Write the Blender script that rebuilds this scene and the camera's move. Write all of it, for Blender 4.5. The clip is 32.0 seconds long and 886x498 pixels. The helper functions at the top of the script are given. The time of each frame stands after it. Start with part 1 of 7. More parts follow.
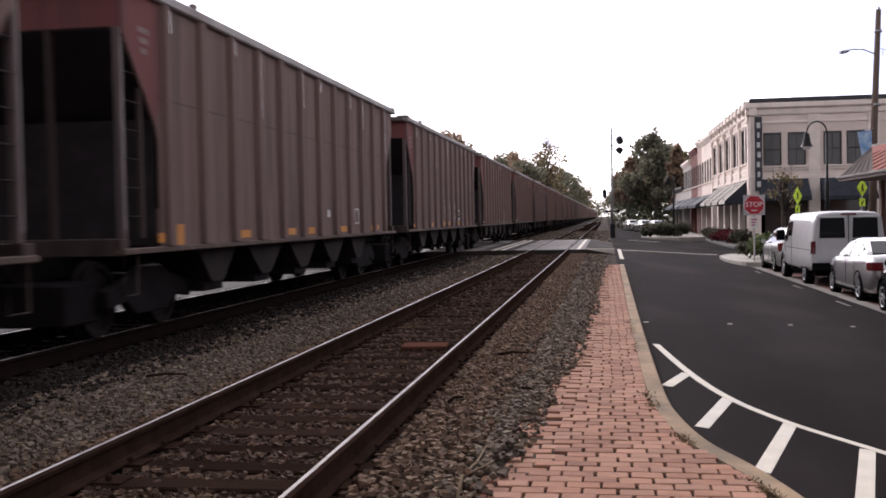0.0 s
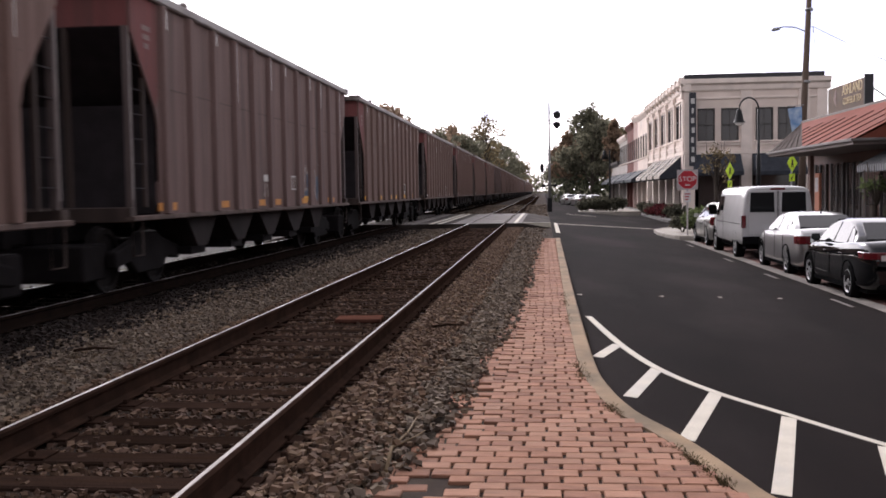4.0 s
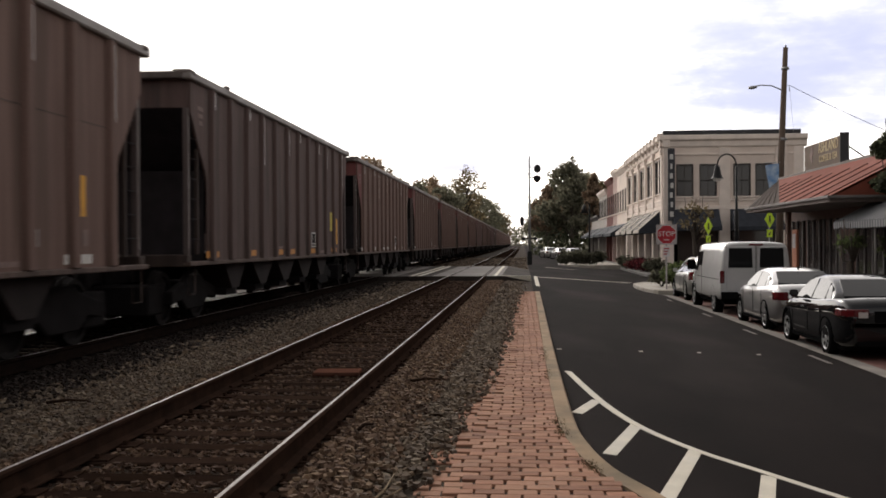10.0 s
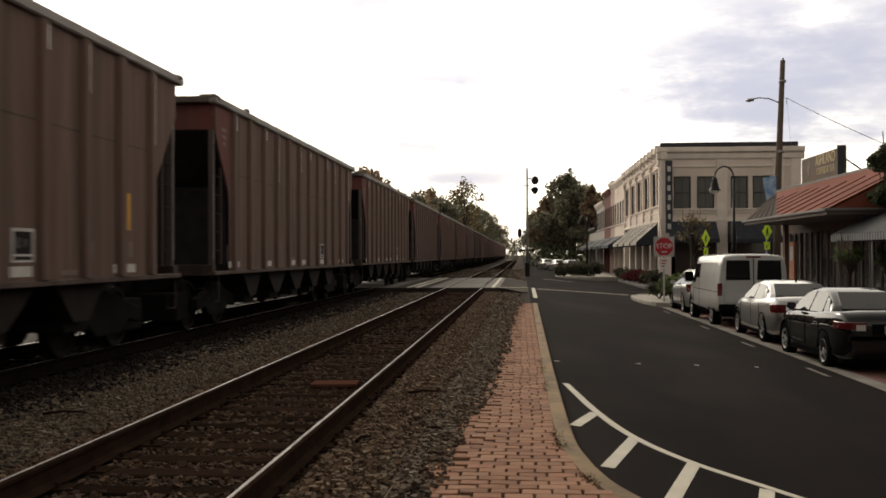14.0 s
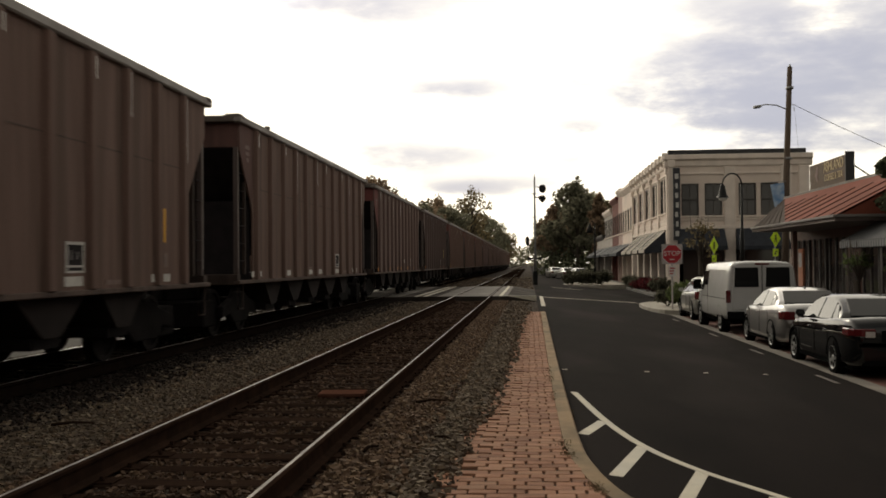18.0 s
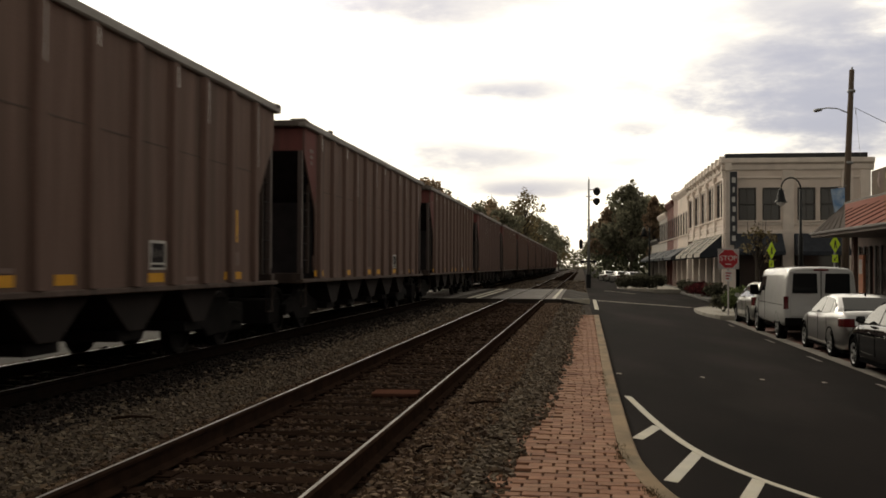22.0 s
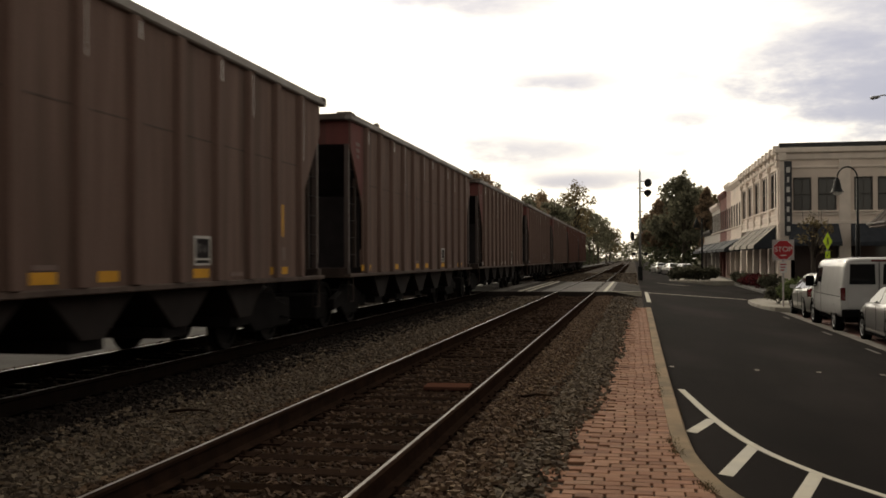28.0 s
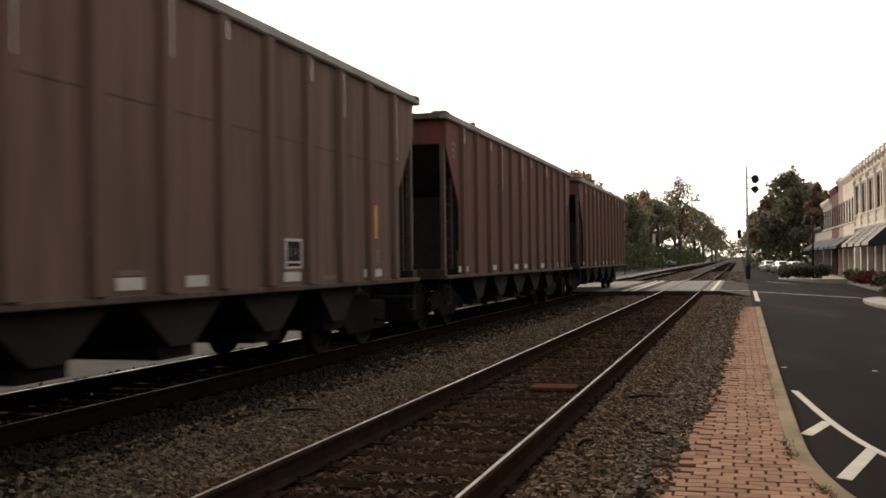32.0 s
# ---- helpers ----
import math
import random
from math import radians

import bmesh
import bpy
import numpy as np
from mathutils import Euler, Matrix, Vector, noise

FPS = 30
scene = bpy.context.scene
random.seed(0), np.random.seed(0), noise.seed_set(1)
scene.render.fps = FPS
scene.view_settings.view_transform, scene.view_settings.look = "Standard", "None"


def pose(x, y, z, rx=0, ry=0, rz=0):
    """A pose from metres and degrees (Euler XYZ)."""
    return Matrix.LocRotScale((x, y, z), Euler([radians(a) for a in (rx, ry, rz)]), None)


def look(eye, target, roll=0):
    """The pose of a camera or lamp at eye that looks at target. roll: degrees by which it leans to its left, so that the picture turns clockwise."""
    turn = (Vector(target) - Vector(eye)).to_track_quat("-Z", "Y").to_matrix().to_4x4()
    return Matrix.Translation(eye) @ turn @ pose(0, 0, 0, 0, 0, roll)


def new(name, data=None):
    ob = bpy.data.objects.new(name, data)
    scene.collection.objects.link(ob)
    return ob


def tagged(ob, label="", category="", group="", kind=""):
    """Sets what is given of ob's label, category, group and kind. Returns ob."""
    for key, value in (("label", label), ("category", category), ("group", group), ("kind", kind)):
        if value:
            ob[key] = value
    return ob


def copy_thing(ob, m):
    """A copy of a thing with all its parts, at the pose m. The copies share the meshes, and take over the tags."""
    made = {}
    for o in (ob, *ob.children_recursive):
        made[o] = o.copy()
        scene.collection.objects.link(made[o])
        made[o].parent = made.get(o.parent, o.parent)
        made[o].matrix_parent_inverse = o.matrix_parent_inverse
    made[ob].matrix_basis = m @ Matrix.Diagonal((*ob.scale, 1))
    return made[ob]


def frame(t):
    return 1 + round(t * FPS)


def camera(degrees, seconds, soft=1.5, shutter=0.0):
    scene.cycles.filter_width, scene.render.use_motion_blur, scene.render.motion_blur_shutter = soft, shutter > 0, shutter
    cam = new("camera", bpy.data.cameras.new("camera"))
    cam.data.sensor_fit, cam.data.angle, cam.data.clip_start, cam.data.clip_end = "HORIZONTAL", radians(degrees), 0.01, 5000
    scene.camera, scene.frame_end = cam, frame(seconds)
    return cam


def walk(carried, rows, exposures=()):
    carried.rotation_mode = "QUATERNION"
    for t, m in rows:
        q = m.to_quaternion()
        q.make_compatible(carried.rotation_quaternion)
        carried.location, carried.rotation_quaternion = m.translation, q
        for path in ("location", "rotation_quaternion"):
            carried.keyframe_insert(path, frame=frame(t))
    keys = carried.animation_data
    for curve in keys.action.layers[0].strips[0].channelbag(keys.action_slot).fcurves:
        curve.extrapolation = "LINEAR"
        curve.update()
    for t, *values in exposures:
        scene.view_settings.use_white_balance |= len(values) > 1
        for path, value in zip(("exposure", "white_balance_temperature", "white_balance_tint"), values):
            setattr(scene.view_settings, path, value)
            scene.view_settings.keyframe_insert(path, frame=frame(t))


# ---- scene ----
cam = camera(46.8, 32.0, soft=1.7, shutter=0.25)
# seconds, eye, yaw, pitch, roll; z = 0 is the rail head, y runs along the track
PATH = [
    (0.0, -0.041, -0.013, 1.350, 9.08, -1.67, -1.10),
    (0.5, -0.033, -0.011, 1.352, 8.13, -1.65, -0.72),
    (1.0, -0.018, -0.012, 1.334, 6.76, -1.23, -0.70),
    (1.5, -0.001, -0.014, 1.339, 5.34, -2.23, -0.76),
    (2.0, -0.012, -0.020, 1.326, 5.28, -3.14, -1.10),
    (2.5, -0.018, -0.020, 1.334, 5.75, -3.33, -0.85),
    (4.5, 0.017, 0.006, 1.337, 5.58, -2.99, -1.00),
    (5.0, 0.027, 0.013, 1.345, 4.62, -2.75, -0.97),
    (5.5, 0.053, 0.021, 1.336, 3.19, -3.13, -1.23),
    (6.0, 0.029, 0.018, 1.342, 3.59, -3.02, -0.27),
    (6.5, 0.023, 0.009, 1.354, 4.07, -2.55, 0.17),
    (7.0, 0.020, 0.007, 1.361, 4.62, -1.98, 0.16),
    (7.5, 0.016, 0.011, 1.364, 4.24, -1.09, 0.49),
    (8.0, 0.017, 0.014, 1.363, 4.22, -0.66, 0.30),
    (8.5, 0.010, 0.017, 1.361, 4.25, -0.50, 0.17),
    (9.0, 0.009, 0.009, 1.360, 4.43, -0.54, 0.18),
    (9.5, 0.009, 0.017, 1.360, 4.48, -0.48, -0.01),
    (10.0, 0.010, 0.017, 1.354, 4.53, -0.30, -0.32),
    (10.5, 0.006, 0.017, 1.359, 4.46, -0.14, -0.31),
    (11.0, 0.005, 0.020, 1.355, 4.54, -0.24, -0.13),
    (11.5, 0.007, 0.017, 1.356, 4.78, -0.31, -0.05),
    (12.0, 0.008, 0.014, 1.357, 4.79, -0.29, 0.05),
    (12.5, 0.007, 0.016, 1.360, 4.61, -0.11, 0.17),
    (13.0, 0.009, 0.013, 1.365, 4.69, -0.18, 0.12),
    (13.5, 0.004, 0.017, 1.359, 4.45, 0.14, -0.13),
    (15.5, 0.007, 0.028, 1.358, 4.28, 0.50, -0.11),
    (16.0, 0.021, 0.026, 1.360, 4.29, 0.57, -0.19),
    (16.5, 0.010, 0.027, 1.358, 3.50, 0.30, -0.42),
    (17.0, 0.025, 0.031, 1.354, 3.61, 0.24, -0.87),
    (17.5, 0.014, 0.028, 1.358, 3.82, 1.00, -0.54),
    (18.0, 0.015, 0.023, 1.360, 4.83, 0.83, -0.50),
    (18.5, 0.009, 0.015, 1.358, 6.38, 0.95, -0.50),
    (19.0, 0.010, 0.006, 1.359, 7.21, 0.86, -0.55),
    (19.5, 0.003, 0.001, 1.363, 7.89, 0.60, -0.48),
    (20.0, 0.012, 0.006, 1.359, 7.75, 0.60, -0.39),
    (20.5, -0.003, 0.004, 1.364, 8.16, 1.38, 0.02),
    (21.0, 0.006, 0.004, 1.368, 8.45, 1.57, -0.29),
    (21.5, -0.000, 0.010, 1.374, 7.68, 1.27, -0.57),
    (22.0, -0.009, 0.004, 1.356, 7.77, 0.93, 0.23),
    (22.5, -0.004, 0.014, 1.360, 7.37, 0.43, 0.51),
    (23.0, -0.002, 0.008, 1.358, 8.26, 0.56, -0.65),
    (23.5, -0.004, -0.001, 1.360, 8.61, 0.93, -0.56),
    (24.0, -0.003, -0.009, 1.364, 8.82, 1.05, -0.36),
    (24.5, -0.006, -0.008, 1.362, 8.78, 0.97, -0.09),
    (25.0, -0.009, -0.017, 1.361, 9.07, 0.73, -0.17),
    (25.5, -0.012, -0.013, 1.359, 9.45, 0.80, -0.34),
    (27.5, -0.017, -0.006, 1.359, 10.25, 0.48, 0.07),
    (28.0, -0.013, -0.012, 1.359, 10.57, 0.56, -0.19),
    (28.5, -0.024, -0.016, 1.357, 10.92, 0.66, -0.49),
    (29.0, -0.014, -0.027, 1.359, 11.11, 0.71, -0.36),
    (29.5, -0.013, -0.025, 1.354, 11.31, 0.81, -0.45),
    (30.0, -0.030, -0.038, 1.357, 11.97, 0.84, -0.71),
    (30.5, -0.019, -0.057, 1.361, 13.01, 0.79, -0.82),
    (31.0, -0.029, -0.059, 1.358, 14.17, 0.86, -0.85),
    (31.5, -0.040, -0.066, 1.356, 15.19, 0.61, -0.47),
    (32.0, -0.044, -0.083, 1.368, 16.22, 0.63, -0.74),
]
EXPOSURES = [(0.0, 1.4, 6250.0, 19.0), (2.0, 1.4, 6250.0, 19.0), (5.0, 1.42, 6350.0, 18.0), (7.0, 1.36, 6450.0, 17.0), (8.0, 1.0, 6650.0, 12.0), (10.0, 0.82, 6850.0, 10.0), (12.0, 0.68, 7350.0, 8.0), (16.0, 0.45, 7700.0, 5.0),
             (20.0, 0.24, 7850.0, 4.0), (28.0, 0.3, 7900.0, 5.0), (30.0, 0.4, 7900.0, 5.0), (31.0, 0.5, 7850.0, 5.0), (32.0, 0.9, 7500.0, 8.0)]
walk(cam, [(t, pose(x, y, z, 0, 0, yaw) @ pose(0, 0, 0, 90 + pitch) @ pose(0, 0, 0, 0, 0, roll)) for t, x, y, z, yaw, pitch, roll in PATH], EXPOSURES)

# ---- world and sun ----
SUN_AZ, SUN_EL = radians(-26), radians(30)      # azimuth from +y towards +x
world = bpy.data.worlds.new("sky")
scene.world = world
world.use_nodes = True
wn, wl = world.node_tree.nodes, world.node_tree.links
wn.clear()


def wnode(kind, **values):
    n = wn.new(kind)
    for k, v in values.items():
        n.inputs[k].default_value = v
    return n


sky = wn.new("ShaderNodeTexSky")
sky.sky_type, sky.sun_disc = "NISHITA", False
sky.sun_elevation, sky.sun_rotation = SUN_EL, SUN_AZ
coord = wn.new("ShaderNodeTexCoord")
squash = wn.new("ShaderNodeMapping")
squash.inputs["Scale"].default_value = (1.0, 1.0, 3.2)
wl.new(coord.outputs["Generated"], squash.inputs["Vector"])
puff = wnode("ShaderNodeTexNoise", Scale=7.0, Detail=8.0, Roughness=0.6)
wl.new(squash.outputs[0], puff.inputs["Vector"])


def wmath(op, a, b=None, c=None):
    n = wn.new("ShaderNodeMath")
    n.operation = op
    for i, v in enumerate((a, b, c)):
        if isinstance(v, (int, float)):
            n.inputs[i].default_value = v
        elif v is not None:
            wl.new(v, n.inputs[i])
    return n.outputs[0]


axes = wn.new("ShaderNodeSeparateXYZ")
wl.new(coord.outputs["Generated"], axes.inputs[0])
ahead = wmath("MAXIMUM", axes.outputs["Y"], 0.05)
across, upward = wmath("DIVIDE", axes.outputs["X"], ahead), wmath("DIVIDE", axes.outputs["Z"], ahead)
ragged = wmath("SUBTRACT", puff.outputs[0], 0.5)
cover = None
# cloud banks: bearing, height (both as slopes), half widths, depth of grey
for u0, v0, wu, wv, deep in ((0.20, 0.17, 0.115, 0.038, 0.96), (0.27, 0.215, 0.10, 0.05, 0.90), (0.31, 0.13, 0.12, 0.02, 0.74), (-0.19, 0.262, 0.15, 0.018, 0.95), (-0.07, 0.172, 0.05, 0.011, 0.95), (-0.13, 0.106, 0.085, 0.013, 1.25),
                             (-0.04, 0.078, 0.06, 0.009, 1.1), (0.05, 0.10, 0.035, 0.006, 0.47), (0.05, 0.135, 0.04, 0.006, 0.34), (0.30, 0.155, 0.13, 0.028, 0.55), (0.36, 0.195, 0.10, 0.03, 0.5), (0.55, 0.25, 0.3, 0.09, 0.7), (-0.6, 0.3, 0.3, 0.06, 0.68)):
    du = wmath("DIVIDE", wmath("MULTIPLY_ADD", ragged, wu * 2.2, wmath("SUBTRACT", across, u0)), wu)
    dv = wmath("DIVIDE", wmath("MULTIPLY_ADD", ragged, wv * 3.6, wmath("SUBTRACT", upward, v0)), wv)
    r2 = wmath("ADD", wmath("MULTIPLY", du, du), wmath("MULTIPLY", dv, dv))
    bank = wmath("MULTIPLY", wmath("EXPONENT", wmath("MULTIPLY", r2, -1.0)), deep)
    cover = bank if cover is None else wmath("ADD", cover, bank)
wide = wnode("ShaderNodeTexNoise", Scale=2.3, Detail=6.0, Roughness=0.55)
wl.new(squash.outputs[0], wide.inputs["Vector"])
lumps = wmath("MULTIPLY", wmath("MAXIMUM", wmath("SUBTRACT", wide.outputs[0], 0.55), 0.0), 1.0)
tuft = wnode("ShaderNodeTexNoise", Scale=16.0, Detail=6.0, Roughness=0.5, Distortion=0.5)
wl.new(squash.outputs[0], tuft.inputs["Vector"])
torn = wmath("MAXIMUM", wmath("MULTIPLY_ADD", tuft.outputs[0], 1.6, wmath("MULTIPLY_ADD", puff.outputs[0], 3.4, -1.6)), 0.1)
high = wmath("MINIMUM", wmath("MULTIPLY", wmath("MAXIMUM", wmath("SUBTRACT", axes.outputs["Z"], 0.32), 0.0), 22.0), 7.0)
lumps = wmath("MULTIPLY", lumps, wmath("ADD", high, 1.0))
cover = wmath("ADD", wmath("MULTIPLY", wmath("MULTIPLY", cover, 1.9), torn), lumps)
cover = wmath("SUBTRACT", 1.0, wmath("EXPONENT", wmath("MULTIPLY", cover, -1.0)))
shade = wn.new("ShaderNodeMix")
shade.data_type = "RGBA"
shade.inputs[6].default_value, shade.inputs[7].default_value = (0.985, 0.95, 0.94, 1), (0.285, 0.30, 0.43, 1)
wl.new(cover, shade.inputs[0])
veil = wn.new("ShaderNodeMix")
veil.data_type = "RGBA"
veil.inputs["Factor"].default_value = 0.88
SKY_DIM = wn.new("ShaderNodeVectorMath")
SKY_DIM.operation = "SCALE"
SKY_DIM.inputs["Scale"].default_value = 0.10
wl.new(sky.outputs[0], SKY_DIM.inputs[0])
wl.new(SKY_DIM.outputs[0], veil.inputs[6])
toward = wn.new("ShaderNodeVectorMath")         # brighter cloud on the sun's side of the sky
toward.operation = "DOT_PRODUCT"
toward.inputs[1].default_value = (math.sin(SUN_AZ) * math.cos(SUN_EL), math.cos(SUN_AZ) * math.cos(SUN_EL), math.sin(SUN_EL))
wl.new(coord.outputs["Generated"], toward.inputs[0])
glow = wn.new("ShaderNodeMapRange")
glow.interpolation_type = "SMOOTHSTEP"
for key, value in (("From Min", -0.15), ("From Max", 0.95), ("To Min", 0.44), ("To Max", 1.42)):
    glow.inputs[key].default_value = value
wl.new(toward.outputs["Value"], glow.inputs["Value"])
CLOUD = wn.new("ShaderNodeVectorMath")
CLOUD.operation = "SCALE"
deck = wn.new("ShaderNodeMapRange")            # the cloud deck is darkest overhead
deck.interpolation_type = "SMOOTHSTEP"
for key, value in (("From Min", 0.33), ("From Max", 0.88), ("To Min", 1.0), ("To Max", 0.42)):
    deck.inputs[key].default_value = value
wl.new(axes.outputs["Z"], deck.inputs["Value"])
halo = wn.new("ShaderNodeMapRange")            # the veiled sun
halo.interpolation_type = "SMOOTHSTEP"
for key, value in (("From Min", 0.93), ("From Max", 0.992), ("To Min", 0.0), ("To Max", 2.8)):
    halo.inputs[key].default_value = value
wl.new(toward.outputs["Value"], halo.inputs["Value"])
wl.new(wmath("MULTIPLY", wmath("ADD", glow.outputs[0], halo.outputs[0]), deck.outputs[0]), CLOUD.inputs["Scale"])
wl.new(shade.outputs[2], CLOUD.inputs[0])
wl.new(CLOUD.outputs[0], veil.inputs[7])
back = wn.new("ShaderNodeBackground")
back.inputs["Strength"].default_value = 1.0
wl.new(veil.outputs[2], back.inputs["Color"])
wout = wn.new("ShaderNodeOutputWorld")
wl.new(back.outputs[0], wout.inputs["Surface"])

sun = new("sun", bpy.data.lights.new("sun", "SUN"))
sun.data.energy, sun.data.angle, sun.data.color = 0.5, radians(14), (1.0, 0.95, 0.88)
sd = Vector((math.sin(SUN_AZ) * math.cos(SUN_EL), math.cos(SUN_AZ) * math.cos(SUN_EL), math.sin(SUN_EL)))
sun.matrix_world = look(sd * 100, (0, 0, 0))


# ---- materials ----
def material(name, color, color2=None, rough=0.8, rough2=None, metal=0.0, scale=8.0, fine=90.0, bump=0.15, dist=0.01,
             streak=None, stain=None, stain_scale=0.6, stain_amount=0.5, vary=0.0, island=False, coat=0.0, spec=0.25, kinds=None):
    """A surface with a coarse and a fine variation, optional streaks (stretched along z), stains and a per-piece shift."""
    m = bpy.data.materials.new(name)
    m.use_nodes = True
    n, l = m.node_tree.nodes, m.node_tree.links
    b = n["Principled BSDF"]
    b.inputs["Metallic"].default_value = metal
    b.inputs["Coat Weight"].default_value = coat
    b.inputs["Specular IOR Level"].default_value = spec
    tc = n.new("ShaderNodeTexCoord")
    mp = n.new("ShaderNodeMapping")
    if streak:
        mp.inputs["Scale"].default_value = streak
    source = tc.outputs["Object"]
    if vary and not island:     # every piece shows another stretch of the grain
        roll = n.new("ShaderNodeVectorMath")
        roll.operation = "SCALE"
        roll.inputs[0].default_value = (31.0, 17.0, 23.0)
        l.new(n.new("ShaderNodeObjectInfo").outputs["Random"], roll.inputs["Scale"])
        moved = n.new("ShaderNodeVectorMath")
        l.new(tc.outputs["Object"], moved.inputs[0])
        l.new(roll.outputs[0], moved.inputs[1])
        source = moved.outputs[0]
    l.new(source, mp.inputs["Vector"])
    na = n.new("ShaderNodeTexNoise")
    na.inputs["Scale"].default_value, na.inputs["Detail"].default_value = scale, 6.0
    l.new(mp.outputs[0], na.inputs["Vector"])
    nb = n.new("ShaderNodeTexNoise")
    nb.inputs["Scale"].default_value, nb.inputs["Detail"].default_value = fine, 3.0
    l.new(source, nb.inputs["Vector"])
    c2 = color2 or tuple(c * 0.7 for c in color)

    def mix(fac, a, bb):
        x = n.new("ShaderNodeMix")
        x.data_type = "RGBA"
        for value, socket in ((fac, x.inputs[0]), (a, x.inputs[6]), (bb, x.inputs[7])):
            if isinstance(value, (int, float)):
                socket.default_value = value
            elif isinstance(value, tuple):
                socket.default_value = (*value, 1)
            else:
                l.new(value, socket)
        return x.outputs[2]

    def ramp(source, lo, hi):
        r = n.new("ShaderNodeMapRange")
        r.inputs["From Min"].default_value, r.inputs["From Max"].default_value = lo, hi
        l.new(source, r.inputs["Value"])
        return r.outputs[0]

    out = mix(ramp(na.outputs[0], 0.33, 0.67), color, c2)
    fine_fac = ramp(nb.outputs[0], 0.3, 0.7)
    half = n.new("ShaderNodeMath")
    half.operation = "MULTIPLY"
    half.inputs[1].default_value = 0.35
    l.new(fine_fac, half.inputs[0])
    out = mix(half.outputs[0], out, tuple(c * 0.6 for c in c2))
    if stain:
        ns = n.new("ShaderNodeTexNoise")
        ns.inputs["Scale"].default_value, ns.inputs["Detail"].default_value = stain_scale, 5.0
        l.new(mp.outputs[0], ns.inputs["Vector"])
        sf = n.new("ShaderNodeMath")
        sf.operation = "MULTIPLY"
        sf.inputs[1].default_value = stain_amount
        l.new(ramp(ns.outputs[0], 0.48, 0.66), sf.inputs[0])
        out = mix(sf.outputs[0], out, stain)
    if kinds:       # pieces of several colours, one colour a piece
        tone = n.new("ShaderNodeValToRGB")
        tone.color_ramp.interpolation = "CONSTANT"
        while len(tone.color_ramp.elements) < len(kinds):
            tone.color_ramp.elements.new(0.5)
        for i, c in enumerate(kinds):
            tone.color_ramp.elements[i].position = i / len(kinds)
            tone.color_ramp.elements[i].color = (*c, 1)
        pick = n.new("ShaderNodeMath")
        pick.operation = "MULTIPLY"
        pick.inputs[1].default_value = 7.31
        part_of = n.new("ShaderNodeMath")
        part_of.operation = "FRACT"
        l.new(n.new("ShaderNodeNewGeometry").outputs["Random Per Island"] if island else n.new("ShaderNodeObjectInfo").outputs["Random"], pick.inputs[0])
        l.new(pick.outputs[0], part_of.inputs[0])
        l.new(part_of.outputs[0], tone.inputs[0])
        out = mix(0.5, out, tone.outputs[0])
    if vary:
        hsv = n.new("ShaderNodeHueSaturation")
        l.new(out, hsv.inputs["Color"])
        rnd = n.new("ShaderNodeNewGeometry").outputs["Random Per Island"] if island else n.new("ShaderNodeObjectInfo").outputs["Random"]
        r = n.new("ShaderNodeMapRange")
        r.inputs["To Min"].default_value, r.inputs["To Max"].default_value = 1 - vary, 1 + vary
        l.new(rnd, r.inputs["Value"])
        l.new(r.outputs[0], hsv.inputs["Value"])
        out = hsv.outputs[0]
    l.new(out, b.inputs["Base Color"])
    rr = n.new("ShaderNodeMapRange")
    rr.inputs["To Min"].default_value, rr.inputs["To Max"].default_value = rough, rough if rough2 is None else rough2
    l.new(na.outputs[0], rr.inputs["Value"])
    l.new(rr.outputs[0], b.inputs["Roughness"])
    if bump:
        bp = n.new("ShaderNodeBump")
        bp.inputs["Strength"].default_value, bp.inputs["Distance"].default_value = bump, dist
        l.new(nb.outputs[0], bp.inputs["Height"])
        l.new(bp.outputs[0], b.inputs["Normal"])
    return m


def glass_material(name, tint, rough=0.03, spec=0.5):
    m = bpy.data.materials.new(name)
    m.use_nodes = True
    b = m.node_tree.nodes["Principled BSDF"]
    b.inputs["Base Color"].default_value = (*tint, 1)
    b.inputs["Roughness"].default_value = rough
    b.inputs["Specular IOR Level"].default_value = spec
    return m


M = {}
M["asphalt"] = material("asphalt", (0.0130, 0.0090, 0.0083), (0.0072, 0.0052, 0.0048), rough=0.9, rough2=0.97, spec=0.03, scale=0.9, streak=(1.0, 0.35, 1.0), fine=220, bump=0.5, dist=0.004, stain=(0.026, 0.020, 0.019), stain_scale=0.45, stain_amount=0.75)
M["old_asphalt"] = material("old_asphalt", (0.055, 0.050, 0.046), (0.038, 0.035, 0.033), spec=0.06, rough=0.92, scale=0.8, fine=160, bump=0.4, dist=0.005, stain=(0.085, 0.079, 0.073), stain_scale=0.2)
M["worn_asphalt"] = material("worn_asphalt", (0.046, 0.037, 0.032), (0.030, 0.024, 0.021), spec=0.08, rough=0.92, scale=0.8, fine=140, bump=0.4, dist=0.005, stain=(0.085, 0.072, 0.063), stain_scale=0.35, stain_amount=0.7)
M["paving"] = material("paving", (0.16, 0.152, 0.142), (0.115, 0.11, 0.104), spec=0.15, rough=0.85, scale=0.9, fine=120, bump=0.25, dist=0.004, stain=(0.10, 0.095, 0.09), stain_scale=0.5)
M["kerb"] = material("kerb", (0.33, 0.235, 0.145), (0.225, 0.158, 0.10), spec=0.15, rough=0.9, scale=3.0, fine=150, bump=0.35, dist=0.004, stain=(0.10, 0.085, 0.06), stain_scale=1.7, stain_amount=0.6)
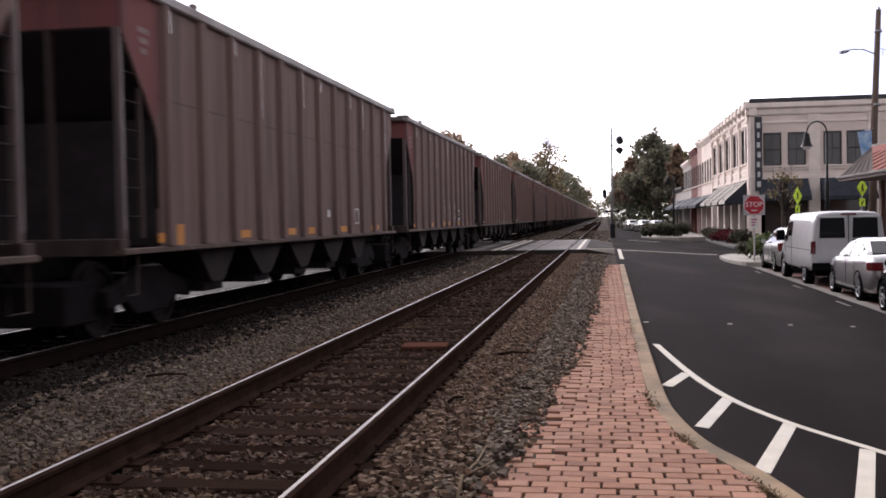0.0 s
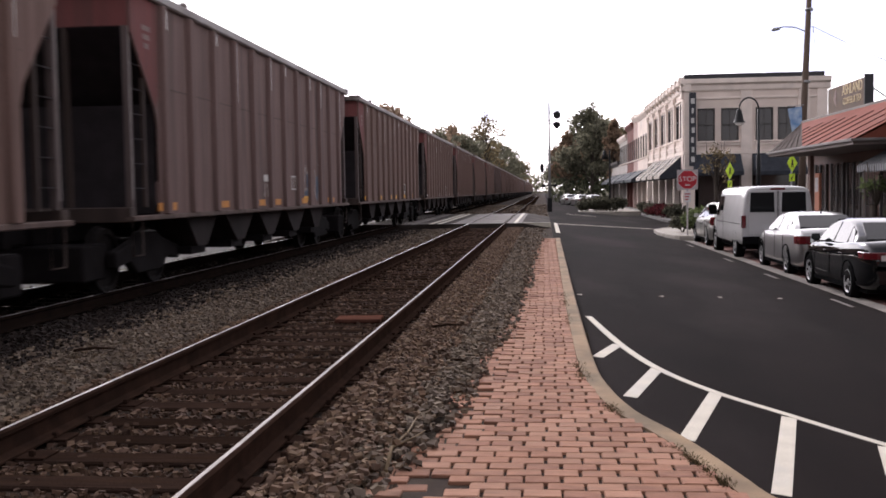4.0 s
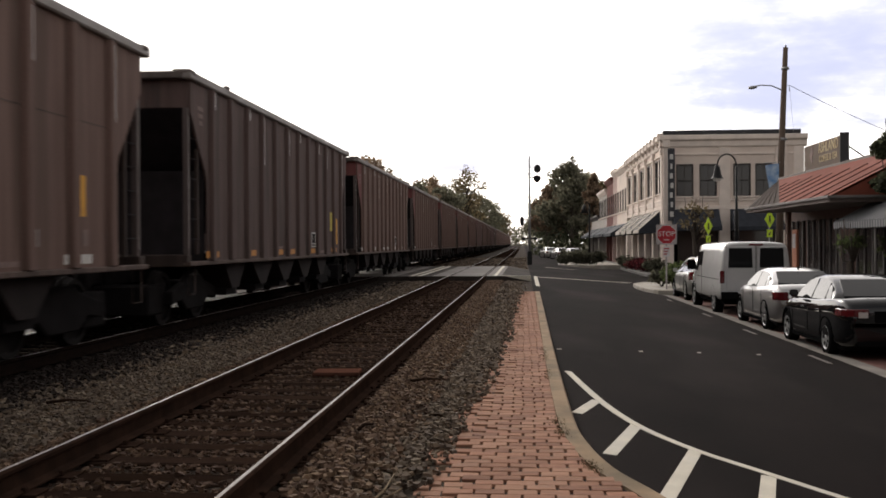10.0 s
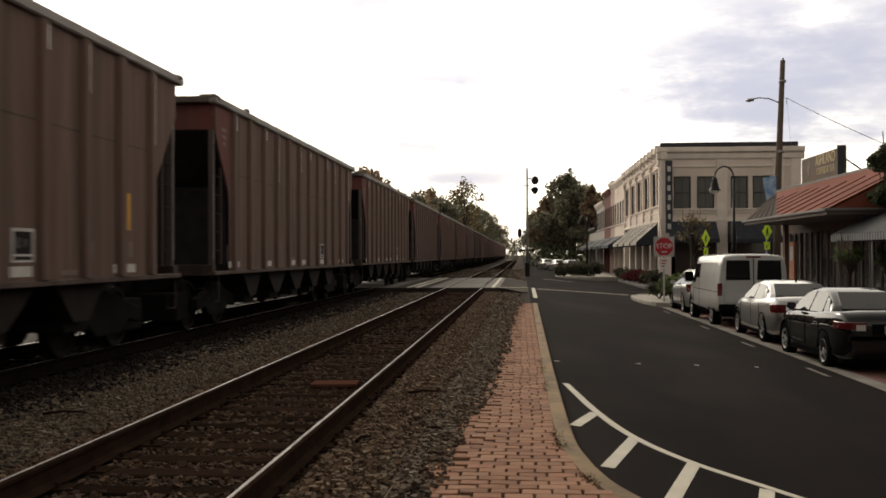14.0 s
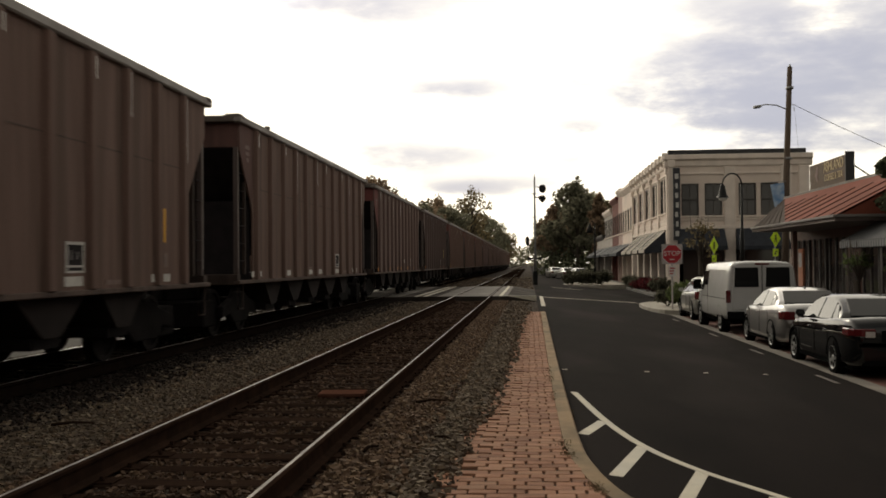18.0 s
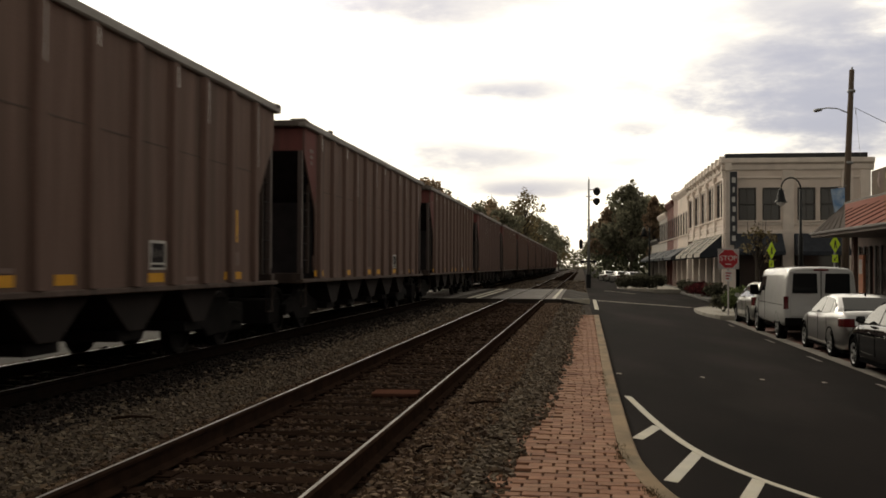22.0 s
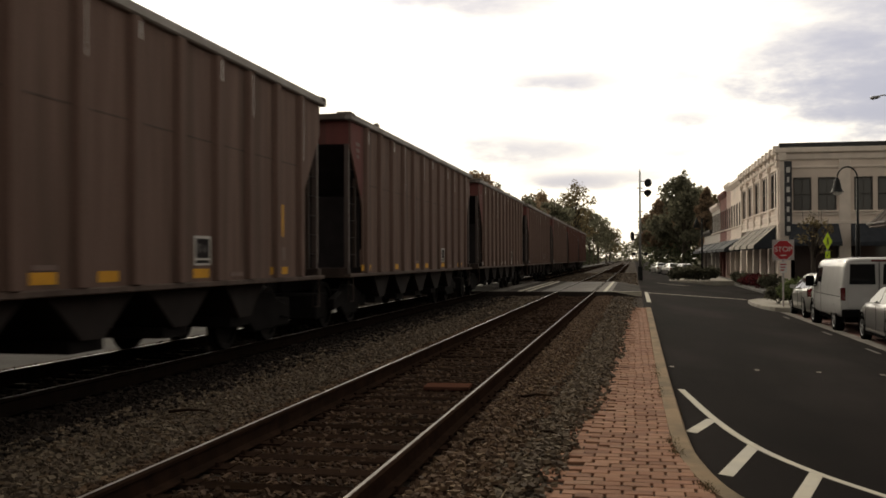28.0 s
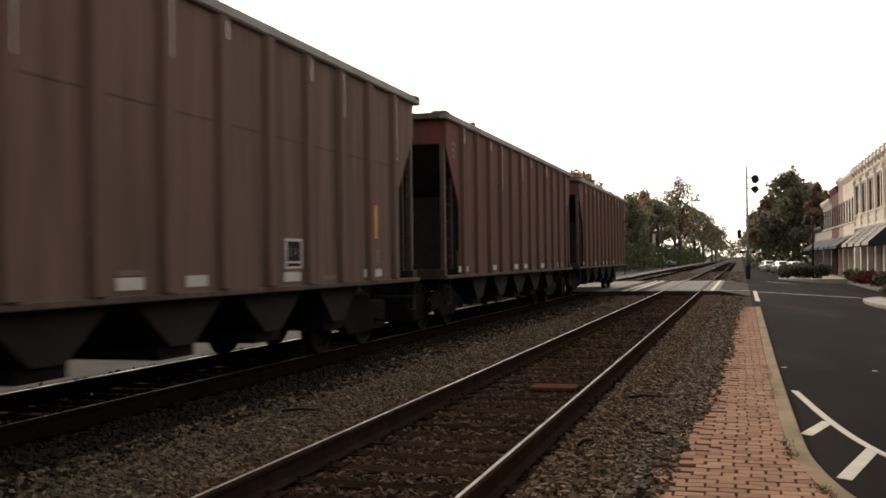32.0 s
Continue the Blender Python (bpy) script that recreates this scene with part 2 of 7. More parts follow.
M["brick"] = material("brick", (0.35, 0.188, 0.122), (0.215, 0.108, 0.070), spec=0.15, rough=0.9, scale=20.0, streak=(0.5, 1.5, 1.0), fine=110, bump=0.6, dist=0.004, stain=(0.12, 0.072, 0.052), stain_scale=7.0, stain_amount=0.85, vary=0.13, kinds=((0.33, 0.175, 0.115), (0.30, 0.152, 0.098), (0.37, 0.21, 0.142), (0.265, 0.132, 0.088), (0.34, 0.195, 0.132), (0.225, 0.112, 0.075)))
M["brick_many"] = material("brick_many", (0.35, 0.188, 0.122), (0.215, 0.108, 0.070), spec=0.15, rough=0.9, scale=20.0, streak=(0.5, 1.5, 1.0), fine=110, bump=0.6, dist=0.004, stain=(0.12, 0.072, 0.052), stain_scale=7.0, stain_amount=0.85, vary=0.13, island=True, kinds=((0.33, 0.175, 0.115), (0.30, 0.152, 0.098), (0.37, 0.21, 0.142), (0.265, 0.132, 0.088), (0.34, 0.195, 0.132), (0.225, 0.112, 0.075)))
M["sand"] = material("sand", (0.055, 0.037, 0.027), (0.032, 0.022, 0.017), spec=0.15, rough=1.0, scale=9.0, fine=200, bump=0.6, dist=0.006, stain=(0.026, 0.026, 0.012), stain_scale=2.0, stain_amount=0.4)
M["stone"] = material("stone", (0.13, 0.098, 0.074), (0.075, 0.056, 0.044), spec=0.15, rough=0.95, scale=14.0, fine=120, bump=0.4, dist=0.004, vary=0.25, island=True, kinds=((0.160, 0.124, 0.090), (0.095, 0.073, 0.056), (0.21, 0.168, 0.122), (0.122, 0.098, 0.078), (0.165, 0.114, 0.070), (0.078, 0.060, 0.047), (0.25, 0.205, 0.15)))
M["rusty_stone"] = material("rusty_stone", (0.135, 0.083, 0.054), (0.078, 0.05, 0.034), spec=0.15, rough=0.95, scale=14.0, fine=120, bump=0.4, dist=0.004, vary=0.25, island=True, kinds=((0.165, 0.105, 0.069), (0.102, 0.067, 0.049), (0.205, 0.138, 0.088), (0.13, 0.087, 0.062), (0.235, 0.17, 0.112), (0.075, 0.053, 0.041)))
# darker than the stones beside the rails
M["crib_stone"] = material("crib_stone", (0.092, 0.055, 0.037), (0.05, 0.031, 0.022), spec=0.12, rough=0.95, scale=14.0, fine=120, bump=0.4, dist=0.004, vary=0.25, island=True, kinds=((0.108, 0.066, 0.044), (0.066, 0.042, 0.031), (0.135, 0.088, 0.057), (0.052, 0.033, 0.025)))
# far track: brake dust, and the train's shadow put into the colour
M["sooty_shade_stone"] = material("sooty_shade_stone", (0.034, 0.025, 0.021), (0.018, 0.014, 0.0125), spec=0.1, rough=0.95, scale=14.0, fine=120, bump=0.4, dist=0.004, vary=0.4, island=True)
M["sooty_shade_rail"] = material("sooty_shade_rail", (0.016, 0.0105, 0.0085), (0.010, 0.0075, 0.0065), spec=0.0, rough=0.9, scale=5.0, fine=90, bump=0.4, dist=0.003)
M["bed"] = material("bed", (0.060, 0.043, 0.031), (0.032, 0.0235, 0.018), spec=0.1, rough=1.0, scale=5.0, fine=60, bump=0.9, dist=0.03)
M["soil"] = material("soil", (0.085, 0.07, 0.05), (0.06, 0.065, 0.03), spec=0.15, rough=1.0, scale=0.7, fine=30, bump=0.7, dist=0.03)
M["tie"] = material("tie", (0.034, 0.021, 0.0155), (0.021, 0.0135, 0.0105), spec=0.0, rough=0.95, scale=3.0, streak=(1.0, 9.0, 4.0), fine=60, bump=0.6, dist=0.01, vary=0.35, stain=(0.032, 0.018, 0.0105), stain_scale=1.5)
# far ties darkened for soot and for the shade under the train
M["sooty_shade_tie"] = material("sooty_shade_tie", (0.0135, 0.0098, 0.008), (0.008, 0.0062, 0.0055), spec=0.0, rough=0.95, scale=3.0, streak=(1.0, 9.0, 4.0), fine=60, bump=0.6, dist=0.01, vary=0.3)
M["rail_rust"] = material("rail_rust", (0.040, 0.023, 0.0165), (0.023, 0.0145, 0.011), spec=0.0, rough=0.92, scale=5.0, fine=90, bump=0.4, dist=0.003)
# two rail heads: each rail's stronger or weaker sky glint set by colour
M["rail_head"] = material("rail_head", (0.50, 0.47, 0.46), (0.30, 0.27, 0.26), rough=0.4, rough2=0.55, metal=0.9, scale=3.0, streak=(14.0, 0.6, 1.0), fine=120, bump=0.05, dist=0.001)
M["rail_head_dull"] = material("rail_head_dull", (0.135, 0.12, 0.114), (0.062, 0.053, 0.048), rough=0.45, rough2=0.6, metal=0.8, scale=3.0, streak=(14.0, 0.6, 1.0), fine=120, bump=0.05, dist=0.001)
M["paint_white"] = material("paint_white", (0.60, 0.55, 0.45), (0.50, 0.455, 0.37), rough=0.7, scale=4.0, fine=90, bump=0.2, dist=0.003, stain=(0.42, 0.40, 0.37), stain_scale=2.5, stain_amount=0.4)


# ---- building blocks ----
class Shape:
    """Collects vertices and faces of one mesh."""

    def __init__(self):
        self.v, self.f, self.s, self.m = [], [], [], []

    def face(self, ids, smooth=False, m=0):
        self.f.append(tuple(ids)), self.s.append(smooth), self.m.append(m)

    def quad(self, *pts, m=0):
        k = len(self.v)
        self.v += [tuple(p) for p in pts]
        self.face(range(k, k + len(pts)), m=m)
        return self

    def box(self, x0, x1, y0, y1, z0, z1, m=0):
        k = len(self.v)
        self.v += [(x0, y0, z0), (x1, y0, z0), (x1, y1, z0), (x0, y1, z0), (x0, y0, z1), (x1, y0, z1), (x1, y1, z1), (x0, y1, z1)]
        for q in ((3, 2, 1, 0), (4, 5, 6, 7), (0, 1, 5, 4), (1, 2, 6, 5), (2, 3, 7, 6), (3, 0, 4, 7)):
            self.face([k + i for i in q], m=m)
        return self

    def prism(self, pts, axis, a, b, m=0, smooth=False):
        """A flat outline (two coordinates a point, in axis order) drawn out along an axis from a to b."""
        k, n = len(self.v), len(pts)
        for w in (a, b):
            for p in pts:
                c = list(p)
                c.insert("xyz".index(axis), w)
                self.v.append(tuple(c))
        self.face(range(k, k + n), m=m)
        self.face(range(k + 2 * n - 1, k + n - 1, -1), m=m)
        for i in range(n):
            j = (i + 1) % n
            self.face((k + j, k + i, k + n + i, k + n + j), smooth, m=m)
        return self

    def rings(self, rings, close=True, caps=True, smooth=True, m=0):
        """A skin over rings of equal length."""
        k, n = len(self.v), len(rings[0])
        for r in rings:
            self.v += [tuple(p) for p in r]
        for i in range(len(rings) - 1):
            for j in range(n if close else n - 1):
                a, b = k + i * n + j, k + i * n + (j + 1) % n
                self.face((a, b, b + n, a + n), smooth, m=m)
        if caps:
            self.face(range(k + n - 1, k - 1, -1), m=m)
            e = k + (len(rings) - 1) * n
            self.face(range(e, e + n), m=m)
        return self

    def tube(self, path, radii, n=10, m=0):
        """A round rod along a path; radii is a number or one a point."""
        path = [Vector(p) for p in path]
        radii = [radii] * len(path) if isinstance(radii, (int, float)) else radii
        rings = []
        for i, p in enumerate(path):
            d = (path[min(i + 1, len(path) - 1)] - path[max(i - 1, 0)]).normalized()
            u = d.orthogonal().normalized() if abs(d.z) > 0.99 else d.cross(Vector((0, 0, 1))).normalized()
            w = d.cross(u)
            rings.append([p + radii[i] * (math.cos(2 * math.pi * j / n) * u + math.sin(2 * math.pi * j / n) * w) for j in range(n)])
        return self.rings(rings, m=m)

    def mesh(self, name, bevel=0.0, segments=1, angle=35):
        me = bpy.data.meshes.new(name)
        me.from_pydata(self.v, [], self.f)
        me.polygons.foreach_set("use_smooth", self.s)
        me.polygons.foreach_set("material_index", self.m)
        bm = bmesh.new()
        bm.from_mesh(me)
        bmesh.ops.recalc_face_normals(bm, faces=bm.faces)
        if bevel:
            edges = [e for e in bm.edges if len(e.link_faces) == 2 and e.calc_face_angle(0) > radians(angle)]
            bmesh.ops.bevel(bm, geom=edges, offset=bevel, segments=segments, profile=0.6, affect="EDGES", clamp_overlap=True)
        bm.to_mesh(me)
        bm.free()
        return me


def mats(me, material_or_list):
    for m in material_or_list if isinstance(material_or_list, (list, tuple)) else (material_or_list,):
        me.materials.append(m)
    return me


def part(name, shape, mat, parent=None, label="", bevel=0.0, at=None, segments=1):
    """One mesh object, under a thing or a part when parent is given. shape: a Shape or a mesh that is shared."""
    me = shape if isinstance(shape, bpy.types.Mesh) else mats(shape.mesh(name, bevel, segments), mat)
    ob = new(name, me)
    if parent is not None:
        ob.parent = parent
    if at is not None:
        ob.matrix_basis = at
    return tagged(ob, label) if label else ob


def thing(name, label, category, at=None, group="", kind=""):
    ob = new(name)
    ob.empty_display_size = 0.2
    if at is not None:
        ob.matrix_basis = at
    return tagged(ob, label, category, group, kind)


def setting(name, shape, mat, label, category, bevel=0.0):
    return tagged(part(name, shape, mat, None, "", bevel), label, category, "", "structure")


def road_z(x):
    """The street's cross slope, falling away from the track."""
    return -0.25 - 0.092 * (min(max(x, 0.45), 6.2) - 0.45)


def smooth_path(pts, n=6):
    out = []
    for i in range(len(pts) - 1):
        p0, p1, p2, p3 = (Vector(pts[min(max(j, 0), len(pts) - 1)]) for j in (i - 1, i, i + 1, i + 2))
        for k in range(n):
            t = k / n
            out.append(tuple(0.5 * ((2 * p1) + (p2 - p0) * t + (2 * p0 - 5 * p1 + 4 * p2 - p3) * t * t + (3 * p1 - p0 - 3 * p2 + p3) * t ** 3)))
    return out + [tuple(pts[-1])]


# ---- ground and track ----
def strip(shape, pts, y0, y1, thick=0.25, step=None):
    """A slab along y over a profile of (x, z) points."""
    low = [(x, z - thick) for x, z in reversed(pts)]
    shape.prism([(x, z) for x, z in pts] + low, "y", y0, y1)
    return shape


g = Shape()
g.quad((-3000, -1500, -1.05), (3000, -1500, -1.05), (3000, 4500, -1.05), (-3000, 4500, -1.05))
setting("ground", g, M["soil"], "flat ground of dry grass and soil reaching the horizon", "ground")

NEAR_C, FAR_C = -2.39, -6.89         # track centres
CROSS0, CROSS1 = 42.6, 61.0          # the street that crosses the track

bed = Shape()
profile = [(-10.6, -0.75), (-9.3, -0.26), (-8.5, -0.215), (-5.2, -0.215), (-4.6, -0.23), (-4.0, -0.215), (-0.75, -0.215), (-0.4, -0.22), (0.3, -0.24)]
strip(bed, profile, -560, CROSS0, 0.6)
strip(bed, profile, CROSS1, 1400, 0.6)
setting("ballast_bed", bed, M["bed"], "packed grey ballast bed under two tracks", "ballast")

RAIL = [(-0.07, -0.172), (0.07, -0.172), (0.07, -0.16), (0.012, -0.14), (0.010, -0.05), (0.036, -0.036), (0.037, -0.012), (0.026, -0.003), (0.013, 0.0), (-0.013, 0.0), (-0.026, -0.003), (-0.037, -0.012), (-0.036, -0.036), (-0.010, -0.05), (-0.012, -0.14), (-0.07, -0.16)]


def rail(x, side, head):
    s = Shape()
    s.prism([(x + a, z) for a, z in RAIL], "y", -540, 1400)
    for i in range(len(s.f)):
        ids = s.f[i]
        if all(s.v[j][2] > -0.001 for j in ids) and len(ids) == 4:
            s.m[i] = 1
    return setting("rail", s, [M[side], M[head]], "rusty steel rail with a polished head", "rail")


for c in (NEAR_C, FAR_C):
    for side in (-0.7525, 0.7525):
        rail(c + side, "rail_rust" if c == NEAR_C else "sooty_shade_rail", "rail_head_dull" if c == NEAR_C and side > 0 else "rail_head")


# the street beside the track, its crossing and the pavements
asph = Shape()
edge_x = 5.45
asph.prism([(0.30, -0.235), (0.45, road_z(0.45)), (edge_x, road_z(edge_x)), (edge_x, -1.3), (0.30, -1.3)], "y", -40, 50.0)
asph.prism([(0.30, -0.235), (0.45, road_z(0.45)), (6.2, road_z(6.2)), (9.2, road_z(6.2) - 0.05), (9.2, -1.3), (0.30, -1.3)], "y", 50.0, 64.0)
asph.prism([(0.30, -0.235), (0.45, road_z(0.45)), (6.2, road_z(6.2)), (7.6, road_z(6.2)), (7.6, -1.3), (0.30, -1.3)], "y", 64.0, 900)
setting("road", asph, M["asphalt"], "dark new asphalt street sloping away from the track", "road")

cross = Shape()
cross.prism([(-40, -0.75), (-12, -0.7), (-9.2, -0.012), (-0.85, -0.012), (0.30, -0.230), (0.30, -1.3), (-40, -1.3)], "y", CROSS0, CROSS1)
setting("road_crossing", cross, M["worn_asphalt"], "worn brown-grey asphalt of the level crossing", "road")
cross2 = Shape()
cross2.prism([(9.2, road_z(6.2) - 0.045), (90, road_z(6.2) + 0.3), (90, -1.6), (9.2, -1.6)], "y", 50.0, 64.0)
setting("road_side_street", cross2, M["asphalt"], "dark asphalt side street", "road")
left = Shape()
left.box(-24, -10.4, -540, CROSS0, -1.3, -0.72)
left.box(-24, -10.4, CROSS1, 900, -1.3, -0.72)
setting("road_far_side", left, M["old_asphalt"], "pale old asphalt street on the far side of the tracks", "road")


# ---- hopper cars ----
CAR_L, CAR_TOP, BODY, HALF = 16.575, 4.15, 7.44, 1.6
END = BODY - 0.17        # the end posts and sheets stand behind the overhang of the top rail
RIBS = [-6.17 + 1.122 * i for i in range(12)]


def hopper_parts(paint, end_paint, mark, scheme):
    """One open-top hopper car about its middle on the rail head; the near end is at -y."""
    car = thing("hopper_car", "", "freight car")
    B = BODY
    outline = [(-END, 4.02), (-END, 3.50), (-B + 0.98, 2.52), (-B + 1.05, 2.3), (-B + 1.05, 1.08), (B - 1.05, 1.08), (B - 1.05, 2.3), (B - 0.98, 2.52), (END, 3.50), (END, 4.02)]
    for s in (1, -1):
        sheet = Shape().prism([(y, z) for y, z in outline], "x", s * 1.50, s * 1.53)
        part("side_sheet", sheet, paint, car)
        sill = Shape().box(s * 1.44, s * 1.575, -B + 0.02, B - 0.02, 1.015, 1.085)
        part("side_sill", sill, M["car_lip"], car, bevel=0.012)
        chord = Shape().box(s * 1.46, s * 1.605, -B - 0.02, B + 0.02, 4.02, CAR_TOP)
        if s > 0:
            chord.box(1.50, 1.60, -5.36, -5.22, CAR_TOP - 0.01, CAR_TOP + 0.07)
        part("top_chord", chord, M["car_chord"], car, "pale worn top rail", bevel=0.02)
        belt = Shape().box(s * 1.528, s * 1.534, -B + 1.0, B - 1.0, 2.862, 2.882)
        part("seam", belt, M["car_lip"], car)
    for s in (1, -1):
        rib = mats(Shape().prism([(0.0, -0.135), (0.07, -0.085), (0.07, 0.085), (0.0, 0.135)], "z", 1.086, 4.015).mesh("rib", 0.008), paint)
        for i, y in enumerate(RIBS):
            rb = part("rib", rib, None, car, at=pose(1.531, y, 0) if s > 0 else pose(-1.531, y, 0, 0, 0, 180))
            if s > 0 and i % 3 != 1:
                part("worn_edge", SCUFF[i % 4], None, rb, at=pose(0, 0, 0))
    for s in (1, -1):       # ends
        e = Shape().box(-1.5, 1.5, s * END - 0.02, s * END + 0.02, 3.58, 4.04)
        part("end_sheet", e, end_paint, car, "faded red end panel")
        rim = Shape().box(-1.46, 1.46, min(s * (END - 0.03), s * (B + 0.03)), max(s * (END - 0.03), s * (B + 0.03)), 4.03, 4.145)
        for x in (-1, 1):       # rounded, raised corner castings of the rim
            rim.tube([(x * 1.57, s * (B - 0.24), 4.12), (x * 1.57, s * (B - 0.02), 4.13), (x * 1.30, s * (B - 0.02), 4.13)], 0.055, 8)
        part("end_chord", rim, M["car_rim"], car, "dull grey-brown end rim with cast corners", bevel=0.02)
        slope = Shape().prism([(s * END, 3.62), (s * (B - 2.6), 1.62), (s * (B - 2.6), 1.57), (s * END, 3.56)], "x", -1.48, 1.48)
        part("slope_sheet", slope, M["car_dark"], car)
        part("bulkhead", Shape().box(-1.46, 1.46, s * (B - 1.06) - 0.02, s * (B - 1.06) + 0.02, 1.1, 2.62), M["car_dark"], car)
        # corner posts paler as if lit, inner posts darker as if shaded, by colour
        for x in (-1.45, -0.62, 0.62, 1.45):
            w = 0.045 if abs(x) > 1 else 0.035
            pst = part("end_post", Shape().box(x - w, x + w, s * (END - 0.03) - 0.045, s * (END - 0.03) + 0.045, 1.2, 3.60), M["car_post"] if abs(x) > 1 else M["car_grime_shade"], car, bevel=0.008)
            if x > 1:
                # pale strip paints the lit edge of the corner post
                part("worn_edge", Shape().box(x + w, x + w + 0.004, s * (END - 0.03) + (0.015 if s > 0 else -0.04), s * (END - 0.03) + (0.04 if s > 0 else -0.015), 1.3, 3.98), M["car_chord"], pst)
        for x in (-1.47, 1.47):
            part("inner_post", Shape().box(x - 0.025, x + 0.025, s * (B - 0.66) - 0.03, s * (B - 0.66) + 0.03, 1.2, 2.95), M["car_grime_shade"], car)
        part("end_sill", Shape().box(-1.52, 1.52, s * (B - 0.12) - 0.1, s * (B - 0.12) + 0.1, 1.0, 1.2), M["car_grime_shade"], car, bevel=0.012)
        for i in range(6):
            part("ladder_rung", RUNG, None, car, at=pose(1.47, s * (B - 0.42), 1.45 + 0.33 * i))
        step = Shape().tube([(1.5, s * (B - 0.12), 1.05), (1.5, s * (B - 0.12), 0.55), (1.5, s * (B - 0.45), 0.55), (1.5, s * (B - 0.45), 1.05)], 0.016, 6)
        part("sill_step", step, M["car_grime_shade"], car)
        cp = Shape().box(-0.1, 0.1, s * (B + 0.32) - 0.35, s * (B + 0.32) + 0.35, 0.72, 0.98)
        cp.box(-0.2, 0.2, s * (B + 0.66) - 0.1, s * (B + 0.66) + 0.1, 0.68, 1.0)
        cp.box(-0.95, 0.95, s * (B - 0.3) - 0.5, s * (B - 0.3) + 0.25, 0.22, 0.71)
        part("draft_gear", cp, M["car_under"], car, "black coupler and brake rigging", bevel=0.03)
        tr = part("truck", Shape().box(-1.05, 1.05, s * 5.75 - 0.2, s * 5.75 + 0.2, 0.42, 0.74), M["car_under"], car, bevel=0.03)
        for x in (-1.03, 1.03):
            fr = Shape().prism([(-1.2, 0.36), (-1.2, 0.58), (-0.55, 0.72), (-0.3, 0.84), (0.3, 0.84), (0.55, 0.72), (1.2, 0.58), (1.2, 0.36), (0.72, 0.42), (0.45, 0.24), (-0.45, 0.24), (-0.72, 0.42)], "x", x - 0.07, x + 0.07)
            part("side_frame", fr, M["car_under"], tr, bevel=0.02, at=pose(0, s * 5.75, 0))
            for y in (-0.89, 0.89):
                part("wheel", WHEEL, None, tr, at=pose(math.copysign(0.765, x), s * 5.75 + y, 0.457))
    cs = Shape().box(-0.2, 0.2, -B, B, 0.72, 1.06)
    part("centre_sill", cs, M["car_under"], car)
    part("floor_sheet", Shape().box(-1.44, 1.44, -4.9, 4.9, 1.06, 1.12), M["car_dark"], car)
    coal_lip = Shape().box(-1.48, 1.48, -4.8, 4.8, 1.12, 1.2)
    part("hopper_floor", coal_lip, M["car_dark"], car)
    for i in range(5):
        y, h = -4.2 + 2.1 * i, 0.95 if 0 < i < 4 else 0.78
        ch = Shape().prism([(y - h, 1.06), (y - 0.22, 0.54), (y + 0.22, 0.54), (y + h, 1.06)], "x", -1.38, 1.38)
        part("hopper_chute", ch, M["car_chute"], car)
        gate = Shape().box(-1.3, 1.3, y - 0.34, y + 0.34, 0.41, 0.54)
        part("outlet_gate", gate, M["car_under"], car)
    # marks on the side that is seen
    def plate(y, z, w, hh, m, name="mark"):
        part(name, Shape().box(1.532, 1.537, y - w / 2, y + w / 2, z - hh / 2, z + hh / 2), m, car)

    for y, w in ((-6.12, 0.72), (-3.45, 0.42), (-1.17, 0.44), (0.02, 0.42), (2.33, 0.48), (5.2, 0.76)):
        plate(y, 1.19, w, 0.115, M[mark], "reflective_strip")
    if scheme in ("data", "yellow", "graffiti", "two placards"):
        y = 2.37
        for a, b, c, d in ((-0.25, -0.205, 1.29, 1.66), (0.205, 0.25, 1.29, 1.66), (-0.25, 0.25, 1.625, 1.66), (-0.25, 0.25, 1.29, 1.315), (-0.25, 0.25, 1.355, 1.38)):
            plate(y + (a + b) / 2, (c + d) / 2, b - a, d - c, M["mark_white"], "data_panel")
        part("data_ground", Shape().box(1.5305, 1.5325, y - 0.25, y + 0.25, 1.29, 1.66), M["car_dark"], car)
        for j in range(2):
            plate(y - 0.1 + 0.16 * j, 1.5, 0.02, 0.12 - 0.03 * j, M["mark_faded"], "data_line")
        plate(4.05, 1.44, 0.24, 0.19, M["mark_faded"], "small_placard")
        plate(5.4, 1.45, 0.16, 0.2, M["mark_dim"], "small_placard")
        plate(3.5, 1.16, 0.5, 0.06, M["mark_dim"], "data_line")
        plate(-1.15, 1.29, 0.4, 0.05, M["mark_dim"], "data_line")
    if scheme == "two placards":
        plate(4.78, 1.98, 0.30, 0.52, M["mark_lemon"], "yellow_placard")
        plate(5.62, 1.72, 0.20, 0.72, M["mark_yellow"], "yellow_placard")
    if scheme in ("data", "yellow"):
        plate(5.25, 1.96, 0.31, 0.5, M["mark_yellow"], "yellow_placard")
    if scheme == "left":
        plate(-6.15, 1.62, 0.2, 0.24, M["mark_white"], "small_placard")
        plate(1.2, 1.5, 0.2, 0.14, M["mark_white"], "small_placard")
        for a, c, w, hh in ((0, 1.6, 0.36, 0.025), (0, 1.3, 0.36, 0.025), (-0.17, 1.45, 0.025, 0.3), (0.17, 1.45, 0.025, 0.3)):
            plate(3.45 + a, c, w, hh, M["mark_white"], "data_panel")
        plate(-6.0, 1.22, 0.55, 0.26, M[mark], "reflective_strip")
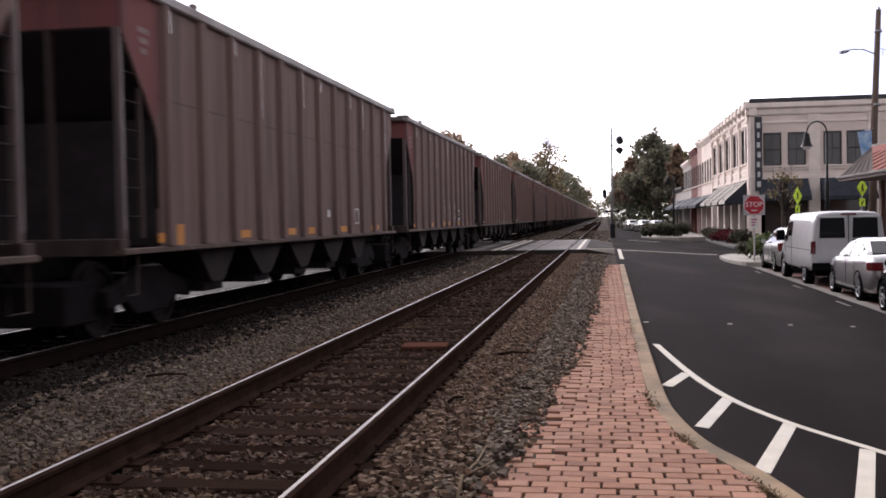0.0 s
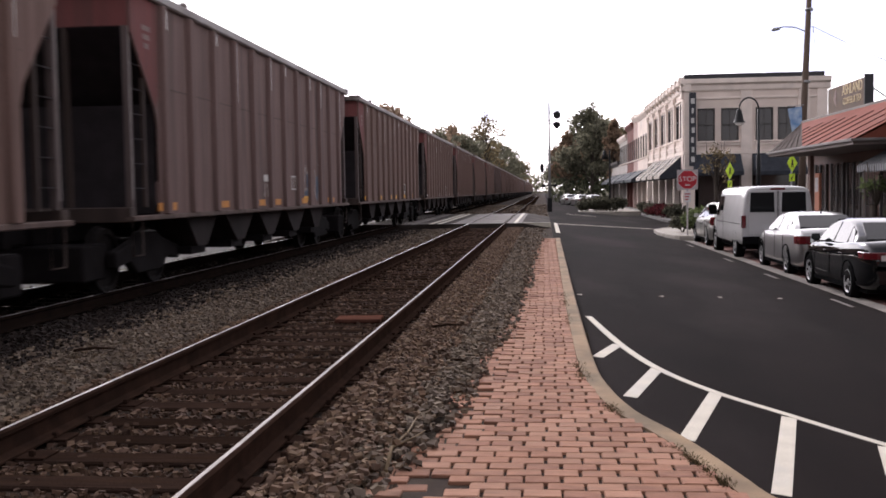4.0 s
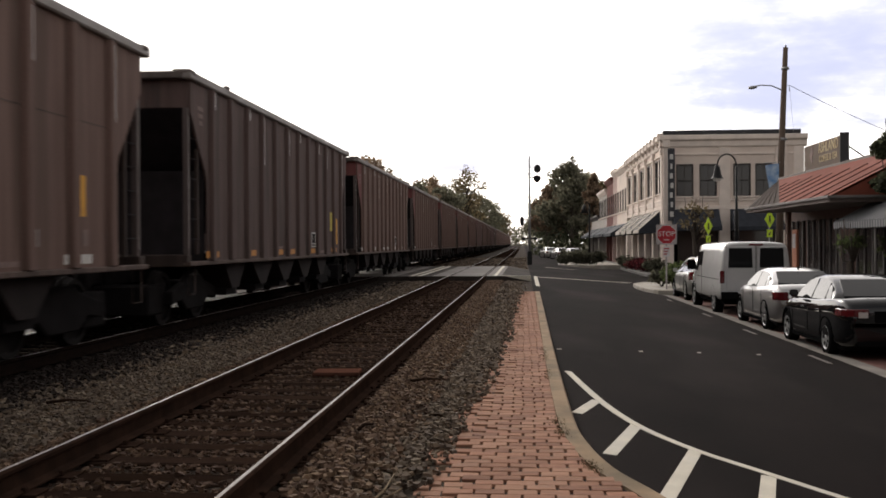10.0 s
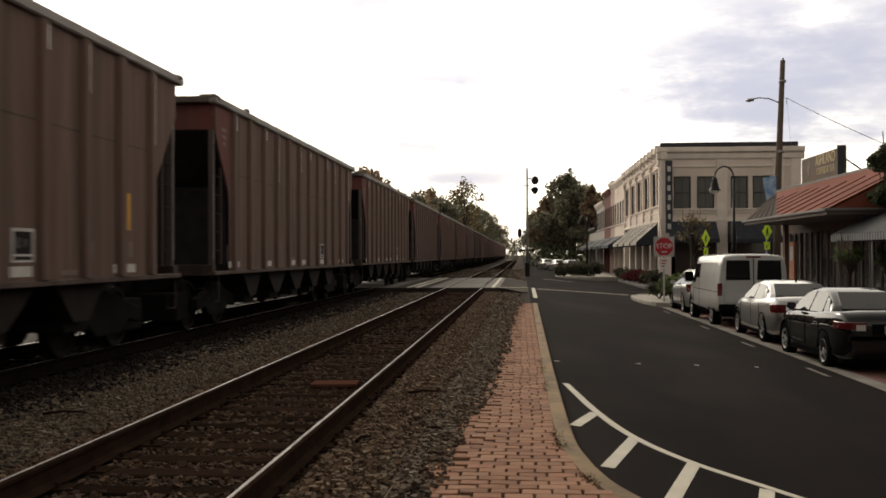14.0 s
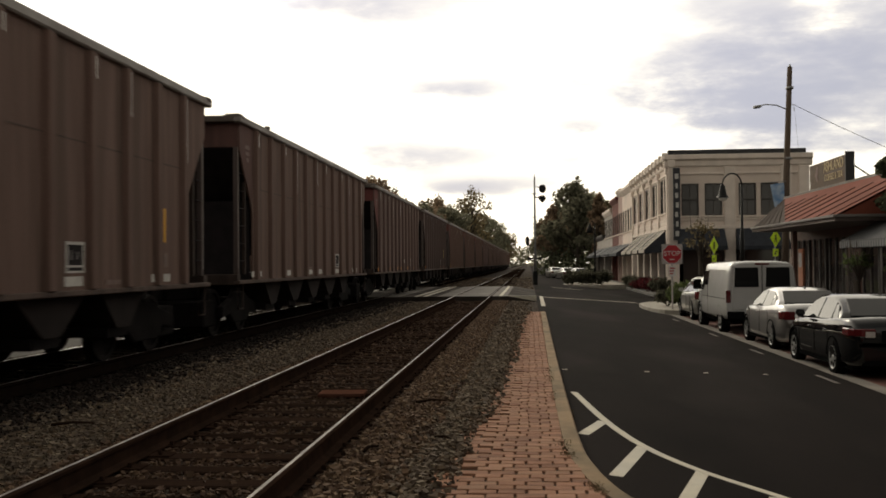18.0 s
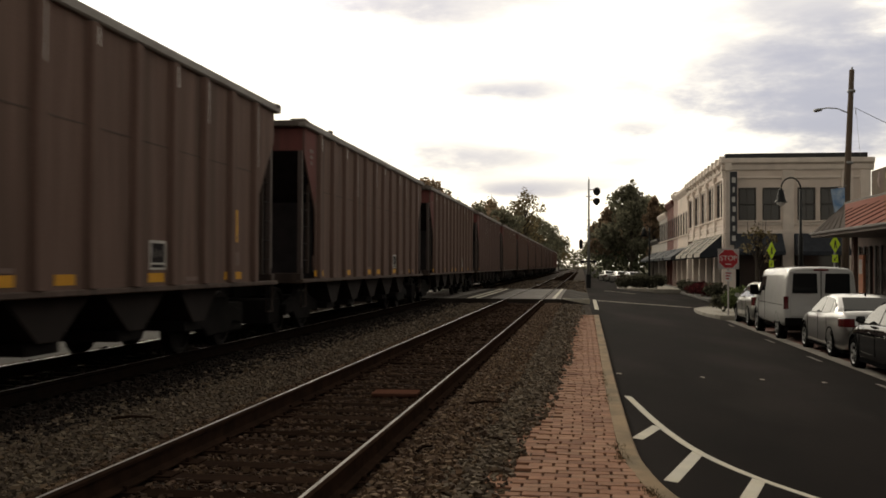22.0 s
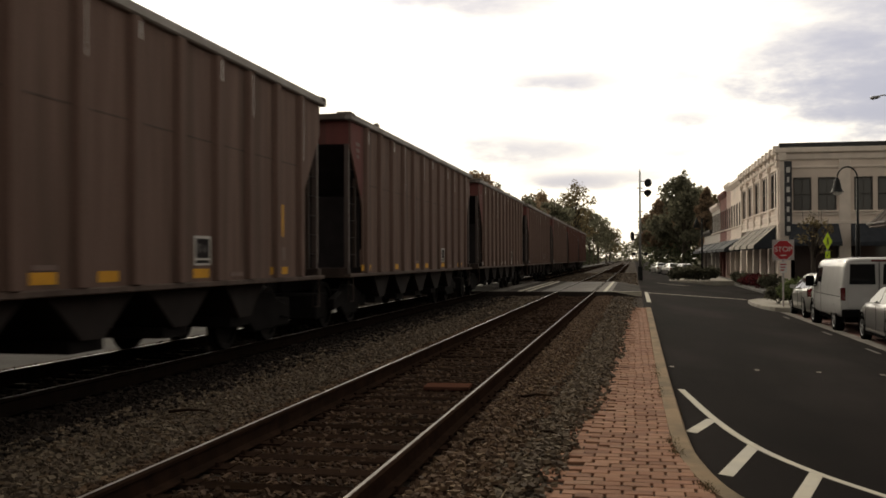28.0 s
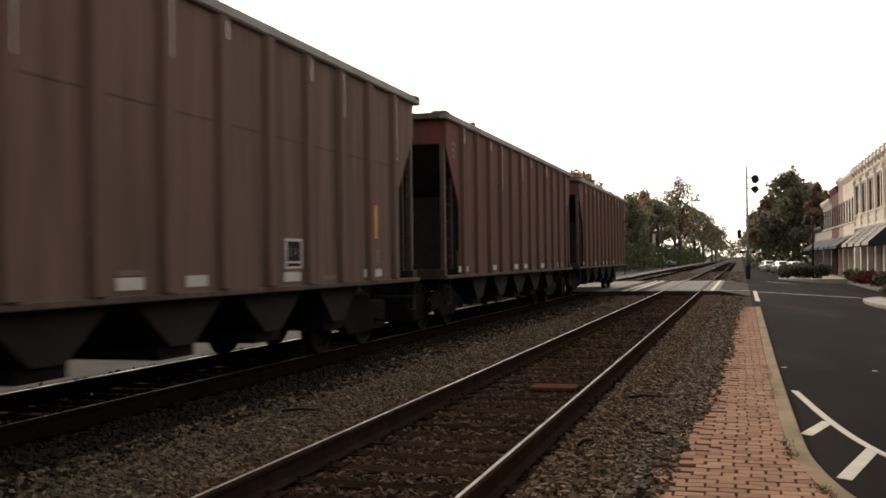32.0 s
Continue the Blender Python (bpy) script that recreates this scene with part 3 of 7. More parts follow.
    def stroke(pts, w0, w1, m):
        """A flat sprayed stroke on the side sheet, its width going from w0 to w1."""
        path = smooth_path(pts, 5)
        rings = []
        for i, p in enumerate(path):
            q0, q1 = path[max(i - 1, 0)], path[min(i + 1, len(path) - 1)]
            d = Vector((q1[0] - q0[0], q1[1] - q0[1])).normalized()
            w = (w0 + (w1 - w0) * i / (len(path) - 1)) / 2 * (1 + 0.2 * math.sin(i * 2.3))
            rings.append([(1.5315, p[0] - d.y * w, p[1] + d.x * w), (1.5355, p[0] - d.y * w, p[1] + d.x * w), (1.5355, p[0] + d.y * w, p[1] - d.x * w), (1.5315, p[0] + d.y * w, p[1] - d.x * w)])
        part("graffiti_stroke", Shape().rings(rings, smooth=False), m, car)

    if scheme == "graffiti":
        for st in (((-0.93, 1.98), (-0.85, 1.6), (-0.62, 1.32)), ((-0.25, 1.9), (-0.42, 1.62), (-0.62, 1.3), (-0.66, 1.19)), ((0.27, 1.9), (0.33, 1.6), (0.3, 1.2)), ((0.5, 1.9), (0.66, 1.7), (0.42, 1.5)), ((0.70, 1.92), (0.72, 1.5), (0.66, 1.19)),
                   ((1.38, 1.88), (1.4, 1.55), (1.36, 1.2)), ((1.42, 1.7), (1.64, 1.72), (1.68, 1.5), (1.44, 1.42)), ((1.5, 1.42), (1.6, 1.3), (1.5, 1.2))):
            stroke(st, 0.13, 0.07, M["spray_white"])
        plate(-0.55, 1.23, 0.36, 0.13, M["mark_yellow"], "reflective_strip")
    if scheme == "blue letters":
        for st in (((2.42, 1.95), (2.34, 1.5), (2.3, 1.25)), ((2.45, 2.0), (2.62, 1.8), (2.72, 1.86)), ((2.3, 1.42), (2.55, 1.45), (2.75, 1.42)), ((3.38, 1.9), (3.46, 1.6), (3.36, 1.42), (3.5, 1.2)), ((3.8, 2.02), (4.05, 2.08), (4.2, 2.0))):
            stroke(st, 0.07, 0.05, M["spray_white"])
        for st in (((2.66, 1.78), (2.62, 1.5), (2.66, 1.18)), ((2.3, 1.33), (2.7, 1.3)), ((3.92, 1.98), (3.98, 1.6), (3.92, 1.2)), ((4.16, 2.0), (4.22, 1.6), (4.16, 1.18)), ((3.6, 1.75), (3.62, 1.5), (3.56, 1.2))):
            stroke(st, 0.20, 0.17, M["spray_blue"])
        for y, z, w, hh in ((1.36, 1.72, 0.42, 0.03), (1.36, 1.45, 0.42, 0.03), (1.16, 1.585, 0.03, 0.3), (1.56, 1.585, 0.03, 0.3), (1.36, 1.6, 0.02, 0.2), (-0.86, 1.66, 0.3, 0.13), (2.47, 1.23, 0.36, 0.13)):
            plate(y, z, w, hh, M["mark_yellow"] if z < 1.3 else M["mark_white"], "data_panel")
        for st in (((-0.95, 1.55), (-0.98, 1.3)), ((-0.8, 1.55), (-0.72, 1.3))):
            stroke(st, 0.05, 0.05, M["spray_white"])
    for y in (-6.9,):       # faded red patch at the upper near corner of the side
        s = math.copysign(1, y)
        patch = Shape().prism([(s * END, 4.015), (s * END, 3.51), (s * (B - 0.97), 2.56), (s * (B - 1.08), 2.75), (s * (B - 1.12), 4.015)], "x", 1.5315, 1.534)
        part("corner_patch", patch, end_paint, car)
    for j in range(3):
        plate(-6.75, 3.62 - 0.12 * j, 0.3 - 0.06 * j, 0.07, M["mark_dim"], "lettering")
    # end lettering, unreadable
    for j in range(2):
        for i in range(4):
            part("lettering", Shape().box(-1.2 + 0.17 * i, -1.1 + 0.17 * i, -END - 0.026, -END - 0.021, 3.86 - 0.17 * j, 3.97 - 0.17 * j), M["mark_faded"], car)
    return car


def brown(name, a, b, rust):
    return material(name, a, b, rough=0.85, spec=0.2, scale=1.6, streak=(4.0, 4.0, 0.30), fine=45, bump=0.15, dist=0.006, stain=rust, stain_scale=0.9, stain_amount=0.75)


M["car_brown"] = brown("car_brown", (0.176, 0.114, 0.095), (0.127, 0.079, 0.066), (0.086, 0.057, 0.046))
M["car_mauve"] = brown("car_mauve", (0.172, 0.114, 0.102), (0.126, 0.080, 0.071), (0.08, 0.056, 0.05))
M["car_red"] = brown("car_red", (0.150, 0.080, 0.066), (0.115, 0.058, 0.048), (0.07, 0.038, 0.03))
M["car_slate"] = brown("car_slate", (0.118, 0.080, 0.072), (0.084, 0.056, 0.050), (0.05, 0.04, 0.036))
M["end_red"] = brown("end_red", (0.168, 0.056, 0.052), (0.125, 0.049, 0.045), (0.085, 0.045, 0.04))
M["end_dull"] = brown("end_dull", (0.125, 0.066, 0.058), (0.095, 0.052, 0.046), (0.07, 0.042, 0.037))
M["car_rim"] = brown("car_rim", (0.135, 0.112, 0.10), (0.085, 0.07, 0.062), (0.05, 0.042, 0.038))
# grimy brown, also the shade on the inner end posts
M["car_grime_shade"] = brown("car_grime_shade", (0.06, 0.042, 0.035), (0.038, 0.028, 0.024), (0.03, 0.022, 0.019))
M["car_post"] = brown("car_post", (0.115, 0.09, 0.085), (0.078, 0.06, 0.056), (0.06, 0.045, 0.04))
M["car_chord"] = material("car_chord", (0.30, 0.28, 0.265), (0.2, 0.175, 0.16), rough=0.6, scale=1.2, fine=60, bump=0.15, dist=0.004, stain=(0.1, 0.075, 0.065), stain_scale=0.9)
# dark of the end recesses, with veiling glare put in as a lighter tone
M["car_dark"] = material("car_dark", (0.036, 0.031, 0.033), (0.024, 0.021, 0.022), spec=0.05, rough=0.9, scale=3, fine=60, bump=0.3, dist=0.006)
# undergear: the shade below the car put into a near-black colour
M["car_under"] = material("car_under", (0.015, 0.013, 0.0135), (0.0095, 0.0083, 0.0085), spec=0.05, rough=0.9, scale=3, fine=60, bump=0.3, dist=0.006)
# chutes a tone lighter, as their faces catch some light
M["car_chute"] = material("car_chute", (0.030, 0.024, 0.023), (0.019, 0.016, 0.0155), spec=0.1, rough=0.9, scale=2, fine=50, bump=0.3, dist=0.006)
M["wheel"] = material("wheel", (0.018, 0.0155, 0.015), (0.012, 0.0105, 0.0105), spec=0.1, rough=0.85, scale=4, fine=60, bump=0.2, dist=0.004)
M["mark_white"] = material("mark_white", (0.60, 0.58, 0.55), (0.45, 0.43, 0.41), rough=0.6, scale=6, fine=80, bump=0.05)
M["bare_primer"] = material("bare_primer", (0.78, 0.76, 0.74), (0.60, 0.57, 0.55), rough=0.7, scale=14, streak=(1.0, 1.0, 0.3), fine=90, bump=0.05, stain=(0.2, 0.14, 0.12), stain_scale=6.0, stain_amount=0.8)
M["mark_faded"] = material("mark_faded", (0.36, 0.34, 0.33), (0.24, 0.22, 0.21), rough=0.7, scale=6, fine=80, bump=0.05)
M["car_lip"] = brown("car_lip", (0.12, 0.085, 0.072), (0.08, 0.056, 0.048), (0.05, 0.035, 0.03))
M["mark_dim"] = material("mark_dim", (0.22, 0.15, 0.135), (0.15, 0.11, 0.10), rough=0.8, spec=0.2, scale=6, fine=80, bump=0.05)
M["mark_orange"] = material("mark_orange", (0.55, 0.23, 0.035), (0.40, 0.16, 0.03), rough=0.6, scale=6, fine=80, bump=0.05)
M["spray_white"] = material("spray_white", (0.42, 0.38, 0.36), (0.20, 0.165, 0.155), rough=0.85, scale=5, fine=40, bump=0.05, stain=(0.15, 0.10, 0.085), stain_scale=3.5, stain_amount=0.8)
M["spray_blue"] = material("spray_blue", (0.085, 0.115, 0.165), (0.06, 0.078, 0.11), rough=0.85, scale=5, fine=40, bump=0.05, stain=(0.11, 0.08, 0.075), stain_scale=3.0, stain_amount=0.6)
M["mark_lemon"] = material("mark_lemon", (0.62, 0.50, 0.10), (0.5, 0.40, 0.08), rough=0.6, scale=6, fine=80, bump=0.05)
M["mark_yellow"] = material("mark_yellow", (0.70, 0.34, 0.018), (0.55, 0.26, 0.016), rough=0.6, scale=6, fine=80, bump=0.05)

wheel_shape = Shape()
wheel_shape.rings([[(x, r * math.cos(a * math.pi / 12), r * math.sin(a * math.pi / 12)) for a in range(24)]
                   for x, r in ((-0.065, 0.30), (-0.065, 0.485), (-0.03, 0.485), (-0.025, 0.457), (0.065, 0.45), (0.065, 0.38), (0.02, 0.36), (0.02, 0.16), (0.06, 0.14), (0.10, 0.10))], smooth=False)
WHEEL = mats(wheel_shape.mesh("wheel"), M["wheel"])

SCUFF = [mats(Shape().prism([(0.0715, 0.02), (0.0735, 0.02), (0.0735, 0.02 + w), (0.0715, 0.02 + w)], "z", 3.97 - hh, 3.965).mesh("worn_edge"), M["bare_primer"]) for w, hh in ((0.030, 0.28), (0.016, 0.6), (0.034, 0.2), (0.014, 1.0))]
RUNG = mats(Shape().tube([(0, -0.2, 0), (0, 0.2, 0)], 0.011, 6).mesh("ladder_rung"), M["car_dark"])

KINDS = {
    "O": ("car_mauve", "mark_orange", "left", "weathered mauve-brown open hopper car with orange strips"),
    "W": ("car_brown", "mark_white", "data", "weathered brown open hopper car with white strips"),
    "Y": ("car_brown", "mark_yellow", "yellow", "weathered brown open hopper car with yellow strips"),
    "G": ("car_mauve", "mark_orange", "graffiti", "weathered brown open hopper car with faded graffiti"),
    "B": ("car_mauve", "mark_orange", "blue letters", "weathered brown open hopper car with blue and white graffiti"),
    "D": ("car_slate", "mark_orange", "two placards", "dark sooty brown open hopper car with orange strips"),
    "V": ("car_brown", "mark_white", "data", "weathered brown open hopper car with dull ends and white strips"),
    "R": ("car_red", "mark_white", "plain", "rusty red-brown open hopper car"),
}
ORDER = "WO" + "OGWWBYWWWWDWWWWWOWVODYYYOWWYYWWWRR"
first = {}
cars = []
for k, kind in enumerate(ORDER):
    if kind in first:
        car = copy_thing(first[kind], pose(FAR_C, 0, 0))
    else:
        paint, mark, scheme, label = KINDS[kind]
        car = first[kind] = hopper_parts(M[paint], M[{"D": "car_slate", "V": "end_dull"}.get(kind, "end_red")], mark, scheme)
        tagged(car, label, "freight car", "coal train")
    cars.append((k - 2, car))


# slack in the couplings: how far each car stands off an even spacing
SLACK = ((0, -0.25), (6, -0.25), (7, -0.14), (8, -0.17), (9, 0.1), (10, 0.2), (13, 0.30), (16, 0.42), (21, 0.52), (25, 0.24), (28, 0.03), (33, -0.12))


def slack(k):
    return float(np.interp(k, [p[0] for p in SLACK], [p[1] for p in SLACK]))


def train_way(t):
    """Metres that the train has come since the start."""
    return 15.963 * t + 0.0118 * t * t


# ---- track details ----
def railway_tie():
    t = thing("railway_tie", "dark weathered timber railway tie with rusty plates", "railway tie", group="ties under the rails")
    part("timber", Shape().box(-1.3, 1.3, -0.115, 0.115, -0.36, -0.188), M["tie"], t, bevel=0.012)
    plate = mats(Shape().box(-0.19, 0.19, -0.095, 0.095, -0.188, -0.172).mesh("tie_plate", 0.004), M["rail_rust"])
    spike = mats(Shape().box(-0.016, 0.016, -0.016, 0.016, -0.172, -0.135).mesh("spike", 0.004), M["rail_rust"])
    for x in (-0.7525, 0.7525):
        p = part("tie_plate", plate, None, t, at=pose(x, 0, 0))
        for dx, dy in ((-0.1, 0.05), (0.1, -0.05)):
            part("spike", spike, None, p, at=pose(dx, dy, 0))
    return t


rnd = random.Random(11)
tie = railway_tie()
tie.matrix_basis = pose(NEAR_C, 3.2, 0)
y = 3.2
while y < 41.8:
    y += 0.497
    copy_thing(tie, pose(NEAR_C + rnd.uniform(-0.05, 0.05), y + rnd.uniform(-0.03, 0.03), rnd.uniform(-0.008, 0.004), 0, 0, rnd.uniform(-1.2, 1.2)))
far_tie = thing("railway_tie", "dark timber railway tie under the far track", "railway tie", pose(FAR_C, 2.0, 0), "ties under the far rails")
part("timber", Shape().box(-1.3, 1.3, -0.115, 0.115, -0.36, -0.188), M["sooty_shade_tie"], far_tie, bevel=0.012)
y = 2.0
while y < 41.5:
    y += 0.53
    copy_thing(far_tie, pose(FAR_C + rnd.uniform(-0.05, 0.05), y, -0.004, 0, 0, rnd.uniform(-1.0, 1.0)))
far_ties = Shape()
for c in (NEAR_C, FAR_C):
    y = CROSS1 + 0.4
    for i in range(24):         # and those behind the walk's end
        yb = 2.7 - 0.5 * i if c == NEAR_C else 1.5 - 0.53 * i
        far_ties.box(c - 1.3, c + 1.3, yb - 0.115, yb + 0.115, -0.36, -0.19)
    while y < 260:
        far_ties.box(c - 1.3, c + 1.3, y - 0.115, y + 0.115, -0.36, -0.19)
        y += 0.52
tagged(part("railway_ties", far_ties, M["tie"]), "dark timber railway ties beyond the crossing", "railway tie", "", "stuff")

board = thing("board", "reddish flat wooden board lying between the rails", "board", pose(-2.2, 12.0, -0.185, 0, 0, 3))
M["board"] = material("board", (0.13, 0.058, 0.040), (0.085, 0.04, 0.029), spec=0.0, rough=0.9, scale=6, streak=(1, 8, 1), fine=80, bump=0.3, dist=0.004)
part("plank", Shape().box(-0.27, 0.27, -0.19, 0.19, 0.0, 0.045), M["board"], board, bevel=0.008)


def stones(name, label, n, area, seed, size, mat, keep=None, low=0.0):
    """n angular stones strewn over (x0, x1, y0, y1), joined; top(x) gives the height of the bed."""
    r = np.random.RandomState(seed)
    chip = np.array([(x, y, z) for z in (-1, 1) for y in (-1, 1) for x in (-1, 1)]) * 0.62
    faces = np.array([(0, 2, 3), (0, 3, 1), (4, 5, 7), (4, 7, 6), (0, 1, 5), (0, 5, 4), (1, 3, 7), (1, 7, 5), (3, 2, 6), (3, 6, 7), (2, 0, 4), (2, 4, 6)])
    x, yy = r.uniform(area[0], area[1], n), r.uniform(area[2], area[3], n)
    if keep is not None:
        ok = keep(x, yy)
        x, yy = x[ok], yy[ok]
    n = len(x)
    px = np.array([p[0] for p in profile])
    pz = np.array([p[1] for p in profile])
    z = np.interp(x, px, pz) + r.uniform(-0.012, 0.022, n) + low
    z += 0.055 * np.clip((x - left_edge(yy) + 0.55) / 0.4, 0, 1) * (x > -1.6) * (yy < 32.4)      # heaped against the walk
    s = size * r.uniform(0.55, 1.25, n)
    v = (chip[None] + r.uniform(-0.3, 0.3, (n, 8, 3))) * r.uniform(0.6, 1.15, (n, 1, 3)) * np.array((1.05, 0.95, 0.68)) * s[:, None, None]
    a, b = r.uniform(0, 6.28, n), r.uniform(-0.7, 0.7, n)
    ca, sa, cb, sb = np.cos(a)[:, None], np.sin(a)[:, None], np.cos(b)[:, None], np.sin(b)[:, None]
    y1, z1 = v[..., 1] * cb - v[..., 2] * sb, v[..., 1] * sb + v[..., 2] * cb
    v = np.stack([v[..., 0] * ca - y1 * sa + x[:, None], v[..., 0] * sa + y1 * ca + yy[:, None], z1 + z[:, None]], -1)
    f = faces[None] + 8 * np.arange(n)[:, None, None]
    me = bpy.data.meshes.new(name)
    me.vertices.add(n * 8)
    me.vertices.foreach_set("co", v.reshape(-1).astype(np.float32))
    me.loops.add(n * 36)
    me.loops.foreach_set("vertex_index", f.reshape(-1).astype(np.int32))
    me.polygons.add(n * 12)
    me.polygons.foreach_set("loop_start", np.arange(0, n * 36, 3, dtype=np.int32))
    me.update(calc_edges=True)
    me.validate()
    me.polygons.foreach_set("use_smooth", [False] * len(me.polygons))
    me.materials.append(mat)
    return tagged(new(name, me), label, "ballast", "", "stuff")


def off_track(x, yy):
    inside = np.abs(x - NEAR_C) < 1.25
    return ~inside & (x < left_edge(yy) - 0.13 + 0.20 * np.abs(np.sin(x * 91.0 + yy * 67.0)) ** 4)


def between_rails(x, yy):
    """Stones lie in the cribs between the ties, and few on the timber."""
    crib = np.abs(((yy - 3.2) / 0.497 + 0.5) % 1.0 - 0.5) * 0.497
    near_rail = np.minimum(np.abs(x - NEAR_C - 0.7525), np.abs(x - NEAR_C + 0.7525)) < 0.09
    strewn = np.sin(x * 37.0 + yy * 53.0) > 0.97
    return ((crib > 0.125) | strewn) & ~near_rail


def beside_rail(x, yy):
    """Stones heaped over the ends of the ties, clear of the rail's foot."""
    thin = np.abs(np.sin(x * 131.0 + yy * 77.0)) ** 0.8        # fewer and fewer away from the rail
    return (np.abs(x - NEAR_C) > 0.86) & (x < left_edge(yy) - 0.13) & ((np.abs(x - NEAR_C) - 0.86) / 0.7 < thin)


def soot_shade_edge(x, yy):
    """Dense beside the far track, thinning out where the train's painted shade ends."""
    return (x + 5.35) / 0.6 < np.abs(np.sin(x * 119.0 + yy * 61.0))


# the walk's uneven edge towards the ballast and its kerb side
EDGE_L = ((4.0, -0.95), (5.6, -0.74), (6.8, -0.60), (8.0, -0.54), (9.2, -0.50), (11.4, -0.37), (16.0, -0.25), (22.7, -0.19), (29.0, -0.10), (32.4, 0.0))
EDGE_R = ((-6.0, 2.95), (1.5, 2.9), (2.4, 2.78), (3.2, 2.4), (3.7, 1.95), (4.2, 1.5), (4.6, 1.2), (5.0, 0.98), (5.4, 0.89), (6.0, 0.76), (6.4, 0.65), (7.0, 0.47), (7.9, 0.345), (9.0, 0.29), (12.4, 0.28), (17.0, 0.29), (32.4, 0.35), (41.0, 0.38))


def left_edge(yy):
    return np.interp(yy, [p[0] for p in EDGE_L], [p[1] for p in EDGE_L])


def right_edge(yy):
    return float(np.interp(yy, [p[0] for p in EDGE_R], [p[1] for p in EDGE_R]))


stones("ballast_stones", "angular grey ballast stones beside the rails", 42000, (-5.25, 0.3, 3.6, 14), 1, 0.033, M["stone"], off_track)
stones("ballast_stones", "angular grey ballast stones beside the rails", 24000, (-5.4, 0.3, 14, 25), 2, 0.038, M["stone"], off_track)
stones("ballast_stones", "angular grey ballast stones beside the rails", 8000, (-5.4, 0.3, 25, 42.4), 3, 0.052, M["stone"], off_track)
stones("ballast_stones", "rust-brown ballast stones between the ties", 17000, (NEAR_C - 1.25, NEAR_C + 1.25, 3.6, 15), 4, 0.031, M["crib_stone"], between_rails, 0.004)
stones("ballast_stones", "rust-brown ballast stones between the ties", 11000, (NEAR_C - 1.25, NEAR_C + 1.25, 15, 42.4), 5, 0.036, M["crib_stone"], between_rails, 0.003)
stones("ballast_stones", "rust-brown ballast stones beside the rail", 16000, (-1.5, -0.85, 3.6, 42.4), 6, 0.033, M["rusty_stone"], beside_rail, 0.03)
stones("ballast_stones", "rust-brown ballast stones beside the rail", 9000, (-3.7, -3.22, 3.6, 30), 9, 0.034, M["rusty_stone"], beside_rail, 0.024)
stones("ballast_stones", "angular grey ballast stones beside the rails", 14000, (-5.25, -0.6, -7, 3.6), 10, 0.045, M["stone"], off_track)
stones("ballast_stones", "rust-brown ballast stones between the ties", 6000, (NEAR_C - 1.25, NEAR_C + 1.25, -7, 3.6), 11, 0.04, M["crib_stone"], between_rails, 0.016)
# dark stones draw the train's shadow on and beside its track
stones("ballast_stones", "dark ballast stones under the far track", 9000, (-9.0, -5.3, 3, 42), 7, 0.042, M["sooty_shade_stone"])
stones("ballast_stones", "dark ballast stones along the shoulder of the far track", 15000, (-6.0, -4.75, 3, 42), 12, 0.040, M["sooty_shade_stone"], soot_shade_edge, 0.012)
stones("ballast_stones", "ballast stones beyond the crossing", 4000, (-9.0, 0.2, 61.2, 110), 8, 0.09, M["stone"])

# ---- crossing panels ----
M["panel"] = material("panel", (0.185, 0.165, 0.147), (0.115, 0.10, 0.09), rough=0.85, scale=1.2, fine=110, bump=0.25, dist=0.004, vary=0.12, stain=(0.15, 0.14, 0.13), stain_scale=0.8)
crossing = thing("crossing_surface", "pale concrete crossing panels set between and beside the rails", "crossing panels", kind="structure")
panel_in = mats(Shape().box(-0.66, 0.66, -1.29, 1.29, -0.1, 0.0).mesh("panel", 0.012), M["panel"])
panel_out = mats(Shape().box(-0.32, 0.32, -1.29, 1.29, -0.1, 0.0).mesh("panel", 0.012), M["panel"])
for c in (NEAR_C, FAR_C):
    for i in range(7):
        yy = CROSS0 + 1.31 + 2.62 * i
        part("panel", panel_in, None, crossing, at=pose(c, yy, -0.004))
        for s in (-1, 1):
            part("panel", panel_out, None, crossing, at=pose(c + s * 1.14, yy, -0.004))


# ---- kerb, road marks ----
def ribbon(path, width, thick, lift=0.004, s=None):
    """A flat painted band along a path over the street's slope."""
    s = s or Shape()
    rings = []
    for i, p in enumerate(path):
        a, b = path[max(i - 1, 0)], path[min(i + 1, len(path) - 1)]
        d = Vector((b[0] - a[0], b[1] - a[1])).normalized()
        nx, ny = -d.y * width / 2, d.x * width / 2
        l, r = (p[0] + nx, p[1] + ny), (p[0] - nx, p[1] - ny)
        rings.append([(l[0], l[1], road_z(l[0]) + lift), (r[0], r[1], road_z(r[0]) + lift), (r[0], r[1], road_z(r[0]) + lift - thick), (l[0], l[1], road_z(l[0]) + lift - thick)])
    return s.rings(rings, smooth=False)


marking = thing("road_marking", "white painted hatching inside a curved edge line", "road marking", kind="structure")
CURVE = [(0.55, 12.95), (0.78, 10.76), (1.02, 9.42), (1.36, 8.52), (1.81, 7.81), (2.26, 7.13), (2.75, 6.5), (3.4, 5.8), (4.3, 5.0)]
part("edge_line", ribbon(smooth_path(CURVE), 0.085, 0.03), M["paint_white"], marking)
for a, b in (((0.755, 10.70), (0.50, 9.75)), ((1.02, 9.40), (0.655, 7.93)), ((1.39, 8.45), (0.91, 6.66)), ((1.80, 7.72), (1.265, 5.58)), ((2.27, 7.02), (1.70, 4.75)), ((2.9, 6.2), (2.3, 4.0))):
    part("hatch_bar", ribbon([a, b], 0.108, 0.03, 0.003), M["paint_white"], marking)

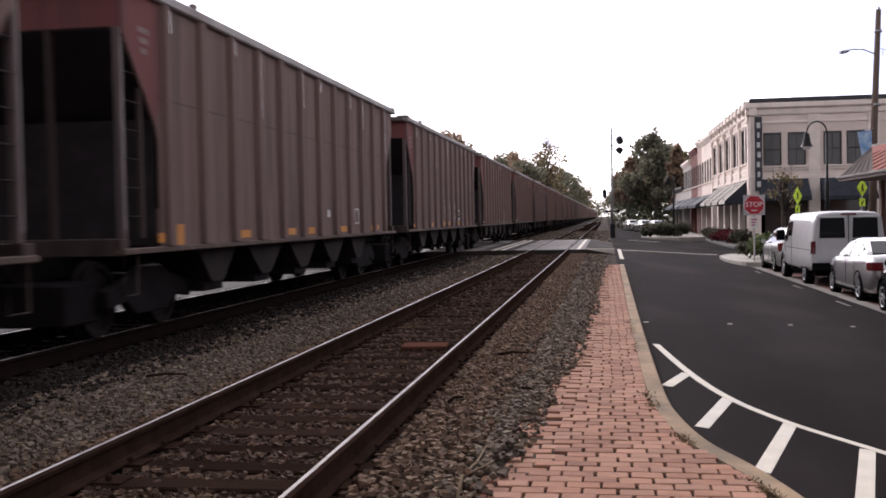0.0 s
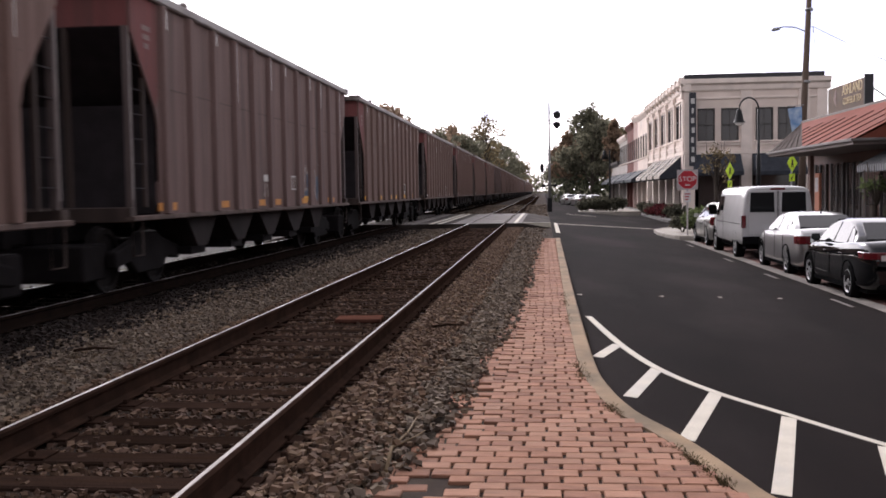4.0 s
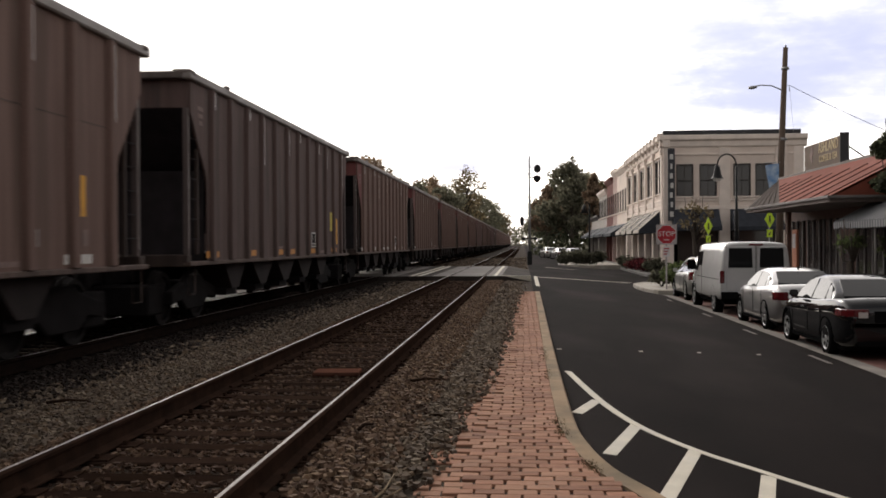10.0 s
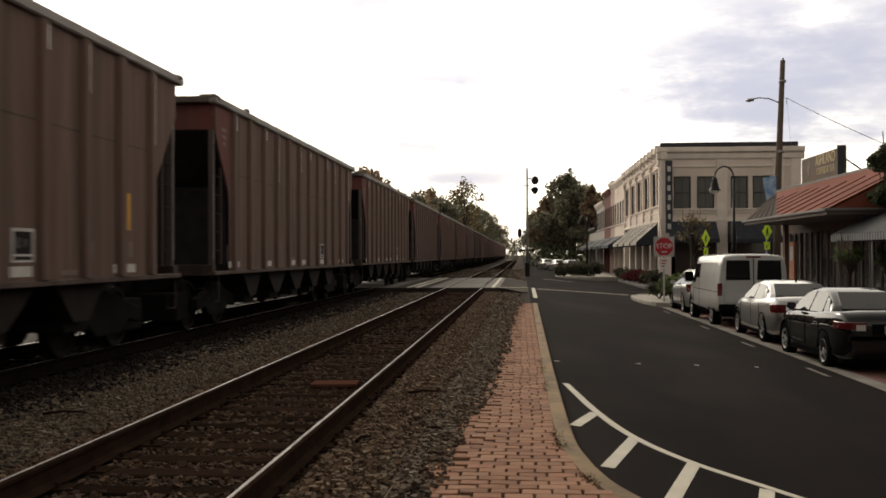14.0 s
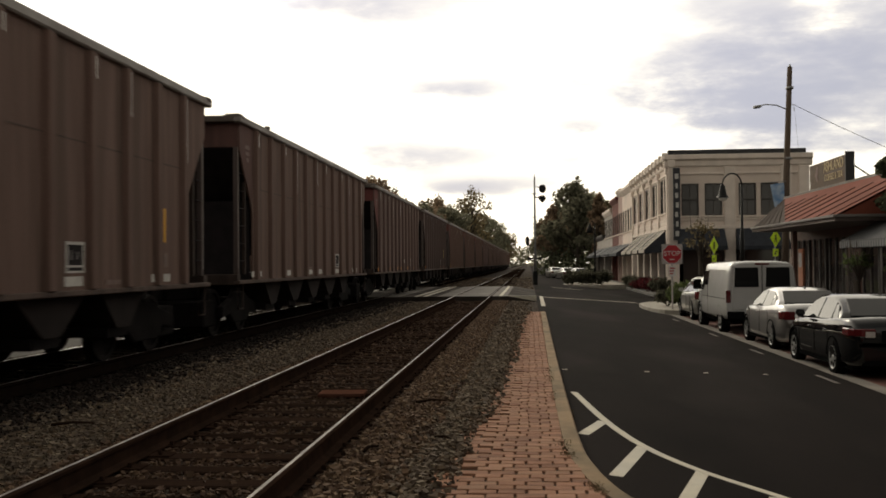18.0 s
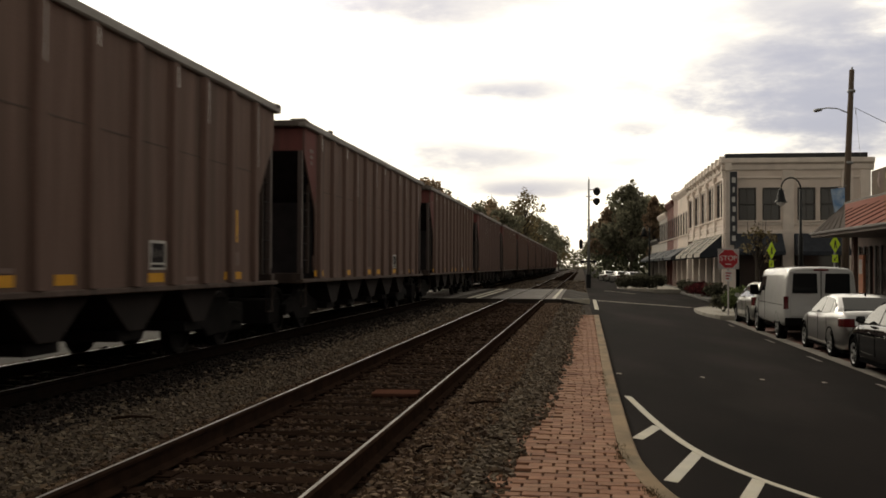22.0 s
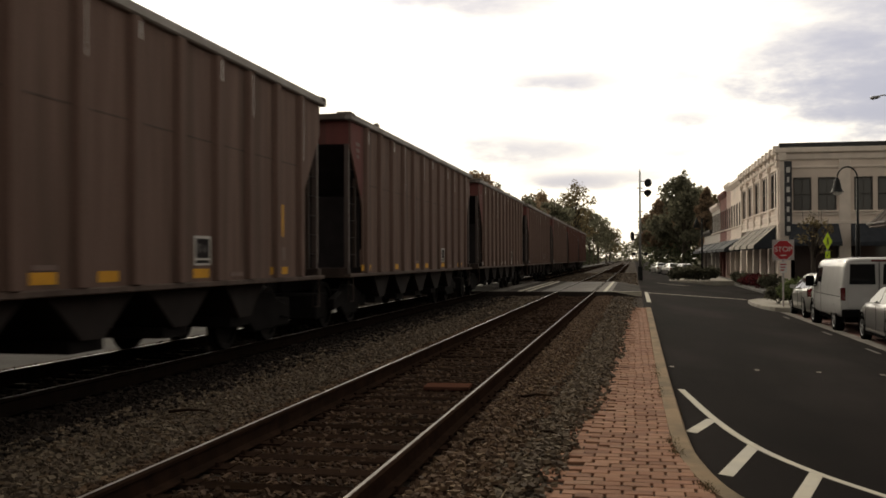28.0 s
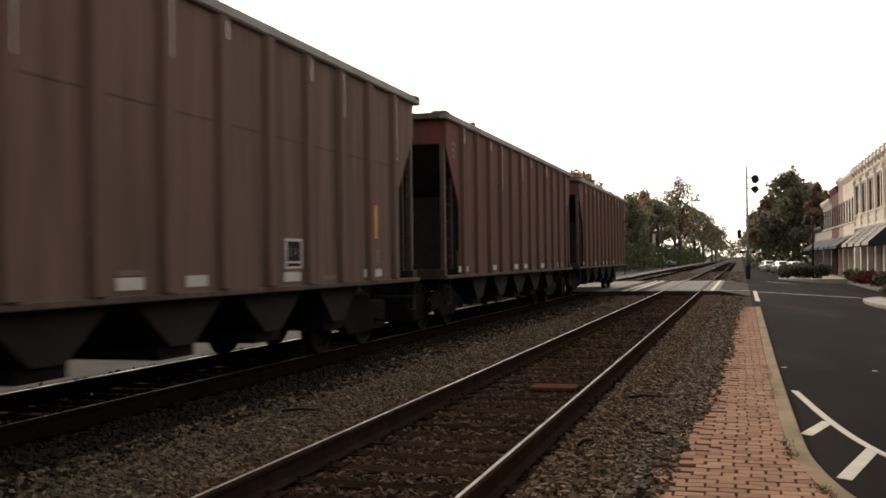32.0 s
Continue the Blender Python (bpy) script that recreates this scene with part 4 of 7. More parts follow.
stopm = thing("stop_line", "worn white stop line and lane edge lines at the crossing", "road marking", kind="structure")
part("line", ribbon([(0.52, 38.6), (0.55, 50.0)], 0.16, 0.03), M["paint_white"], stopm)
part("line", ribbon([(0.66, 49.2), (5.44, 52.83)], 0.30, 0.03), M["paint_white"], stopm)
part("line", Shape().box(-0.95, 0.28, 42.66, 42.85, -0.2, -0.004), M["paint_white"], stopm)
part("line", Shape().box(-1.27, -1.13, 42.8, 60.9, -0.05, 0.004), M["paint_white"], stopm)
for xx in (-4.4, -4.75, -8.9):
    part("line", Shape().box(xx - 0.07, xx + 0.07, 42.8, 60.9, -0.05, 0.004), M["paint_white"], stopm)
part("line", ribbon([(1.5, 72), (3.6, 72)], 0.3, 0.03), M["paint_white"], stopm)
for yy in (36.4, 29.0, 23.6, 18.1, 12.6):
    part("stall_mark", ribbon([(5.08, yy - 0.62), (5.08, yy + 0.62)], 0.085, 0.03), M["panel"], stopm)
for xx, yy in ((0.53, 15.64), (1.85, 16.49), (2.88, 17.2), (4.0, 17.9)):
    dot = thing("road_stud", "small pale road stud on the asphalt", "road stud", pose(xx, yy, road_z(xx)), "road studs")
    part("stud", Shape().box(-0.04, 0.04, -0.025, 0.025, -0.01, 0.007), M["paint_white"], dot, bevel=0.006)

# the kerb along the walk
kp = smooth_path([(r[1] + 0.075, r[0]) for r in EDGE_R if r[0] < 33], 4)
kerb = Shape()
rings = []
for i, p in enumerate(kp):
    a, b = kp[max(i - 1, 0)], kp[min(i + 1, len(kp) - 1)]
    d = Vector((b[0] - a[0], b[1] - a[1])).normalized()
    nx, ny, w = d.y * 0.075, -d.x * 0.075, 1.0
    if nx < 0:
        nx, ny = -nx, -ny
    rings.append([(p[0] - nx, p[1] - ny, -0.6), (p[0] - nx, p[1] - ny, -0.165), (p[0] + nx * 0.75, p[1] + ny * 0.75, -0.165), (p[0] + nx, p[1] + ny, -0.185), (p[0] + nx, p[1] + ny, -0.6)])
kerb.rings(rings, smooth=False)
setting("kerb", kerb, M["kerb"], "tan concrete kerb curving round the end of the walk", "kerb")

# dark joint sand under the bricks
sand = Shape()
ys = [-6.0 + 0.4 * i for i in range(97)]
rings = [[(float(left_edge(max(yy, 4.0))) - 0.07, yy, -0.187), (right_edge(yy) + 0.02, yy, -0.185), (right_edge(yy) + 0.02, yy, -0.5), (float(left_edge(max(yy, 4.0))) - 0.07, yy, -0.5)] for yy in ys if yy < 32.5]
sand.rings(rings, smooth=False)
setting("pavement", sand, M["sand"], "dark joint sand under a red brick walk", "pavement")


# small litter: twigs, lost lumps, weeds along the kerb
M["twig"] = material("twig", (0.20, 0.15, 0.09), (0.13, 0.095, 0.06), spec=0.1, rough=0.9, scale=9, fine=80, bump=0.3)
twig = thing("twig", "pale dry forked twig lying on the ballast", "twig", pose(-0.85, 5.35, -0.165))
part("stem", Shape().tube([(0, 0, 0.01), (-0.03, 0.4, 0.035), (0.01, 0.8, 0.03), (0.02, 1.2, 0.04)], [0.013, 0.012, 0.009, 0.004], 6), M["twig"], twig)
part("fork", Shape().tube([(-0.03, 0.4, 0.035), (0.08, 0.62, 0.05), (0.12, 0.8, 0.045)], [0.008, 0.006, 0.003], 5), M["twig"], twig)
for i, (x, y, turn, ln) in enumerate(((-1.08, 11.3, 20, 0.35), (-1.3, 8.4, 70, 0.25), (-0.75, 8.9, -40, 0.2), (-4.4, 9.6, 15, 0.4))):
    stick = thing("stick", "short dark stick on the ballast", "stick", pose(x, y, -0.17, 0, 0, turn), "sticks on the ballast")
    part("stem", Shape().tube([(-ln / 2, 0, 0.012), (0, 0.02, 0.03), (ln / 2, 0, 0.016)], [0.016, 0.015, 0.009], 6), M["tie"], stick)


def blades(path, n, seed, height, spread):
    """Tufts of thin grass blades along a line of (x, y, z)."""
    r = random.Random(seed)
    s = Shape()
    for _ in range(n):
        k = r.random() * (len(path) - 1)
        i = int(k)
        a, b2 = path[i], path[min(i + 1, len(path) - 1)]
        if math.sin(a[1] * 4.3 + seed) + 0.7 * math.sin(a[1] * 11.0) < 0.25:
            continue
        f = k - i
        x, y, z = (a[j] + (b2[j] - a[j]) * f for j in range(3))
        x, y = x + r.gauss(0, spread), y + r.gauss(0, spread)
        u, hh = r.uniform(0, 6.28), height * r.uniform(0.4, 1.2)
        dx, dy = math.cos(u) * 0.004, math.sin(u) * 0.004
        lx, ly = r.gauss(0, hh * 0.5), r.gauss(0, hh * 0.5)
        s.quad((x - dx, y - dy, z), (x + dx, y + dy, z), (x + lx, y + ly, z + hh))
    return s


M["weed"] = material("weed", (0.125, 0.095, 0.048), (0.07, 0.056, 0.028), spec=0.1, rough=0.9, scale=6, fine=40, bump=0.0, vary=0.5, island=True)
tagged(part("kerb_weeds", blades([(p[0] - 0.085, p[1], -0.17) for p in kp], 7000, 3, 0.020, 0.028), M["weed"]), "short dark grass and moss along the kerb joint", "weeds", "", "stuff")
tagged(part("gutter_weeds", blades([(p[0] + 0.085, p[1], road_z(max(p[0] + 0.085, 0.45))) for p in kp if p[1] < 12], 1200, 5, 0.04, 0.012), M["weed"]), "short dark weeds at the foot of the kerb", "weeds", "", "stuff")


# ---- street furniture of the right-hand side: parking, pavements ----
M["gutter"] = material("gutter", (0.25, 0.225, 0.20), (0.17, 0.155, 0.14), spec=0.1, rough=0.9, scale=2.0, fine=120, bump=0.3, dist=0.004, stain=(0.12, 0.11, 0.10), stain_scale=1.2)
M["red_paving"] = material("red_paving", (0.16, 0.072, 0.058), (0.11, 0.052, 0.045), rough=0.9, scale=5.0, fine=120, bump=0.4, dist=0.004, stain=(0.06, 0.045, 0.04), stain_scale=1.0)
SIDE_Z = -0.62
gut = Shape()
gut.prism([(5.45, road_z(5.45) + 0.006), (5.82, road_z(5.82) + 0.012), (5.82, -1.3), (5.45, -1.3)], "y", -40, 41.2)
setting("gutter", gut, M["gutter"], "pale concrete gutter band beside the parking bays", "gutter")
bay = Shape().prism([(5.82, road_z(5.82)), (8.2, road_z(5.82) - 0.03), (8.2, -1.3), (5.82, -1.3)], "y", -40, 41.2)
setting("parking_paving", bay, M["red_paving"], "dark red brick paving of the parking bays", "paving")
walkr = Shape().prism([(8.2, -1.3), (8.2, SIDE_Z - 0.02), (8.24, SIDE_Z), (30.0, SIDE_Z + 0.05), (30.0, -1.3)], "y", -40, 50.0)
walkr.prism([(7.6, -1.3), (7.6, SIDE_Z - 0.02), (7.64, SIDE_Z), (60.0, SIDE_Z + 0.05), (60.0, -1.3)], "y", 64.0, 200.0)
setting("pavement_shops", walkr, M["paving"], "pale concrete pavement in front of the shops", "pavement")


def bulb(points, name, label, top):
    """A raised kerbed island."""
    s = Shape()
    n = len(points)
    c = Vector((sum(p[0] for p in points) / n, sum(p[1] for p in points) / n))
    rings = []
    for k, z in ((1.0, -1.2), (1.0, top - 0.03), (0.985, top), (0.90, top), (0.90, top - 0.02)):
        rings.append([(c.x + (p[0] - c.x) * k, c.y + (p[1] - c.y) * k, z) for p in points])
    s.rings(rings, smooth=False)
    return setting(name, s, M["kerb_pale"], label, "kerb")


M["kerb_pale"] = material("kerb_pale", (0.42, 0.39, 0.34), (0.33, 0.30, 0.26), rough=0.9, scale=2.0, fine=120, bump=0.3, dist=0.004, stain=(0.2, 0.18, 0.15), stain_scale=1.0)
isl = [(8.3, 41.0), (6.2, 40.6), (5.3, 41.0), (4.95, 42.4), (4.85, 45.0), (5.0, 47.6), (5.6, 49.4), (6.8, 50.0), (8.3, 50.1)]
bulb(isl, "kerb_island", "pale concrete kerb round the planted corner", -0.52)
isl2 = [(7.7, 82.5), (5.6, 82.3), (3.6, 83.2), (2.8, 85.5), (2.9, 89.0), (3.9, 94.0), (5.4, 99.0), (7.7, 101.0)]
bulb(isl2, "kerb_planter", "pale concrete kerb round the far planted island", -0.42)


# ---- foliage ----
def leaf_material(name, a, b):
    """Thin leaves: they scatter light back and let some through."""
    m = material(name, a, b, rough=0.75, scale=1.0, fine=8, bump=0.0, vary=0.5, island=True, spec=0.2)
    n, l = m.node_tree.nodes, m.node_tree.links
    p = n["Principled BSDF"]
    thin = n.new("ShaderNodeBsdfTranslucent")
    l.new(p.inputs["Base Color"].links[0].from_socket, thin.inputs["Color"])
    both = n.new("ShaderNodeMixShader")
    both.inputs[0].default_value = 0.62
    l.new(p.outputs[0], both.inputs[1])
    l.new(thin.outputs[0], both.inputs[2])
    l.new(both.outputs[0], n["Material Output"].inputs["Surface"])
    return m


M["bark"] = material("bark", (0.075, 0.058, 0.045), (0.04, 0.032, 0.026), rough=0.95, scale=6, streak=(3, 3, 0.6), fine=40, bump=0.8, dist=0.02)
M["leaf_dark"] = leaf_material("leaf_dark", (0.215, 0.205, 0.145), (0.145, 0.14, 0.10))
M["leaf_pine"] = leaf_material("leaf_pine", (0.07, 0.075, 0.042), (0.038, 0.042, 0.026))
M["leaf_autumn"] = leaf_material("leaf_autumn", (0.30, 0.205, 0.135), (0.19, 0.138, 0.098))
M["leaf_olive"] = leaf_material("leaf_olive", (0.22, 0.17, 0.095), (0.135, 0.108, 0.064))
M["leaf_green"] = leaf_material("leaf_green", (0.12, 0.15, 0.06), (0.065, 0.085, 0.035))
M["leaf_island"] = leaf_material("leaf_island", (0.105, 0.10, 0.07), (0.06, 0.06, 0.045))
M["leaf_red"] = leaf_material("leaf_red", (0.11, 0.018, 0.022), (0.05, 0.014, 0.016))


def leaf_cloud(blobs, n, size, seed):
    """n small leaf sprays in and on uneven clumps (centre, radii)."""
    r = np.random.RandomState(seed)
    weights = np.array([b[1][0] * b[1][1] * b[1][2] for b in blobs]) ** 0.7
    pick = r.choice(len(blobs), n, p=weights / weights.sum())
    c = np.array([b[0] for b in blobs])[pick]
    rad = np.array([b[1] for b in blobs])[pick]
    d = r.normal(size=(n, 3))
    d /= np.linalg.norm(d, axis=1)[:, None]
    p = c + d * rad * (r.uniform(0.25, 1.0, (n, 1)) ** 0.45) * (1 + 0.22 * np.sin(5 * d[:, :1] + 3 * d[:, 1:2] * 2))
    u = r.normal(size=(n, 3))
    u /= np.linalg.norm(u, axis=1)[:, None]
    w = np.cross(u, r.normal(size=(n, 3)))
    w /= np.linalg.norm(w, axis=1)[:, None] + 1e-9
    s = size * r.uniform(0.5, 1.3, (n, 1))
    quad = np.stack([p - u * s, p + w * s * 0.55, p + u * s, p - w * s * 0.55], 1)
    me = bpy.data.meshes.new("crown")
    me.vertices.add(n * 4)
    me.vertices.foreach_set("co", quad.reshape(-1).astype(np.float32))
    me.loops.add(n * 4)
    me.loops.foreach_set("vertex_index", np.arange(n * 4, dtype=np.int32))
    me.polygons.add(n)
    me.polygons.foreach_set("loop_start", np.arange(0, n * 4, 4, dtype=np.int32))
    me.update(calc_edges=True)
    return me


def tree(at, height, spread, mat, label, seed, leaves=3500, leaf=0.3, bare=0.3, group="street trees"):
    r = random.Random(seed)
    t = thing("tree", label, "tree", at, group)
    s = Shape()
    base = height * bare
    top = Vector((r.uniform(-0.3, 0.3), r.uniform(-0.3, 0.3), height * 0.8))
    rad = 0.02 * height + 0.06
    s.tube([(0, 0, -0.3), (0, 0, 0.1), (top.x * 0.3, top.y * 0.3, base), tuple(top * 0.75), tuple(top)], [rad * 1.5, rad * 1.1, rad * 0.8, rad * 0.4, 0.03], 9)
    part("trunk", s, M["bark"], t)
    blobs = []
    for i in range(11):
        a = i * 2.4 + r.uniform(-0.4, 0.4)
        z0 = base + (height * 0.62 - base) * (i / 11)
        k = spread * r.uniform(0.55, 1.0) * (1.05 - 0.5 * abs(i / 11 - 0.35))
        end = Vector((math.cos(a) * k * 0.75, math.sin(a) * k * 0.75, z0 + height * r.uniform(0.12, 0.28)))
        limb = Shape().tube([(0, 0, z0), tuple(Vector((0, 0, z0)).lerp(end, 0.5) + Vector((0, 0, 0.05 * height))), tuple(end), tuple(end * 1.12 + Vector((0, 0, 0.3)))], [rad * 0.42, rad * 0.28, rad * 0.14, 0.012], 6)
        part("limb", limb, M["bark"], t)
        q = spread * r.uniform(0.28, 0.46)
        blobs.append((tuple(end), (q, q, q * r.uniform(0.6, 0.9))))
        if i % 2:
            e2 = end + Vector((r.uniform(-1, 1), r.uniform(-1, 1), r.uniform(0, 1))) * spread * 0.3
            blobs.append((tuple(e2), (q * 0.6, q * 0.6, q * 0.5)))
    blobs.append((tuple(top), (spread * 0.36, spread * 0.36, height * 0.13)))
    blobs.append(((0, 0, height * 0.86), (spread * 0.22, spread * 0.22, height * 0.12)))
    me = mats(leaf_cloud(blobs, leaves, leaf, seed), mat)
    tagged(part("crown", me, None, t), "", "", "", "stuff")
    return t


def shrub(at, radii, mat, label, seed, n=700, leaf=0.07, name="shrub", category="shrub", group="planted shrubs"):
    t = thing(name, label, category, at, group)
    r = random.Random(seed)
    st = Shape()
    for i in range(5):
        a = i * 1.26
        st.tube([(0, 0, -0.12), (math.cos(a) * radii[0] * 0.5, math.sin(a) * radii[1] * 0.5, radii[2] * 1.0)], [0.02, 0.006], 5)
    part("stem", st, M["bark"], t)
    blobs = [((r.uniform(-0.55, 0.55) * radii[0], r.uniform(-0.55, 0.55) * radii[1], radii[2] * r.uniform(0.6, 1.2)), tuple(q * r.uniform(0.4, 0.7) for q in radii)) for i in range(8)]
    tagged(part("leaves", mats(leaf_cloud(blobs, n, leaf, seed), mat), None, t), "", "", "", "stuff")
    return t


# ---- buildings of the right-hand side ----
M["stucco"] = material("stucco", (0.76, 0.64, 0.56), (0.66, 0.55, 0.48), rough=0.85, scale=0.8, fine=70, bump=0.15, dist=0.004, stain=(0.50, 0.43, 0.38), stain_scale=0.5, stain_amount=0.45)
M["stucco_trim"] = material("stucco_trim", (0.80, 0.69, 0.61), (0.70, 0.60, 0.53), rough=0.8, scale=1.5, fine=70, bump=0.1, dist=0.003, stain=(0.54, 0.47, 0.42), stain_scale=1.1, stain_amount=0.4)
M["pink_brick"] = material("pink_brick", (0.46, 0.33, 0.29), (0.37, 0.26, 0.23), rough=0.9, scale=2.0, fine=40, bump=0.3, dist=0.005)
M["dark_brick"] = material("dark_brick", (0.17, 0.06, 0.05), (0.12, 0.045, 0.038), rough=0.9, scale=2.0, fine=40, bump=0.3, dist=0.005)
M["pale_wall"] = material("pale_wall", (0.42, 0.38, 0.35), (0.34, 0.31, 0.28), rough=0.9, scale=1.0, fine=50, bump=0.2, dist=0.004)
M["roof_cap"] = material("roof_cap", (0.045, 0.045, 0.048), (0.03, 0.03, 0.032), rough=0.6, scale=2.0, fine=60, bump=0.1, dist=0.003)
M["pane"] = glass_material("pane", (0.055, 0.050, 0.050), 0.12, 0.4)
M["pane_dark"] = glass_material("pane_dark", (0.036, 0.030, 0.029), 0.08)
M["frame_dark"] = material("frame_dark", (0.075, 0.058, 0.05), (0.04, 0.038, 0.038), rough=0.6, scale=4, fine=60, bump=0.05)
M["awning_dark"] = material("awning_dark", (0.035, 0.04, 0.05), (0.024, 0.027, 0.034), rough=0.8, scale=3, fine=140, bump=0.15, dist=0.002)
M["awning_pale"] = material("awning_pale", (0.48, 0.43, 0.37), (0.38, 0.34, 0.30), rough=0.8, scale=3, fine=140, bump=0.15, dist=0.002)
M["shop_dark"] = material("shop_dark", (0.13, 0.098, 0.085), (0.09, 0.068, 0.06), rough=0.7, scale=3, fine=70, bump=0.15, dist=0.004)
M["black_iron"] = material("black_iron", (0.013, 0.013, 0.014), (0.009, 0.009, 0.0095), spec=0.18, rough=0.55, scale=5, fine=80, bump=0.05)


def pierced(a0, a1, z0, z1, b0, b1, holes, axis):
    """A wall slab with openings through it. It runs from a0 to a1 along x (axis 'x') or y ('y'), b0 to b1 in depth; holes: (a0, a1, z0, z1)."""
    s = Shape()
    us = sorted({a0, a1, *(h[0] for h in holes), *(h[1] for h in holes)})
    vs = sorted({z0, z1, *(h[2] for h in holes), *(h[3] for h in holes)})
    nu, nv = len(us) - 1, len(vs) - 1

    def solid(i, j):
        if not (0 <= i < nu and 0 <= j < nv):
            return False
        u, v = (us[i] + us[i + 1]) / 2, (vs[j] + vs[j + 1]) / 2
        return not any(h[0] < u < h[1] and h[2] < v < h[3] for h in holes)

    ids = {}

    def corner_at(i, j, k):
        if (i, j, k) not in ids:
            ids[i, j, k] = len(s.v)
            d = b1 if k else b0
            s.v.append((us[i], d, vs[j]) if axis == "x" else (d, us[i], vs[j]))
        return ids[i, j, k]

    for i in range(nu):
        for j in range(nv):
            if not solid(i, j):
                continue
            for k in (0, 1):
                s.face([corner_at(i, j, k), corner_at(i + 1, j, k), corner_at(i + 1, j + 1, k), corner_at(i, j + 1, k)])
            for di, dj, p, q in ((-1, 0, (i, j), (i, j + 1)), (1, 0, (i + 1, j), (i + 1, j + 1)), (0, -1, (i, j), (i + 1, j)), (0, 1, (i, j + 1), (i + 1, j + 1))):
                if not solid(i + di, j + dj):
                    s.face([corner_at(*p, 0), corner_at(*q, 0), corner_at(*q, 1), corner_at(*p, 1)])
    return s


def sash(parent, x, y, z0, w, hh, face, rows=2, cols=2, sill=True):
    """A sash window whose face looks along -y ('s') or -x ('w'); x, y is the middle of its foot on the wall."""
    m = pose(x, y, z0) if face == "s" else pose(x, y, z0, 0, 0, -90)
    win = part("window", Shape().box(-w / 2, w / 2, 0.06, 0.10, 0.0, hh), M["pane"], parent, at=m)
    fr = Shape()
    for a, b, c, d in ((-w / 2 - 0.07, w / 2 + 0.07, hh, hh + 0.09), (-w / 2 - 0.07, -w / 2, 0, hh), (w / 2, w / 2 + 0.07, 0, hh), (-w / 2 - 0.07, w / 2 + 0.07, -0.07, 0), (-w / 2, w / 2, hh * 0.5 - 0.03, hh * 0.5 + 0.03)):
        fr.box(a, b, -0.04, 0.09, c, d)
    part("frame", fr, M["frame_dark"], win)
    for i in range(1, cols):
        part("glazing_bar", Shape().box(-w / 2 + w * i / cols - 0.015, -w / 2 + w * i / cols + 0.015, 0.035, 0.07, 0, hh), M["frame_dark"], win)
    if sill:
        part("sill", Shape().box(-w / 2 - 0.16, w / 2 + 0.16, -0.16, 0.05, -0.2, -0.075), M["stucco_trim"], win, bevel=0.015)
    return win


def awning(parent, m, w, depth, rise, drop, fabric, name="awning", cheek=None):
    """A sloping fabric awning of width w; its back edge is at the top, in front of it -y."""
    s = Shape().prism([(0, rise), (-depth, 0), (-depth, -0.03), (0, rise - 0.05)], "x", -w / 2, w / 2)
    a = part(name, s, fabric, parent, at=m)
    part("valance", Shape().box(-w / 2, w / 2, -depth - 0.012, -depth + 0.012, -drop, 0.0), fabric, a)
    for x in (-w / 2 + 0.01, w / 2 - 0.01):
        part("cheek", Shape().prism([(0, rise - 0.05), (-depth, -0.03), (-depth, -drop), (0, -drop)], "x", x - 0.008, x + 0.008), cheek or fabric, a)
    return a


corner = thing("corner_building", "cream two-storey stucco corner building with a black parapet cap", "building", pose(0, 0, 0))
BX, BY, BZ = 9.17, 68.0, 8.2
SZ = SIDE_Z
# walls as shells with openings for the storefront left as recesses
SOUTH_W = (10.50, 12.0, 14.17, 15.57)
WEST_W = [BY + 0.4 + 4.55 * i + 2.27 + dy for i in range(5) for dy in (-0.95, 0.95)]
part("wall", pierced(BX, 18.1, 3.5, BZ, BY, BY + 0.35, [(x - 0.48, x + 0.48, 4.43, 6.37) for x in SOUTH_W], "x"), M["stucco"], corner)
part("wall", pierced(BY + 0.35, 92.0, 3.5, BZ, BX, BX + 0.35, [(y - 0.475, y + 0.475, 4.7, 6.85) for y in WEST_W], "y"), M["stucco"], corner)
part("wall", Shape().box(17.75, 18.1, BY + 0.35, 92.0, SZ, BZ), M["stucco"], corner)
part("wall", Shape().box(BX + 0.35, 17.75, 91.6, 92.0, SZ, BZ), M["stucco"], corner)
part("roof", Shape().box(BX + 0.35, 17.75, BY + 0.35, 91.6, 7.7, 7.9), M["roof_cap"], corner)
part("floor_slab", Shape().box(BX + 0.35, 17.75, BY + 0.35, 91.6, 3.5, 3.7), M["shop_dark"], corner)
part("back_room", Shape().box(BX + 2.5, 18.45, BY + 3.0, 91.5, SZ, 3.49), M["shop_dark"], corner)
for x0, x1, hang in ((BX - 0.1, 18.95, 0.1),):
    part("cornice", Shape().prism([(BY - 0.06, 7.55), (BY - 0.12, 7.65), (BY - 0.12, 7.95), (BY - 0.30, 8.05), (BY - 0.30, 8.35), (BY + 0.34, 8.35), (BY + 0.34, 7.55)], "x", BX - 0.3, 18.3), M["stucco_trim"], corner, bevel=0.02)
    part("parapet_cap", Shape().box(BX - 0.05, 17.9, BY - 0.12, BY + 0.5, 8.35, 8.66), M["roof_cap"], corner, "black parapet cap", bevel=0.02)
part("cornice", Shape().prism([(BX - 0.06, 7.55), (BX - 0.12, 7.65), (BX - 0.12, 7.95), (BX - 0.34, 8.05), (BX - 0.34, 8.35), (BX + 0.34, 8.35), (BX + 0.34, 7.55)], "y", BY - 0.27, 92.0), M["stucco_trim"], corner, bevel=0.02)
